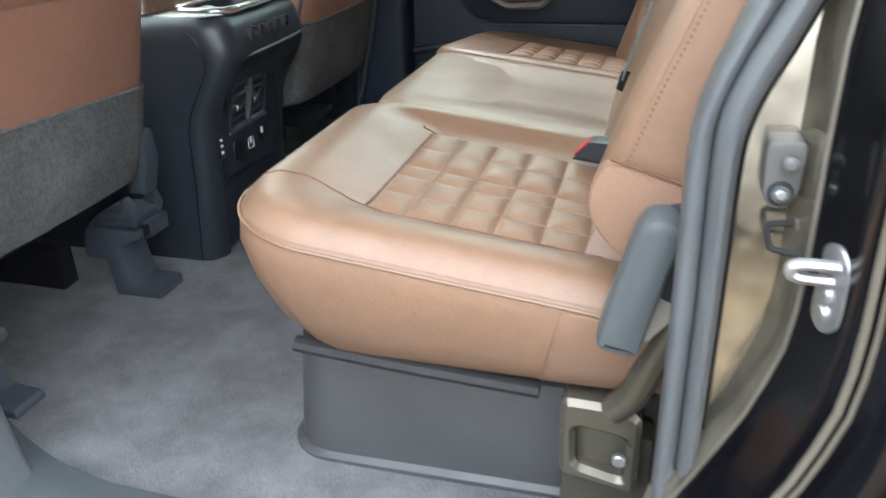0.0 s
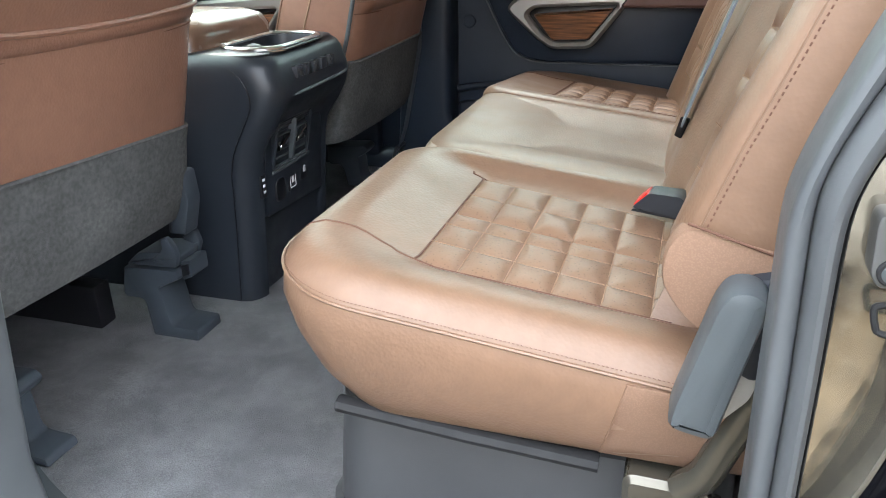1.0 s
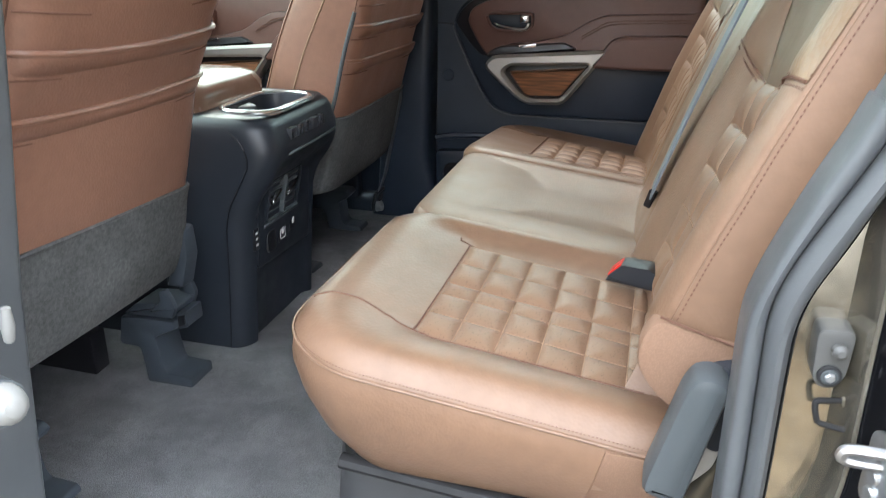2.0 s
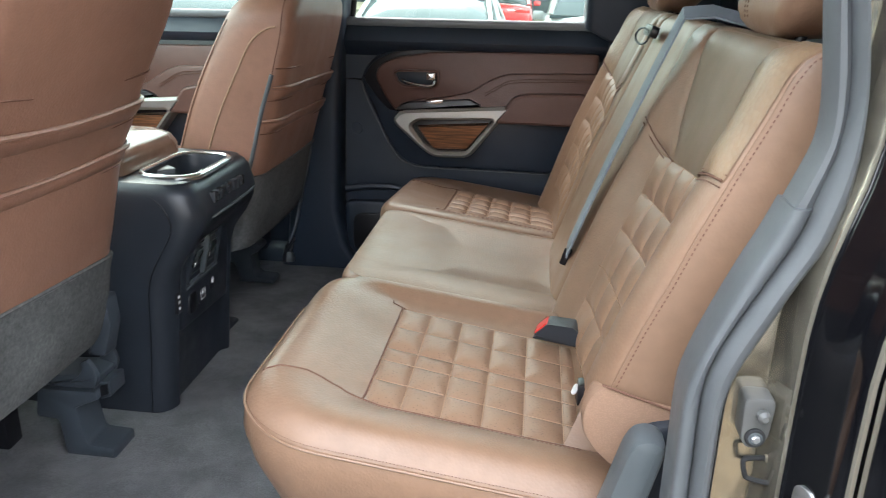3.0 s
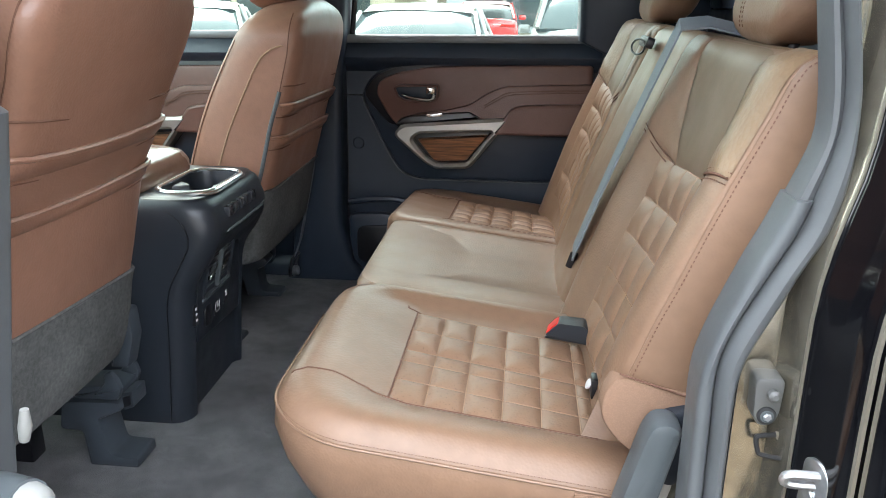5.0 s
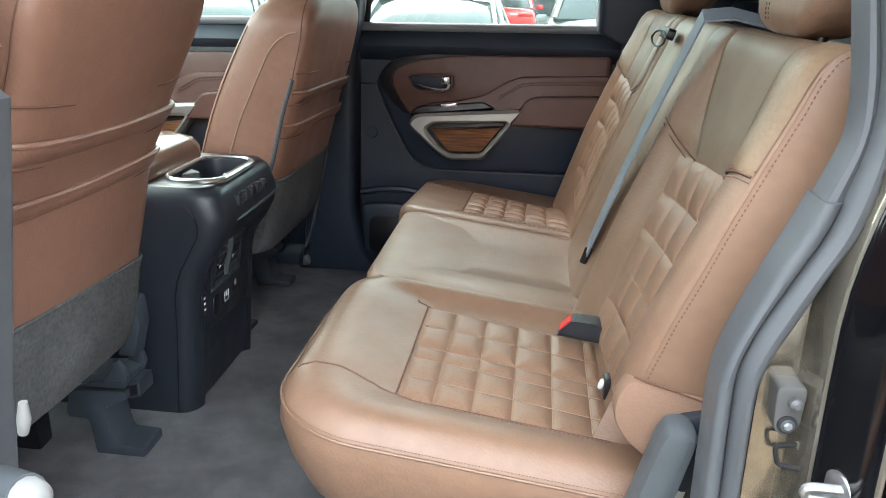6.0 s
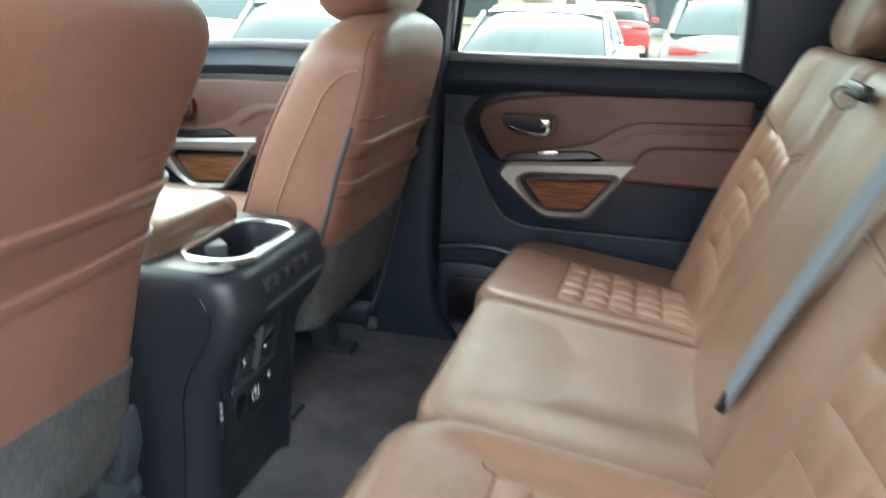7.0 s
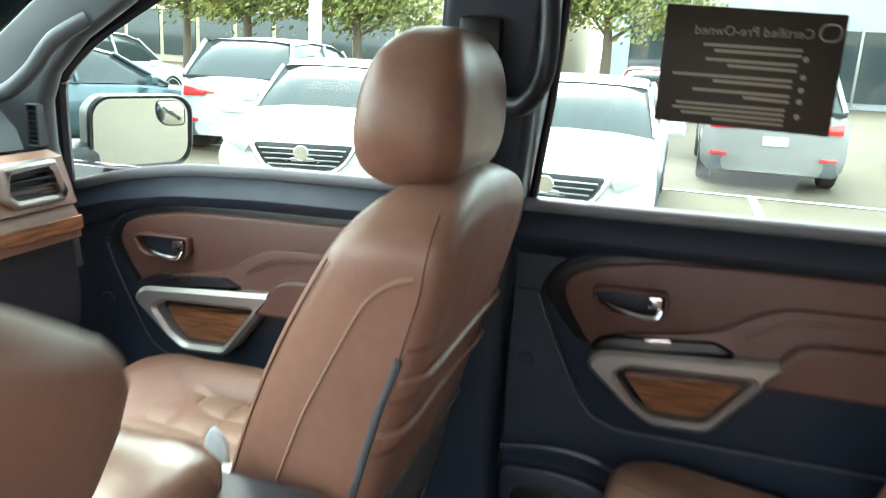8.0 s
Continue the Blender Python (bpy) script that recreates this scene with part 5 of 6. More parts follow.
buckle_part("buckle_body", [(-0.041, -0.010), (-0.020, 0.015), (0.022, 0.017), (0.036, 0.008), (0.060, 0.004), (0.060, -0.012), (0.036, -0.014)], 0.021, 0.004, BUCKLE)
buckle_part("release_button", [(-0.0405, -0.007), (-0.0245, 0.0135), (-0.018, 0.011), (-0.032, -0.008)], 0.0165, 0.0015, RED, "bright red release button")
buckle_part("lower_jaw", [(-0.042, -0.016), (-0.040, -0.0125), (0.036, -0.012), (0.036, -0.017)], 0.019, 0.0015, BLACK)

belt = thing("seat_belt", (0.1, 1.25, 0.6), "grey seat belt webbing across the middle backrest", "seat belt")
bl = [on_back(1.07 + 0.135 * (1 - k), 0.09 + 0.435 * k, 0.020 + 0.004 * math.sin(3 * k)) for k in np.linspace(0, 0.95, 14)] + [on_back(1.064, 0.518, -0.012), on_back(1.058, 0.522, -0.06), (0.25, 1.03, 0.79), (0.31, 1.02, 0.74)]
part("webbing", strap(bl, 0.050, on_back(0.435, 0.135, 0) - on_back(0, 0, 0)), BELT, belt)
part("tongue", tube([on_back(1.212, 0.062, 0.014), on_back(1.203, 0.092, 0.016)], 0.009, 8, flat=0.45, up=(0, 1, 0)), BLACK, belt)
part("anchor_buckle", box(-0.045, -0.015, 1.205, 1.232, 0.30, 0.335, 0.006), BLACK, belt)

section(-0.05, -0.015, 0)
far_belt = thing("seat_belt", (-0.72, 2.03, 0.2), "grey seat belt hanging at the door pillar", "seat belt")
part("webbing", strap([(-0.665, 2.045, 1.0), (-0.668, 2.05, 0.6), (-0.68, 2.045, 0.35), (-0.725, 2.04, 0.14), (-0.748, 2.04, 0.075)], 0.044, (-0.1, 1, 0)), BELT, far_belt)
part("anchor_loop", tube(smooth_path([(-0.744, 2.010, 0.085), (-0.744, 2.070, 0.085), (-0.752, 2.074, 0.055), (-0.760, 2.052, 0.030), (-0.760, 2.028, 0.030), (-0.752, 2.006, 0.055)], 4), 0.006, 8, closed=True), BUCKLE, far_belt, "dark rounded anchor loop")
part("anchor_bolt", cylinder((-0.758, 2.040, 0.036), (1, 0, 0.2), 0.015, 0.022, 16, 0.003), STEEL, far_belt, "steel bolt head")

section(0, 0, 0)
for ax, ay in ((-0.03, 0.845), (-0.03, 1.50), (-0.028, 1.80)):
    an = thing("child_seat_anchor", (ax, ay, 0.31), "small white anchor button in the seat crease", "anchor button", "anchor buttons")
    part("tag", box(ax - 0.002, ax + 0.012, ay - 0.013, ay + 0.013, 0.305, 0.335, 0.003), BLACK, an)
    part("button", cylinder((ax - 0.003, ay, 0.322), (-1, 0, 0.4), 0.0075, 0.004, 16, 0.001), WHITE_MARK, an, "white round button")

# child-seat anchor buttons and slot on the backrest
slot = thing("belt_guide_loop", (0.11, 1.40, 0.72), "black cord loop in the middle backrest", "pull strap")
part("slot_bezel", plate(rounded([(1.36, 0.455), (1.36, 0.475), (1.45, 0.475), (1.45, 0.455)], 0.009, 4), lambda u, v, d: tuple(on_back(u, v, d)), 0.0, 0.014, 0.003), BLACK, slot)
lp = [on_back(1.400 + 0.034 * math.cos(a), 0.452 + 0.014 * math.sin(a), 0.012 + 0.007 * (1 + math.cos(a))) for a in (2 * math.pi * k / 20 for k in range(20))]
part("cord", tube(lp, 0.002, 6, closed=True), BLACK, slot)

section(-0.013, 0, 0)
# ---------------------------------------------------------------- doorway rear edge
TRIM_IN = [(-0.05, 0.0435), (0.30, 0.0440), (0.44, 0.0430), (0.474, 0.0425), (0.500, 0.0435), (0.522, 0.0490), (0.54, 0.0545), (0.575, 0.0675), (0.608, 0.0805), (0.633, 0.092), (0.66, 0.102), (0.70, 0.117), (0.716, 0.121), (0.74, 0.1195), (0.765, 0.116), (0.824, 0.106), (1.0, 0.073), (1.26, 0.005)]
TRIM_OUT = [(-0.05, 0.060), (0.375, 0.0600), (0.485, 0.0575), (0.510, 0.0580), (0.530, 0.063), (0.554, 0.072), (0.604, 0.096), (0.635, 0.111), (0.66, 0.118), (0.70, 0.128), (0.73, 0.131), (0.765, 0.128), (0.824, 0.116), (1.0, 0.083), (1.26, 0.015)]
SEAL_OUT = [(-0.05, 0.076), (0.376, 0.077), (0.463, 0.0765), (0.495, 0.077), (0.515, 0.081), (0.529, 0.086), (0.559, 0.100), (0.604, 0.118), (0.635, 0.134), (0.67, 0.142), (0.702, 0.143), (0.752, 0.139), (0.824, 0.126), (1.0, 0.093), (1.26, 0.025)]
strip_rows = [(z, x - 0.020) for z, x in SEAL_OUT]
strip = thing("door_weatherstrip", (0.05, 0.52, 0.0), "grey rubber weatherstrip round the open doorway", "weatherstrip", kind="structure")


def band_along(inner, outer, z0, z1, section_of):
    """A moulding between two edge lines; section_of(k) gives depth y for k from 0 to 1 across it."""
    rows = []
    for z in np.linspace(z0, z1, int((z1 - z0) / 0.011) + 2):
        a = sum(lerp_rows(inner, z + o) for o in (-0.008, 0, 0.008)) / 3
        b = sum(lerp_rows(outer, z + o) for o in (-0.008, 0, 0.008)) / 3
        rows.append([(a + (b - a) * k, y, z) for k, y in section_of])
    return loft(rows)


part("lower_trim", band_along(TRIM_IN, TRIM_OUT, -0.05, 0.662, [(0.0, 0.575), (0.0, 0.536), (0.05, 0.5315), (0.16, 0.5290), (0.42, 0.5275), (0.62, 0.5285), (0.80, 0.5305), (0.93, 0.534), (1.0, 0.540), (1.0, 0.575)]), TRIM_GREY, strip, "smooth grey plastic door edge trim")
part("upper_trim", band_along(TRIM_IN, TRIM_OUT, 0.655, 1.25, [(0.12, 0.570), (0.12, 0.541), (0.25, 0.536), (0.6, 0.534), (0.95, 0.537), (1.0, 0.570)]), SEAL, strip)
part("seal_bulb", band_along(TRIM_OUT, SEAL_OUT, -0.05, 1.25, [(-0.06, 0.560), (-0.04, 0.536), (0.04, 0.528), (0.18, 0.522), (0.40, 0.5185), (0.60, 0.5190), (0.78, 0.523), (0.90, 0.530), (0.96, 0.538), (0.97, 0.560)]), SEAL, strip, "soft grey rubber sealing bulb")
part("seal_groove", band_along([(z, x - 0.001) for z, x in SEAL_OUT], [(z, x + 0.003) for z, x in SEAL_OUT], -0.05, 1.25, [(0.0, 0.560), (0.1, 0.540), (0.5, 0.5365), (0.9, 0.540), (1.0, 0.560)]), DARK_RUBBER, strip)

# jamb and outer skin: profile pulled up along the opening
jamb_edge = [(-0.16, 0.03), (0.10, 0.035), (0.20, 0.060), (0.246, 0.083), (0.294, 0.105), (0.335, 0.119), (0.365, 0.126), (0.41, 0.128), (0.50, 0.127), (0.57, 0.127), (0.608, 0.130), (0.64, 0.136), (0.70, 0.150), (0.82, 0.158), (1.0, 0.14), (1.26, 0.08)]
zs = [-0.16 + 1.45 * k / 48 for k in range(49)]


def jamb_surface(points, name, mat, label):
    rows = []
    for z in zs:
        s = lerp_rows([(a, b - 0.013) for a, b in strip_rows], z)
        e = lerp_rows(jamb_edge, z)
        rows.append([fn(s, e, z) for fn in points])
    bm = loft(rows, closed=False)
    return tagged(part(name, bm, mat), label, "body panel", kind="structure")


jamb_surface([
    lambda s, e, z: (s + 0.018, 0.556, z),
    lambda s, e, z: (s + 0.022, 0.547, z),
    lambda s, e, z: (s * 0.5 + e * 0.5, 0.546, z),
    lambda s, e, z: (e - 0.015, 0.546, z),
    lambda s, e, z: (e - 0.011, 0.540, z),
    lambda s, e, z: (e - 0.005, 0.517, z),
    lambda s, e, z: (e - 0.002, 0.513, z),
], "wall_jamb", JAMB_PAINT, "bronze tinted glossy door jamb panel")
jamb_surface([
    lambda s, e, z: (e - 0.002, 0.513, z),
    lambda s, e, z: (e + 0.002, 0.508, z),
    lambda s, e, z: (e + 0.011, 0.462, z),
    lambda s, e, z: (e + 0.013, 0.450, z),
    lambda s, e, z: (e + 0.017, 0.443, z),
], "wall_jamb_return", PAINT, "gloss black painted jamb return")
jamb_surface([
    lambda s, e, z: (e + 0.017, 0.443, z),
    lambda s, e, z: (e + 0.021, 0.441, z),
    lambda s, e, z: (e + 0.024, 0.443, z),
    lambda s, e, z: (e + 0.027, 0.438, z),
    lambda s, e, z: (e + 0.031, 0.424, z),
    lambda s, e, z: (e + 0.039, 0.412, z),
    lambda s, e, z: (e + 0.055, 0.402, z),
    lambda s, e, z: (e + 0.090, 0.396, z),
    lambda s, e, z: (e + 0.25, 0.385, z),
    lambda s, e, z: (e + 0.60, 0.375, z),
], "wall_outer_skin", PAINT, "gloss black painted outer body side")


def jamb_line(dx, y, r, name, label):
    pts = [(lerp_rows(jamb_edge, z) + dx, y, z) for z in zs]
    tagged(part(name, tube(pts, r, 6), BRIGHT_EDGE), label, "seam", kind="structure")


# these lines carry the paint's reflection as a lighter tan colour
jamb_line(-0.003, 0.5135, 0.0018, "trim_flange_edge", "thin jamb flange edge with a painted-on highlight")
jamb_line(0.0195, 0.4418, 0.0028, "trim_body_seam", "rolled seam of the body side with a painted-on highlight")
jamb_line(0.0265, 0.4395, 0.0022, "trim_body_seam", "rolled seam of the body side with a painted-on highlight")

section(0, 0, 0.009)
striker = thing("door_striker", (0.125, 0.478, 0.41), "zinc steel door striker bolted on jamb", "striker")
part("striker_plate", plate(rounded([(0.462, 0.392), (0.462, 0.432), (0.474, 0.443), (0.492, 0.440), (0.494, 0.385), (0.480, 0.378)], 0.009, 4), lambda u, v, d: (0.1235 - d - 0.35 * (u - 0.478), u, v), -0.004, 0.004, 0.0015), STEEL, striker)
loop = smooth_path([(0.126, 0.474, 0.430), (0.100, 0.476, 0.429), (0.095, 0.477, 0.424), (0.100, 0.478, 0.419), (0.126, 0.478, 0.418)], 5)
part("striker_loop", tube(loop, 0.0042, 8), STEEL, striker)
for v in (0.394, 0.408):
    part("screw_head", cylinder((0.120, 0.480, v), (-1, -0.35, 0), 0.006, 0.004, 12), STEEL, striker)

section(0.002, 0, -0.008)
check = thing("jamb_bumper", (0.088, 0.53, 0.485), "grey plastic bumper block with bolt on jamb", "bumper block")
part("block", plate(rounded([(0.0765, 0.470), (0.075, 0.505), (0.0775, 0.510), (0.098, 0.510), (0.1005, 0.505), (0.099, 0.474), (0.094, 0.464), (0.083, 0.462)], 0.006, 4), lambda u, v, d: (u, 0.535 - d, v), -0.02, 0.010, 0.002), LIGHT_GREY, check)
part("knob", cylinder((0.0905, 0.527, 0.495), (0, -1, 0.1), 0.0055, 0.012, 16, 0.003), LIGHT_GREY, check)
part("bolt_seat", cylinder((0.0875, 0.527, 0.474), (0, -1, 0), 0.0085, 0.005, 20, 0.001), DARK_RUBBER, check)
part("bolt_ring", cylinder((0.0875, 0.5225, 0.474), (0, -1, 0), 0.006, 0.001, 20, 0.0003), GREY_PLASTIC, check)
part("bolt", cylinder((0.0875, 0.5225, 0.474), (0, -1, 0), 0.0038, 0.0035, 6, 0.001), STEEL, check, "bright steel bolt")
hook = thing("wire_hook", (0.1, 0.53, 0.43), "dark bent steel hook on jamb", "hook")
hk = [(0.108, 0.536, 0.449), (0.088, 0.532, 0.449), (0.084, 0.531, 0.446), (0.086, 0.530, 0.436), (0.090, 0.529, 0.431), (0.110, 0.526, 0.430), (0.113, 0.526, 0.433), (0.113, 0.530, 0.445)]
part("hook_wire", tube(smooth_path(hk, 3), 0.0024, 8), DARK_RUBBER, hook)
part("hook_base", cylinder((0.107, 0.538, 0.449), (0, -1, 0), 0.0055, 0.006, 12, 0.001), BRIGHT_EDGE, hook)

section(0, 0, 0)
# door check strap at the hinge pillar
check_strap = thing("door_check_strap", (-0.60, 0.46, 0.385), "grey rubber door check with pale end bumper on pillar", "door check")
part("rubber_sleeve", tube([(-0.66, 0.47, 0.362), (-0.60, 0.448, 0.376), (-0.565, 0.435, 0.384)], [0.022, 0.024, 0.021], 14), GREY_PLASTIC, check_strap)
part("end_bumper", tube([(-0.565, 0.435, 0.384), (-0.552, 0.430, 0.386), (-0.546, 0.428, 0.387)], [0.019, 0.016, 0.008], 14), PALE, check_strap, "pale grey end bumper")
part("mount_plate", box(-0.665, -0.655, 0.44, 0.50, 0.33, 0.395, 0.003), STEEL, check_strap, "steel mounting plate")
clip = thing("pillar_clip", (-0.60, 0.48, 0.44), "small white plastic clip on the pillar trim", "clip")
part("clip_head", tube([(-0.598, 0.486, 0.415), (-0.592, 0.482, 0.432), (-0.590, 0.482, 0.450)], [0.005, 0.0065, 0.004], 10), PALE, clip)

# the rear door itself, swung open beyond the hinge pillar
open_door = thing("door_near_rear", (-0.75, 0.40, 0.0), "charcoal and brown leather rear door, standing open", "door", kind="structure")


def swing(u, v, d):
    # u out along the door, v up, d towards the doorway
    return (-0.77 - 0.36 * u + 0.93 * d, 0.43 - 0.93 * u - 0.36 * d, v)


part("door_shell", plate(rounded([(0.0, -0.12), (0.0, 0.70), (0.95, 0.71), (0.95, 0.30), (0.80, -0.12)], 0.05, 4), swing, -0.06, 0.06, 0.02), CHARCOAL_DOOR, open_door)
part("leather_insert", plate(rounded([(0.15, 0.47), (0.15, 0.62), (0.88, 0.63), (0.88, 0.47)], 0.03, 4), swing, 0.05, 0.075, 0.01), LEATHER_DOOR, open_door, "dark brown leather insert")
part("armrest", plate(rounded([(0.35, 0.44), (0.35, 0.51), (0.88, 0.52), (0.88, 0.44)], 0.02, 4), swing, 0.05, 0.11, 0.012), LEATHER_DOOR, open_door)
fo_ = rounded([(0.03, 0.69), (0.12, 1.22), (0.70, 1.24), (0.93, 0.69)], 0.05, 4)[::-1]
fi_ = rounded([(0.07, 0.70), (0.15, 1.18), (0.68, 1.20), (0.88, 0.70)], 0.05, 4)[::-1]
part("window_frame", ring_plate(fo_, fi_, swing, -0.03, 0.03, 0.006), BLACK, open_door)
part("pane", plate(fi_, swing, -0.003, 0.003, 0.001), GLASS, open_door)

section(-0.047, -0.02, 0)
# ---------------------------------------------------------------- front cabin end: dash, vent, mirror, grab handles
dash = thing("dashboard", (-1.65, 1.36, 0.4), "brown and black dashboard with end air vent", "dashboard")
dash_rows = []
for y, k in ((0.6, 0), (1.95, 0)):
    dash_rows.append([(x, y, z) for x, z in rounded([(-1.43, 0.30), (-1.40, 0.47), (-1.415, 0.60), (-1.44, 0.70), (-1.50, 0.745), (-2.05, 0.62), (-2.05, 0.30)], 0.04, 4)])
part("dash_body", loft(dash_rows), CHARCOAL, dash)
part("leather_band", extrude_profile([(-1.43, 0.585), (-1.396, 0.59), (-1.398, 0.63), (-1.412, 0.650), (-1.45, 0.65)], 1.3, 1.955, axis="y"), LEATHER_FRONT, dash, "brown leather dash band")
part("wood_strip", extrude_profile([(-1.41, 0.605), (-1.3915, 0.607), (-1.3935, 0.630), (-1.41, 0.632)], 1.3, 1.957, axis="y"), WOOD, dash, "brown wood-grain dash strip")
part("upper_band", extrude_profile([(-1.46, 0.748), (-1.43, 0.738), (-1.402, 0.655), (-1.42, 0.645), (-1.46, 0.65)], 1.3, 1.955, axis="y"), LEATHER_FRONT, dash)
vo = rounded([(1.79, 0.682), (1.785, 0.740), (1.905, 0.742), (1.935, 0.680), (1.925, 0.664), (1.815, 0.664)], 0.008, 4)


def dash_at(u, v, d):
    return (-1.425 + d, u, v)


vo = vo if sum(a[0] * b[1] - b[0] * a[1] for a, b in zip(vo, vo[1:] + vo[:1])) > 0 else vo[::-1]
part("vent_ring", ring_plate(vo, inset(vo, 0.014), dash_at, 0.0, 0.03, 0.005), SILVER, dash, "silver vent surround")
part("vent_well", plate(inset(vo, 0.012), dash_at, 0.0, 0.008, 0.001), BLACK, dash)
for k in range(4):
    part("vent_slat", plate(rrect(1.805, 1.915, 0.682 + 0.013 * k, 0.686 + 0.013 * k, 0.001, 2), dash_at, 0.005, 0.022, 0.001), CHARCOAL, dash)

part("top_pad", extrude_profile([(-1.49, 0.748), (-1.505, 0.785), (-1.56, 0.835), (-1.66, 0.835), (-1.86, 0.74), (-1.86, 0.66)], 1.3, 1.93, axis="y"), GREY_PLASTIC, dash, "grey padded dash top")
dv = rrect(-1.535, -1.506, 0.744, 0.826, 0.006, 3)
part("side_vent_frame", ring_plate(dv, inset(dv, 0.004), lambda u, v, d: (u, 1.991 - d, v), -0.03, 0.008, 0.002), GREY_PLASTIC, dash)
part("side_vent_well", plate(inset(dv, 0.003), lambda u, v, d: (u, 1.991 - d, v), -0.03, 0.003, 0.001), BLACK, dash)
for k in range(7):
    part("side_vent_slat", plate(rrect(-1.531, -1.51, 0.753 + 0.0095 * k, 0.756 + 0.0095 * k, 0.001, 2), lambda u, v, d: (u, 1.991 - d, v), 0.0, 0.006, 0.001), CHARCOAL, dash)

mirror = thing("wing_mirror", (-1.6, 2.4, 0.6), "dark wing mirror outside the front passenger window", "wing mirror")
mr = rrect(-0.135, 0.135, -0.09, 0.09, 0.05, 6)
mtx = Matrix.Translation((-1.65, 2.47, 0.722)) @ Euler((0, radians(3), radians(-25.5))).to_matrix().to_4x4()


def mir_at(u, v, d):
    # u across the mirror, v up, d to the rear
    q = mtx @ Vector((d, u, v))
    return tuple(q)


mrows = [[mir_at(u * k, v * k, d) for u, v in mr] for k, d in ((0.55, -0.12), (0.85, -0.10), (1.0, -0.05), (1.04, 0.0), (1.0, 0.006), (0.94, 0.0))]
part("housing", loft(mrows, caps=(True, False)), BLACK, mirror)
part("mirror_face", loft([[mir_at(u * k, v * k, d) for u, v in mr] for k, d in ((0.94, -0.004), (0.93, 0.001))]), MIRROR, mirror, "reflecting mirror face")
part("foot", box(-1.83, -1.70, 2.19, 2.42, 0.575, 0.70, 0.03), BLACK, mirror)
spot = rrect(0.035, 0.118, 0.012, 0.078, (0.04, 0.012, 0.03, 0.012), 5)
part("spot_rim", plate(spot, mir_at, 0.0, 0.0022, 0.0006), BLACK, mirror)
part("spot_mirror", plate(inset(spot, 0.003), mir_at, 0.001, 0.003, 0.0006, crown=0.004), MIRROR, mirror, "small convex spot mirror")

for nm, pts in (("pillar", [(-0.58, 2.05, 1.11), (-0.555, 1.99, 1.08), (-0.545, 1.97, 1.0), (-0.55, 1.97, 0.93), (-0.575, 1.985, 0.893), (-0.60, 2.0, 0.885), (-0.64, 2.04, 0.882)]), ("windshield", [(-1.385, 1.99, 0.985), (-1.415, 1.955, 0.955), (-1.44, 1.948, 0.93), (-1.475, 1.945, 0.89), (-1.53, 1.945, 0.851), (-1.58, 1.95, 0.84), (-1.62, 1.99, 0.835)])):
    gh = thing("grab_handle", pts[0], f"dark padded grab handle on the {nm} trim", "grab handle", "grab handles")
    part("grip", tube(smooth_path(pts, 5), 0.0155, 10), CHARCOAL if nm == "pillar" else GREY_PLASTIC, gh)
part_adj = thing("belt_height_adjuster", (-0.66, 2.04, 0.96), "black belt height adjuster on the passenger side pillar", "belt guide")
part("slider", box(-0.70, -0.63, 2.015, 2.05, 0.90, 1.02, 0.008), BLACK, part_adj)

tagged(part("wall_far_outer_skin", box(-1.80, 1.3, 2.226, 2.24, -0.30, 0.67, 0.004), PAINT), "gloss black painted passenger side body side", "body panel", kind="structure")

section(-0.05, 0, 0)
# dealer notice on the far rear window, printed side out
notice = thing("window_notice", (-0.25, 2.14, 0.96), "dark brown printed notice on the side window", "sticker")
NOTE = Mat("brown_notice_film", (0.05, 0.038, 0.028), 0.45).m
NOTE_TXT = Mat("faded_notice_print", (0.46, 0.42, 0.34), 0.6).m
part("notice_sheet", plate([(-0.386, 0.870), (-0.113, 0.862), (-0.113, 1.050), (-0.386, 1.058)], lambda u, v, d: (u, 2.148 - d, v), 0.0, 0.002, 0.0004), NOTE, notice)
bars = [(-0.172, 0.150, 0.994, 0.005), (-0.172, 0.132, 0.985, 0.005), (-0.176, 0.140, 0.971, 0.005), (-0.176, 0.105, 0.962, 0.005), (-0.180, 0.185, 0.946, 0.005), (-0.180, 0.120, 0.937, 0.005), (-0.180, 0.150, 0.922, 0.005), (-0.180, 0.07, 0.913, 0.005), (-0.184, 0.170, 0.900, 0.0045), (-0.184, 0.175, 0.892, 0.0045), (-0.184, 0.16, 0.884, 0.0045), (-0.184, 0.11, 0.876, 0.0045)]
for xr, ln, z, h in bars:
    part("print_bar", plate([(xr - ln, z), (xr, z - 0.003), (xr, z - 0.003 + h), (xr - ln, z + h)], lambda u, v, d: (u, 2.1455 - d, v), 0.0, 0.0012, 0.0002), NOTE_TXT, notice)
for z in (0.98, 0.952, 0.932, 0.914, 0.89):
    part("bullet_dot", cylinder((-0.165, 2.1455, z), (0, -1, 0), 0.0045, 0.0012, 12, 0.0002), NOTE_TXT, notice)
fc = bpy.data.curves.new("heading", "FONT")
fc.body = "Certified Pre-Owned"
fc.size = 0.021
fc.extrude = 0.0004
fc.materials.append(NOTE_TXT)
fo = new("heading_text", fc)
fo.parent = notice
fo.matrix_basis = Matrix.Translation(Vector((-0.158, 2.1448, 1.012)) + SECTION - notice.location) @ Euler((radians(90), 0, radians(180))).to_matrix().to_4x4() @ Matrix.Diagonal((1, 1, 1, 1))
seal_bm = ring_plate(rrect(-0.152, -0.118, 1.008, 1.036, 0.013, 5), inset(rrect(-0.152, -0.118, 1.008, 1.036, 0.013, 5), 0.003), lambda u, v, d: (u, 2.1455 - d, v), 0.0, 0.0012, 0.0003)
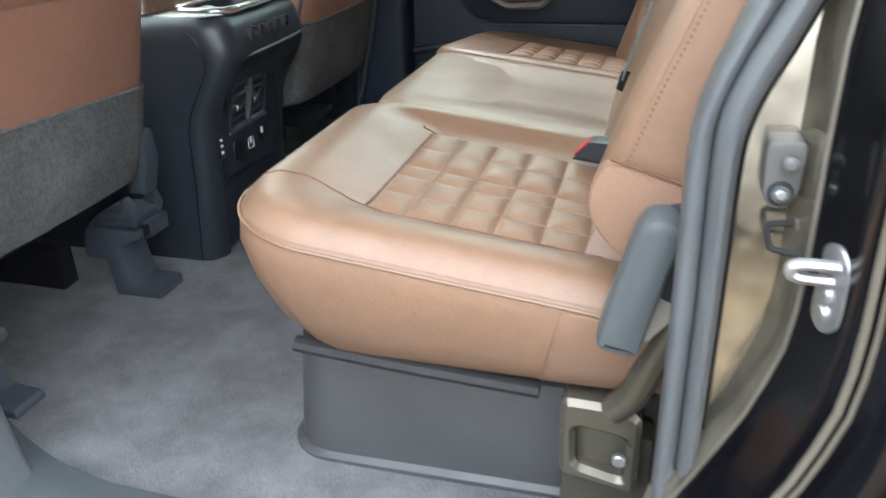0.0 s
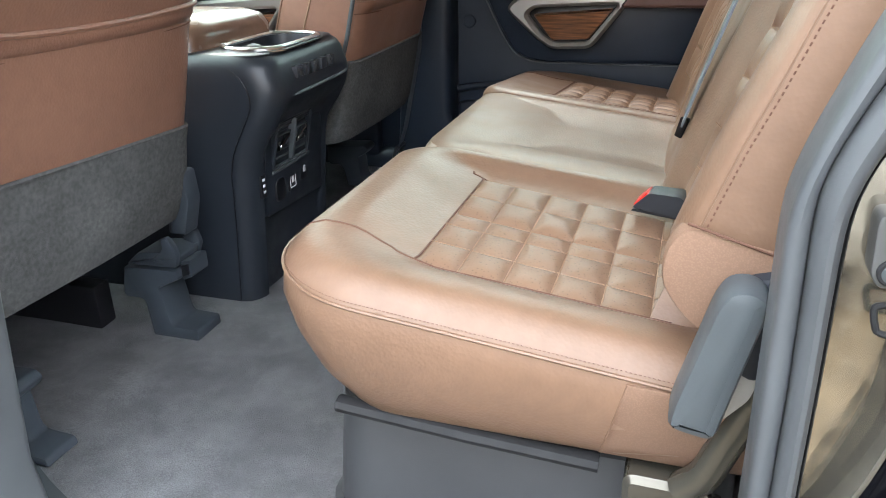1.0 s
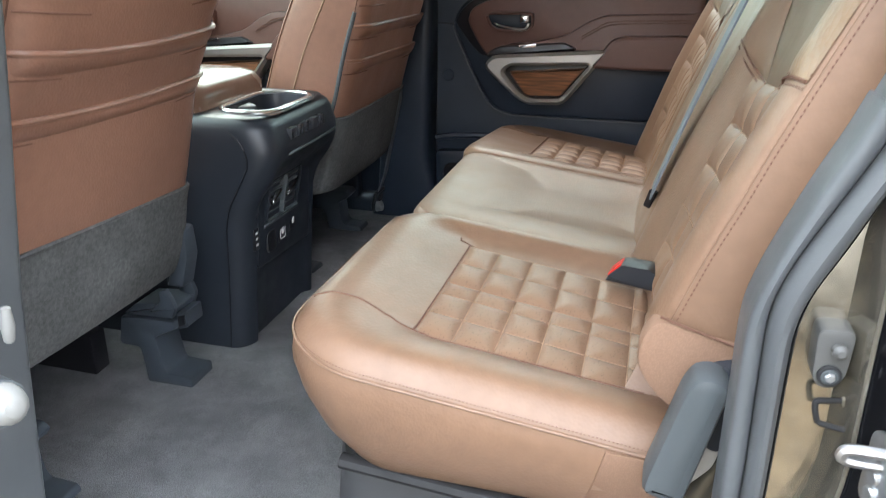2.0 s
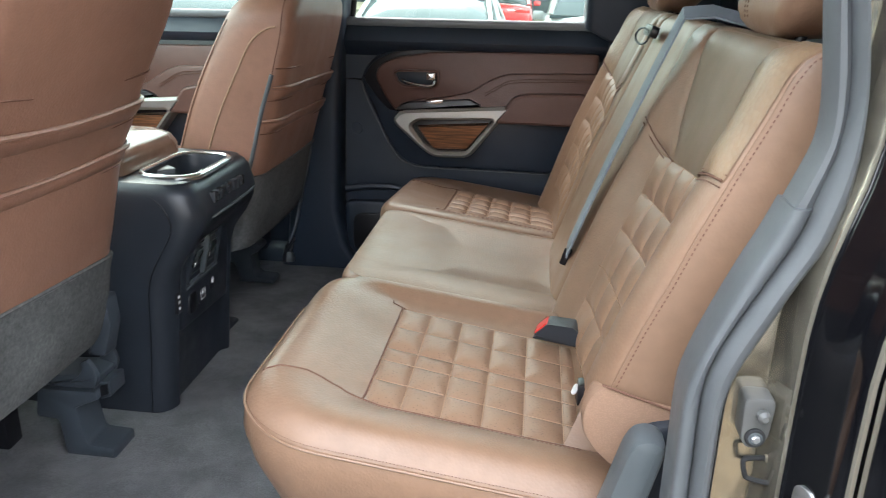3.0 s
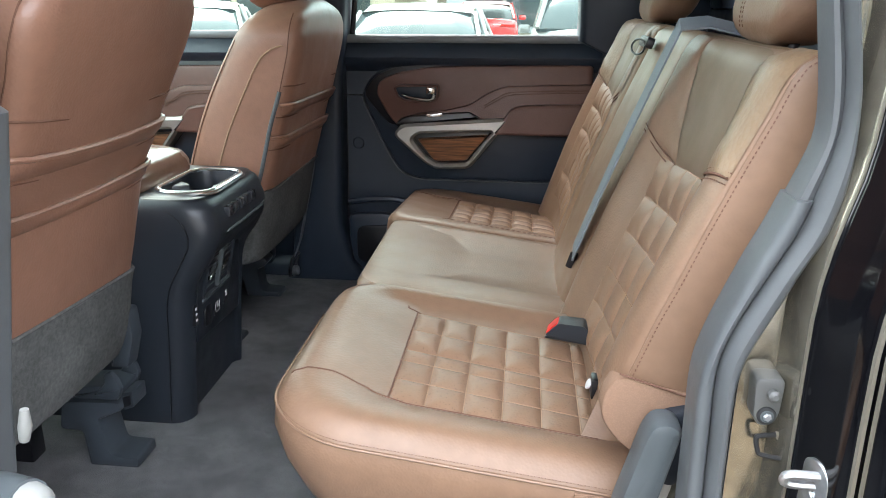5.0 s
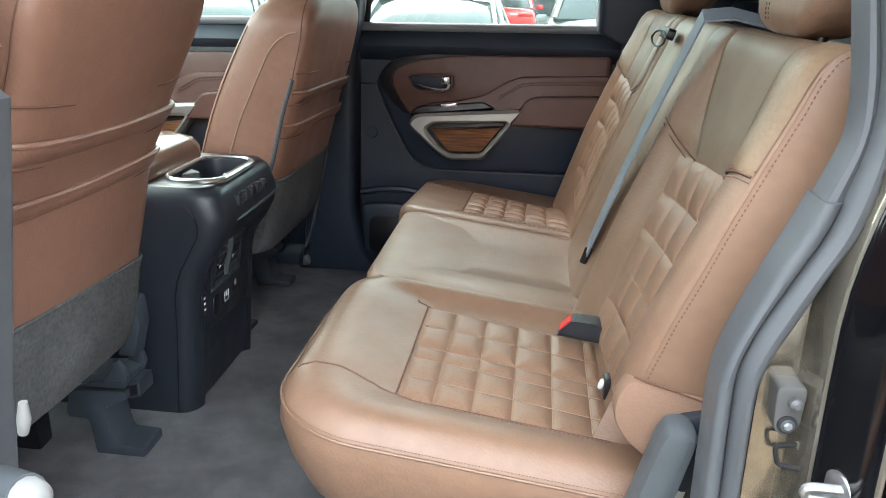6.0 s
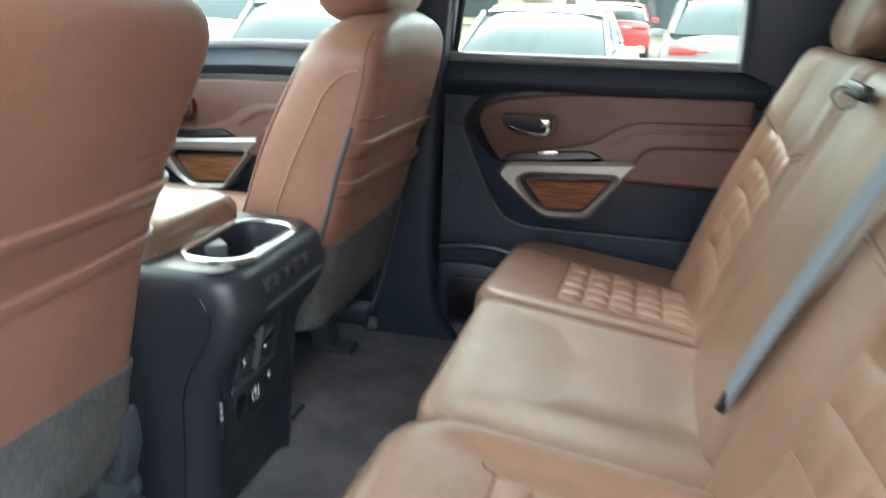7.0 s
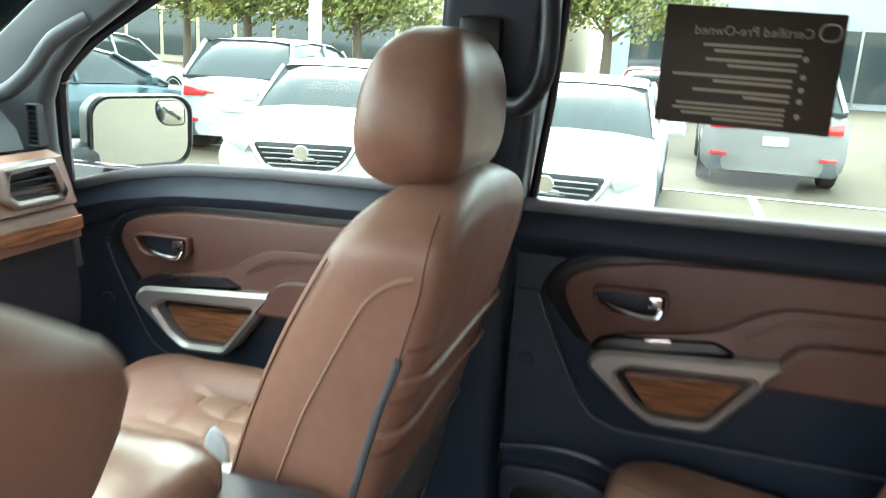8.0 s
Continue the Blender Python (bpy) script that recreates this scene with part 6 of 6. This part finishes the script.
part("round_badge", seal_bm, NOTE_TXT, notice)

section(-0.03, 0, 0)
# clear bag on the front passenger cushion
bag = thing("clear_plastic_bag", (-0.98, 1.72, 0.34), "small crumpled clear plastic bag on seat", "plastic bag")
bagbm = bmesh.new()
bmesh.ops.create_icosphere(bagbm, subdivisions=3, radius=0.026)
for v in bagbm.verts:
    k = 1 + 0.35 * noise.noise(v.co * 40)
    v.co = Vector((v.co.x * 0.8 * k, v.co.y * 0.5 * k, v.co.z * 1.5 * k)) + Vector((-0.97, 1.69, 0.36))
part("bag_film", bagbm, Mat("pale_blue_film", (0.5, 0.58, 0.6), 0.25).m, bag)
scrap = bmesh.new()
bmesh.ops.create_icosphere(scrap, subdivisions=2, radius=0.018)
for v in scrap.verts:
    v.co = Vector((v.co.x * 1.5, v.co.y * 1.2, v.co.z * 0.35)) * (1 + 0.5 * noise.noise(v.co * 60)) + Vector((-0.93, 1.655, 0.352))
part("torn_corner", scrap, Mat("white_film", (0.75, 0.76, 0.74), 0.3).m, bag, "torn white film corner")

section(0, 0, 0)

# ---------------------------------------------------------------- outdoors
gb = bmesh.new()
bmesh.ops.create_grid(gb, x_segments=40, y_segments=40, size=400)
gb.transform(Matrix.Translation((0, 0, GROUND_Z)))
tagged(part("ground", gb, CONCRETE), "tan concrete parking lot ground", "ground", kind="structure")
for k in range(9):
    x = -10.4 + 2.75 * k
    ln = box(x - 0.05, x + 0.05, 6.4, 11.4, GROUND_Z + 0.002, GROUND_Z + 0.008, 0)
    tagged(part("road_marking", ln, LINE_PAINT), "white painted parking bay line on concrete", "parking line", kind="structure")
ln = box(-12, 14, 11.35, 11.45, GROUND_Z + 0.009, GROUND_Z + 0.014, 0)
tagged(part("road_marking", ln, LINE_PAINT), "white painted parking bay line on concrete", "parking line", kind="structure")


def car(name, paint, shape, label, front_toward=True):
    """A parked car built at the origin, nose along -y, then placed by its matrix."""
    L, W, H = {"sedan": (4.6, 1.80, 1.45), "suv": (4.5, 1.86, 1.66)}[shape]
    hl, hw = L / 2, W / 2
    root = thing(name, (0, 0, 0), label, "car", "parked cars")
    if shape == "sedan":
        top = [(-hl, 0.50), (-hl + 0.05, 0.66), (-hl + 0.5, 0.80), (-0.85, 0.95), (-0.5, 0.97), (0.9, 0.98), (1.5, 1.02), (hl - 0.1, 1.0), (hl, 0.86)]
        roofp = [(-0.95, 0.94, 0.90), (-0.20, 1.36, 0.74), (0.1, 1.43, 0.70), (0.7, 1.44, 0.70), (1.2, 1.36, 0.72), (1.80, 1.03, 0.84)]
    else:
        top = [(-hl, 0.55), (-hl + 0.05, 0.78), (-hl + 0.4, 0.95), (-1.0, 1.05), (-0.6, 1.07), (0.9, 1.09), (1.6, 1.10), (hl - 0.06, 1.08), (hl, 0.9)]
        roofp = [(-1.1, 1.03, 0.92), (-0.45, 1.50, 0.76), (-0.1, 1.60, 0.72), (0.8, 1.65, 0.70), (1.7, 1.60, 0.71), (2.12, 1.12, 0.84)]
    rows = []
    ends = (0.002, 0.012, 0.03, 0.06, 0.10, 0.15, 0.22, 0.32)
    stations = [-hl + o for o in ends] + [-hl + 0.45 + (L - 0.9) * k / 24 for k in range(25)] + [hl - o for o in reversed(ends)]
    for y in stations:
        zt = lerp_rows(top, y)
        e = abs(y) / hl
        w = hw * min(1.0, 0.08 + ((hl - abs(y)) / 0.26) ** 0.5)
        zb = 0.20 + 0.06 * max(0, e - 0.85) / 0.15
        prof = [(-w * 0.86, zb), (-w * 0.97, zb + 0.10), (-w, zb + 0.25), (-w * 0.995, zt * 0.62 + 0.08), (-w * 0.96, zt - 0.10), (-w * 0.88, zt - 0.025), (-w * 0.5, zt + 0.012), (0, zt + 0.022), (w * 0.5, zt + 0.012), (w * 0.88, zt - 0.025), (w * 0.96, zt - 0.10), (w * 0.995, zt * 0.62 + 0.08), (w, zb + 0.25), (w * 0.97, zb + 0.10), (w * 0.86, zb)]
        rows.append([(x, y, z) for x, z in prof])
    body = part("car_body", loft(rows), paint, root, sharp=1.0)
    # glasshouse
    rows = []
    for y, z, wk in roofp:
        zb = lerp_rows(top, y) - 0.03
        rows.append([(-hw * 0.90, y, zb), (-hw * (wk + 0.10) if z > zb + 0.1 else -hw * 0.9, y, zb + (z - zb) * 0.5), (-hw * wk, y, z - 0.02), (-hw * wk * 0.6, y, z + 0.01), (0, y, z + 0.018), (hw * wk * 0.6, y, z + 0.01), (hw * wk, y, z - 0.02), (hw * (wk + 0.10) if z > zb + 0.1 else hw * 0.9, y, zb + (z - zb) * 0.5), (hw * 0.90, y, zb)])
    part("glasshouse", loft(rows), CAR_GLASS, root, "dark tinted glass", sharp=1.2)
    # roof skin and pillars in body colour
    rr = []
    for y, z, wk in roofp[1:-1]:
        rr.append([(x * hw * wk, y, z + dz) for x, dz in ((-1.02, -0.03), (-0.96, 0.0), (-0.6, 0.018), (0, 0.026), (0.6, 0.018), (0.96, 0.0), (1.02, -0.03))])
    part("roof", loft(rr, closed=False), paint, root)
    for s in (-1, 1):
        a, b = roofp[0], roofp[1]
        part("front_pillar", tube([(s * hw * 0.90, a[0], a[1] - 0.01), (s * hw * (b[2] + 0.02), b[0], b[1] - 0.005)], 0.024, 8), paint, root)
        a, b = roofp[-1], roofp[-2]
        part("rear_pillar", tube([(s * hw * 0.88, a[0], a[1] - 0.02), (s * hw * (b[2] + 0.02), b[0], b[1] - 0.01)], 0.034, 8), paint, root)
        part("middle_pillar", tube([(s * hw * 0.91, 0.35, 0.97), (s * hw * 0.75, 0.42, roofp[2][1] - 0.02)], 0.03, 8), paint, root)
        mirror_rows = [[(s * (hw + 0.09) + px, -0.62 + yy, 1.0 + pz) for px, pz in rrect(-0.10 * k, 0.10 * k, -0.07 * k, 0.07 * k, 0.04 * k, 4)] for k, yy in ((0.6, -0.06), (1.0, -0.03), (1.0, 0.05), (0.8, 0.06))]
        part("side_mirror", loft(mirror_rows), paint, root)
    # wheels
    for sx in (-1, 1):
        for wy in (-hl + 0.88, hl - 0.92):
            wh = part("wheel", cylinder((sx * (hw - 0.20), wy, 0.33), (sx, 0, 0), 0.33, 0.21, 28, 0.03), TYRE, root, "black rubber tyre")
            part("rim", cylinder((sx * (hw - 0.008), wy, 0.33), (sx, 0, 0), 0.22, 0.014, 20, 0.006), RIM, wh, "alloy rim")
            part("hub", cylinder((sx * (hw + 0.004), wy, 0.33), (sx, 0, 0), 0.05, 0.01, 12, 0.003), BLACK, wh)
            arch = [(sx * (hw - 0.012), wy + 0.365 * math.cos(a), 0.33 + 0.365 * math.sin(a)) for a in np.linspace(0.05, math.pi - 0.05, 16)]
            part("wheel_arch", tube(arch, 0.03, 6, up=(1, 0, 0)), BLACK, root)

    def nose(u, v, d):
        return (u, -hl + 0.10 * (abs(u) / hw) ** 2 * 2.2 - d - 0.02 + 0.25 * max(0, v - 0.62), v)

    def tail(u, v, d):
        return (u, hl - 0.10 * (abs(u) / hw) ** 2 * 2.2 + d + 0.015 - 0.12 * max(0, v - 0.85), v)

    grille = rounded([(-0.50, 0.68), (0.50, 0.68), (0.36, 0.42), (-0.36, 0.42)], 0.05, 4)
    g = part("grille", plate(grille, nose, -0.03, 0.02, 0.008), BLACK, root, "black grille")
    for k in range(4):
        v = 0.47 + 0.05 * k
        part("grille_bar", plate(rrect(-0.34 - 0.03 * k, 0.34 + 0.03 * k, v, v + 0.014, 0.003, 2), nose, 0.01, 0.03, 0.003), RIM, g)
    vb = [(-0.55, 0.70), (-0.30, 0.42), (0.30, 0.42), (0.55, 0.70)]
    part("chrome_v_bar", tube(smooth_path([nose(u, v, 0.03) for u, v in vb], 5), 0.026, 8), CHROME, root, "chrome grille bar")
    part("round_badge", cylinder(nose(0, 0.60, 0.03), (0, -1, 0), 0.075, 0.02, 20, 0.006), CHROME, root, "chrome round badge")
    part("lower_intake", plate(rounded([(-0.62, 0.36), (0.62, 0.36), (0.5, 0.25), (-0.5, 0.25)], 0.03, 3), nose, -0.03, 0.018, 0.006), BLACK, root)
    for s in (-1, 1):
        hlamp = rounded([(s * 0.52, 0.66), (s * 0.84, 0.77), (s * 0.84, 0.66), (s * 0.58, 0.56)], 0.03, 4)
        part("headlight", plate(hlamp, nose, -0.06, 0.03, 0.01), LAMP_CLEAR, root, "clear headlight lens")
        tl = rounded([(s * 0.42, 0.90), (s * 0.84, 0.95), (s * 0.84, 0.80), (s * 0.46, 0.82)], 0.03, 4)
        part("tail_light", plate(tl, tail, -0.06, 0.03, 0.01), TAIL_RED, root, "red tail light lens")
        part("reflector", plate(rrect(s * 0.7 - 0.11, s * 0.7 + 0.11, 0.44, 0.49, 0.01, 3), tail, -0.03, 0.03, 0.006), TAIL_RED, root, "red bumper reflector")
    part("rear_bumper", plate(rounded([(-0.84, 0.24), (0.84, 0.24), (0.80, 0.42), (-0.80, 0.42)], 0.03, 3), tail, -0.05, 0.04, 0.01), GREY_PLASTIC if shape == "suv" else paint, root)
    part("tail_strip", plate(rrect(-0.45, 0.45, 0.855, 0.885, 0.008, 3), tail, -0.02, 0.02, 0.006), CHROME if shape == "sedan" else TAIL_RED, root)
    part("blank_plate", plate(rrect(-0.16, 0.16, 0.62, 0.74, 0.01, 3), tail, -0.02, 0.012, 0.003), WHITE_MARK, root)
    return root


white_sedan = car("parked_car", WHITE_PAINT, "sedan", "white sedan parked nose towards the truck")
silver_suv = car("parked_car", SILVER_PAINT, "suv", "silver crossover parked tail towards the truck")


def park(src, x, y, turn, label="", paint=None):
    ob = copy_thing(src, pose(x, y, GROUND_Z, 0, 0, turn))
    if label:
        ob["label"] = label
    if paint:
        for o in ob.children:
            if o.name.split(".")[0] in ("car_body", "roof", "front_pillar", "rear_pillar", "middle_pillar", "side_mirror"):
                me = o.data.copy()
                me.materials[0] = paint
                o.data = me
    return ob


white_sedan.matrix_basis = pose(-1.42, 9.6, GROUND_Z, 0, 0, 0)
park(white_sedan, -4.5, 9.9, 15, "white sedan with wide dark grille parked nose first")
silver_suv.matrix_basis = pose(0.85, 14.3, GROUND_Z, 0, 0, 180)
park(silver_suv, 4.3, 14.6, 182, "grey crossover parked beside the silver one", GREY_PAINT)
park(silver_suv, -6.75, 12.9, 186, "white crossover parked tail towards the truck", WHITE_PAINT)
park(white_sedan, -8.8, 10.3, 152, "dark teal sedan parked beyond the white cars", BLUE_PAINT)
park(white_sedan, -1.25, 23.5, 180, "red sedan parked across the lane", RED_PAINT)
park(white_sedan, -9.9, 8.6, -20, "white sedan parked at the row end")
park(silver_suv, -12.5, 15.0, 182, "white crossover parked in the back row", WHITE_PAINT)
park(silver_suv, 7.2, 14.8, 180, "white crossover at the row end", WHITE_PAINT)

# unseen cars, added to dim low sky light and darken the paint's reflections
park(silver_suv, 0.2, -2.55, 91, "unseen grey crossover added to block low sky", GREY_PAINT)
park(silver_suv, -5.4, -2.8, 89, "unseen dark teal crossover added to block low sky", BLUE_PAINT)

# light pole
pole = thing("light_pole", (-8.1, 16.5, GROUND_Z), "white painted steel parking lot light pole", "light pole")
part("shaft", tube([(-8.1, 16.5, GROUND_Z + 0.8), (-8.1, 16.5, GROUND_Z + 9)], 0.14, 16), WHITE_PAINT, pole)
part("concrete_base", tube([(-8.1, 16.5, GROUND_Z), (-8.1, 16.5, GROUND_Z + 0.8)], 0.3, 16), CONCRETE, pole)

# dealership buildings
FACADE = Mat("grey_facade_panel", (0.30, 0.315, 0.33), 0.6)
FACADE.vary(FACADE.noise(0.8, 4), 0.3, 0.7, 0.9, 1.08)
TAN_WALL = Mat("tan_facade", (0.45, 0.38, 0.28), 0.8)
TAN_WALL.vary(TAN_WALL.noise(1.2, 4), 0.3, 0.7, 0.9, 1.08)
shop = thing("dealership_building", (6, 40, GROUND_Z), "grey panelled car dealership with red portal", "building")
part("wall", box(-4, 26, 38, 56, GROUND_Z, 6.4, 0.03), FACADE.m, shop)
part("roof_edge", box(-4.2, 26.2, 37.8, 56.2, 6.4, 6.8, 0.03), WHITE_PAINT, shop)
for k in range(7):
    x = -3.0 + 1.9 * k
    w = part("shop_window", box(x, x + 1.75, 37.93, 37.99, GROUND_Z + 0.3, GROUND_Z + 3.2, 0), CAR_GLASS, shop)
    part("mullion", box(x + 1.76, x + 1.88, 37.9, 38.0, GROUND_Z + 0.1, GROUND_Z + 3.3, 0.01), SILVER_PAINT, shop)
for x in (3.2,):
    part("red_pier", box(x, x + 0.55, 37.2, 38.0, GROUND_Z, 2.1, 0.02), RED_PAINT, shop, "red entrance pier")
for k in range(6):
    part("raised_sign_bar", box(7.2 + 1.0 * k, 7.9 + 1.0 * k, 37.85, 37.99, 4.3, 5.1, 0.03), WHITE_PAINT, shop, "white raised sign shape")
shop2 = thing("office_building", (-22, 44, GROUND_Z), "tan low building with glazed front", "building")
part("wall", box(-40, -7, 42, 56, GROUND_Z, 4.6, 0.03), TAN_WALL.m, shop2)
part("roof_edge", box(-40.2, -6.8, 41.8, 56.2, 4.6, 5.0, 0.03), WHITE_PAINT, shop2)
for k in range(12):
    x = -38 + 2.5 * k
    part("shop_window", box(x, x + 2.2, 41.93, 41.99, GROUND_Z + 0.4, GROUND_Z + 3.0, 0), CAR_GLASS, shop2)

# unseen building, added to keep low sky light off the open doorway
sky_blocker = thing("showroom_building", (0, -24, GROUND_Z), "unseen tan building added to block low sky", "building")
part("wall", box(-30, 26, -36, -22, GROUND_Z, 7.0, 0.03), TAN_WALL.m, sky_blocker)
part("roof_edge", box(-30.2, 26.2, -36.2, -21.8, 7.0, 7.4, 0.03), WHITE_PAINT, sky_blocker)
for k in range(16):
    part("shop_window", box(-28 + 3.3 * k, -25.2 + 3.3 * k, -22.0, -21.93, GROUND_Z + 0.3, GROUND_Z + 4.2, 0), CAR_GLASS, sky_blocker)

# trees
BARK_M = Mat("grey_brown_bark", (0.12, 0.09, 0.065), 0.9)
BARK_M.bump(BARK_M.noise(30, 4), 0.6, 0.02)
LEAF_M = Mat("yellow_green_leaf", (0.19, 0.21, 0.05), 0.6)
LEAF_M.vary(LEAF_M.noise(0.9, 3), 0.3, 0.7, 0.6, 1.3)
LEAF_M.tint(LEAF_M.noise(1.7, 2), 0.55, 0.75, (0.30, 0.19, 0.03))


def tree(x, y, height, seed):
    rng = random.Random(seed)
    t = thing("tree", (x, y, GROUND_Z), "young street tree with yellowing green leaves", "tree", "lot trees")
    base = Vector((x, y, GROUND_Z))
    tr = bmesh.new()
    tube(smooth_path([base, base + Vector((0.05, 0, height * 0.3)), base + Vector((-0.05, 0.05, height * 0.6)), base + Vector((0, 0, height * 0.92))], 5), [0.16 - 0.008 * k for k in range(16)], 10, bm=tr)
    tips = []
    for k in range(16):
        h = height * (0.34 + 0.5 * k / 16)
        a = k * 2.4 + rng.uniform(-0.3, 0.3)
        r = height * 0.30 * (1.15 - 0.6 * k / 16) * rng.uniform(0.8, 1.1)
        p0 = base + Vector((0, 0, h))
        p1 = p0 + Vector((math.cos(a) * r * 0.5, math.sin(a) * r * 0.5, r * 0.35))
        p2 = p0 + Vector((math.cos(a) * r, math.sin(a) * r, r * 0.5))
        tube([p0, p1, p2], [0.05, 0.035, 0.012], 6, bm=tr)
        tips += [p1, p2, p2.lerp(p1, 0.5)]
    tips.append(base + Vector((0, 0, height * 0.95)))
    part("trunk", tr, BARK_M.m, t)
    verts, faces = [], []
    for p in tips:
        for _ in range(260):
            c = p + Vector((rng.gauss(0, 0.42), rng.gauss(0, 0.42), rng.gauss(0, 0.3)))
            n = Vector((rng.uniform(-1, 1), rng.uniform(-1, 1), rng.uniform(-0.2, 1))).normalized()
            s = n.orthogonal().normalized() * rng.uniform(0.055, 0.10)
            q = n.cross(s) * 0.6
            i = len(verts)
            verts += [c - s, c + q, c + s + n * 0.02, c - q]
            faces.append((i, i + 1, i + 2, i + 3))
    me = bpy.data.meshes.new("crown")
    me.from_pydata([tuple(v) for v in verts], [], faces)
    me.materials.append(LEAF_M.m)
    me.transform(Matrix.Translation(-base))
    cr = new("crown", me)
    cr.parent = t
    tagged(cr, kind="stuff")
    return t


tree(-12.2, 20.6, 5.4, 1)
tree(-9.0, 20.8, 5.2, 2)
tree(-2.4, 21.0, 5.8, 3)
tree(-16.5, 24.0, 6.0, 4)
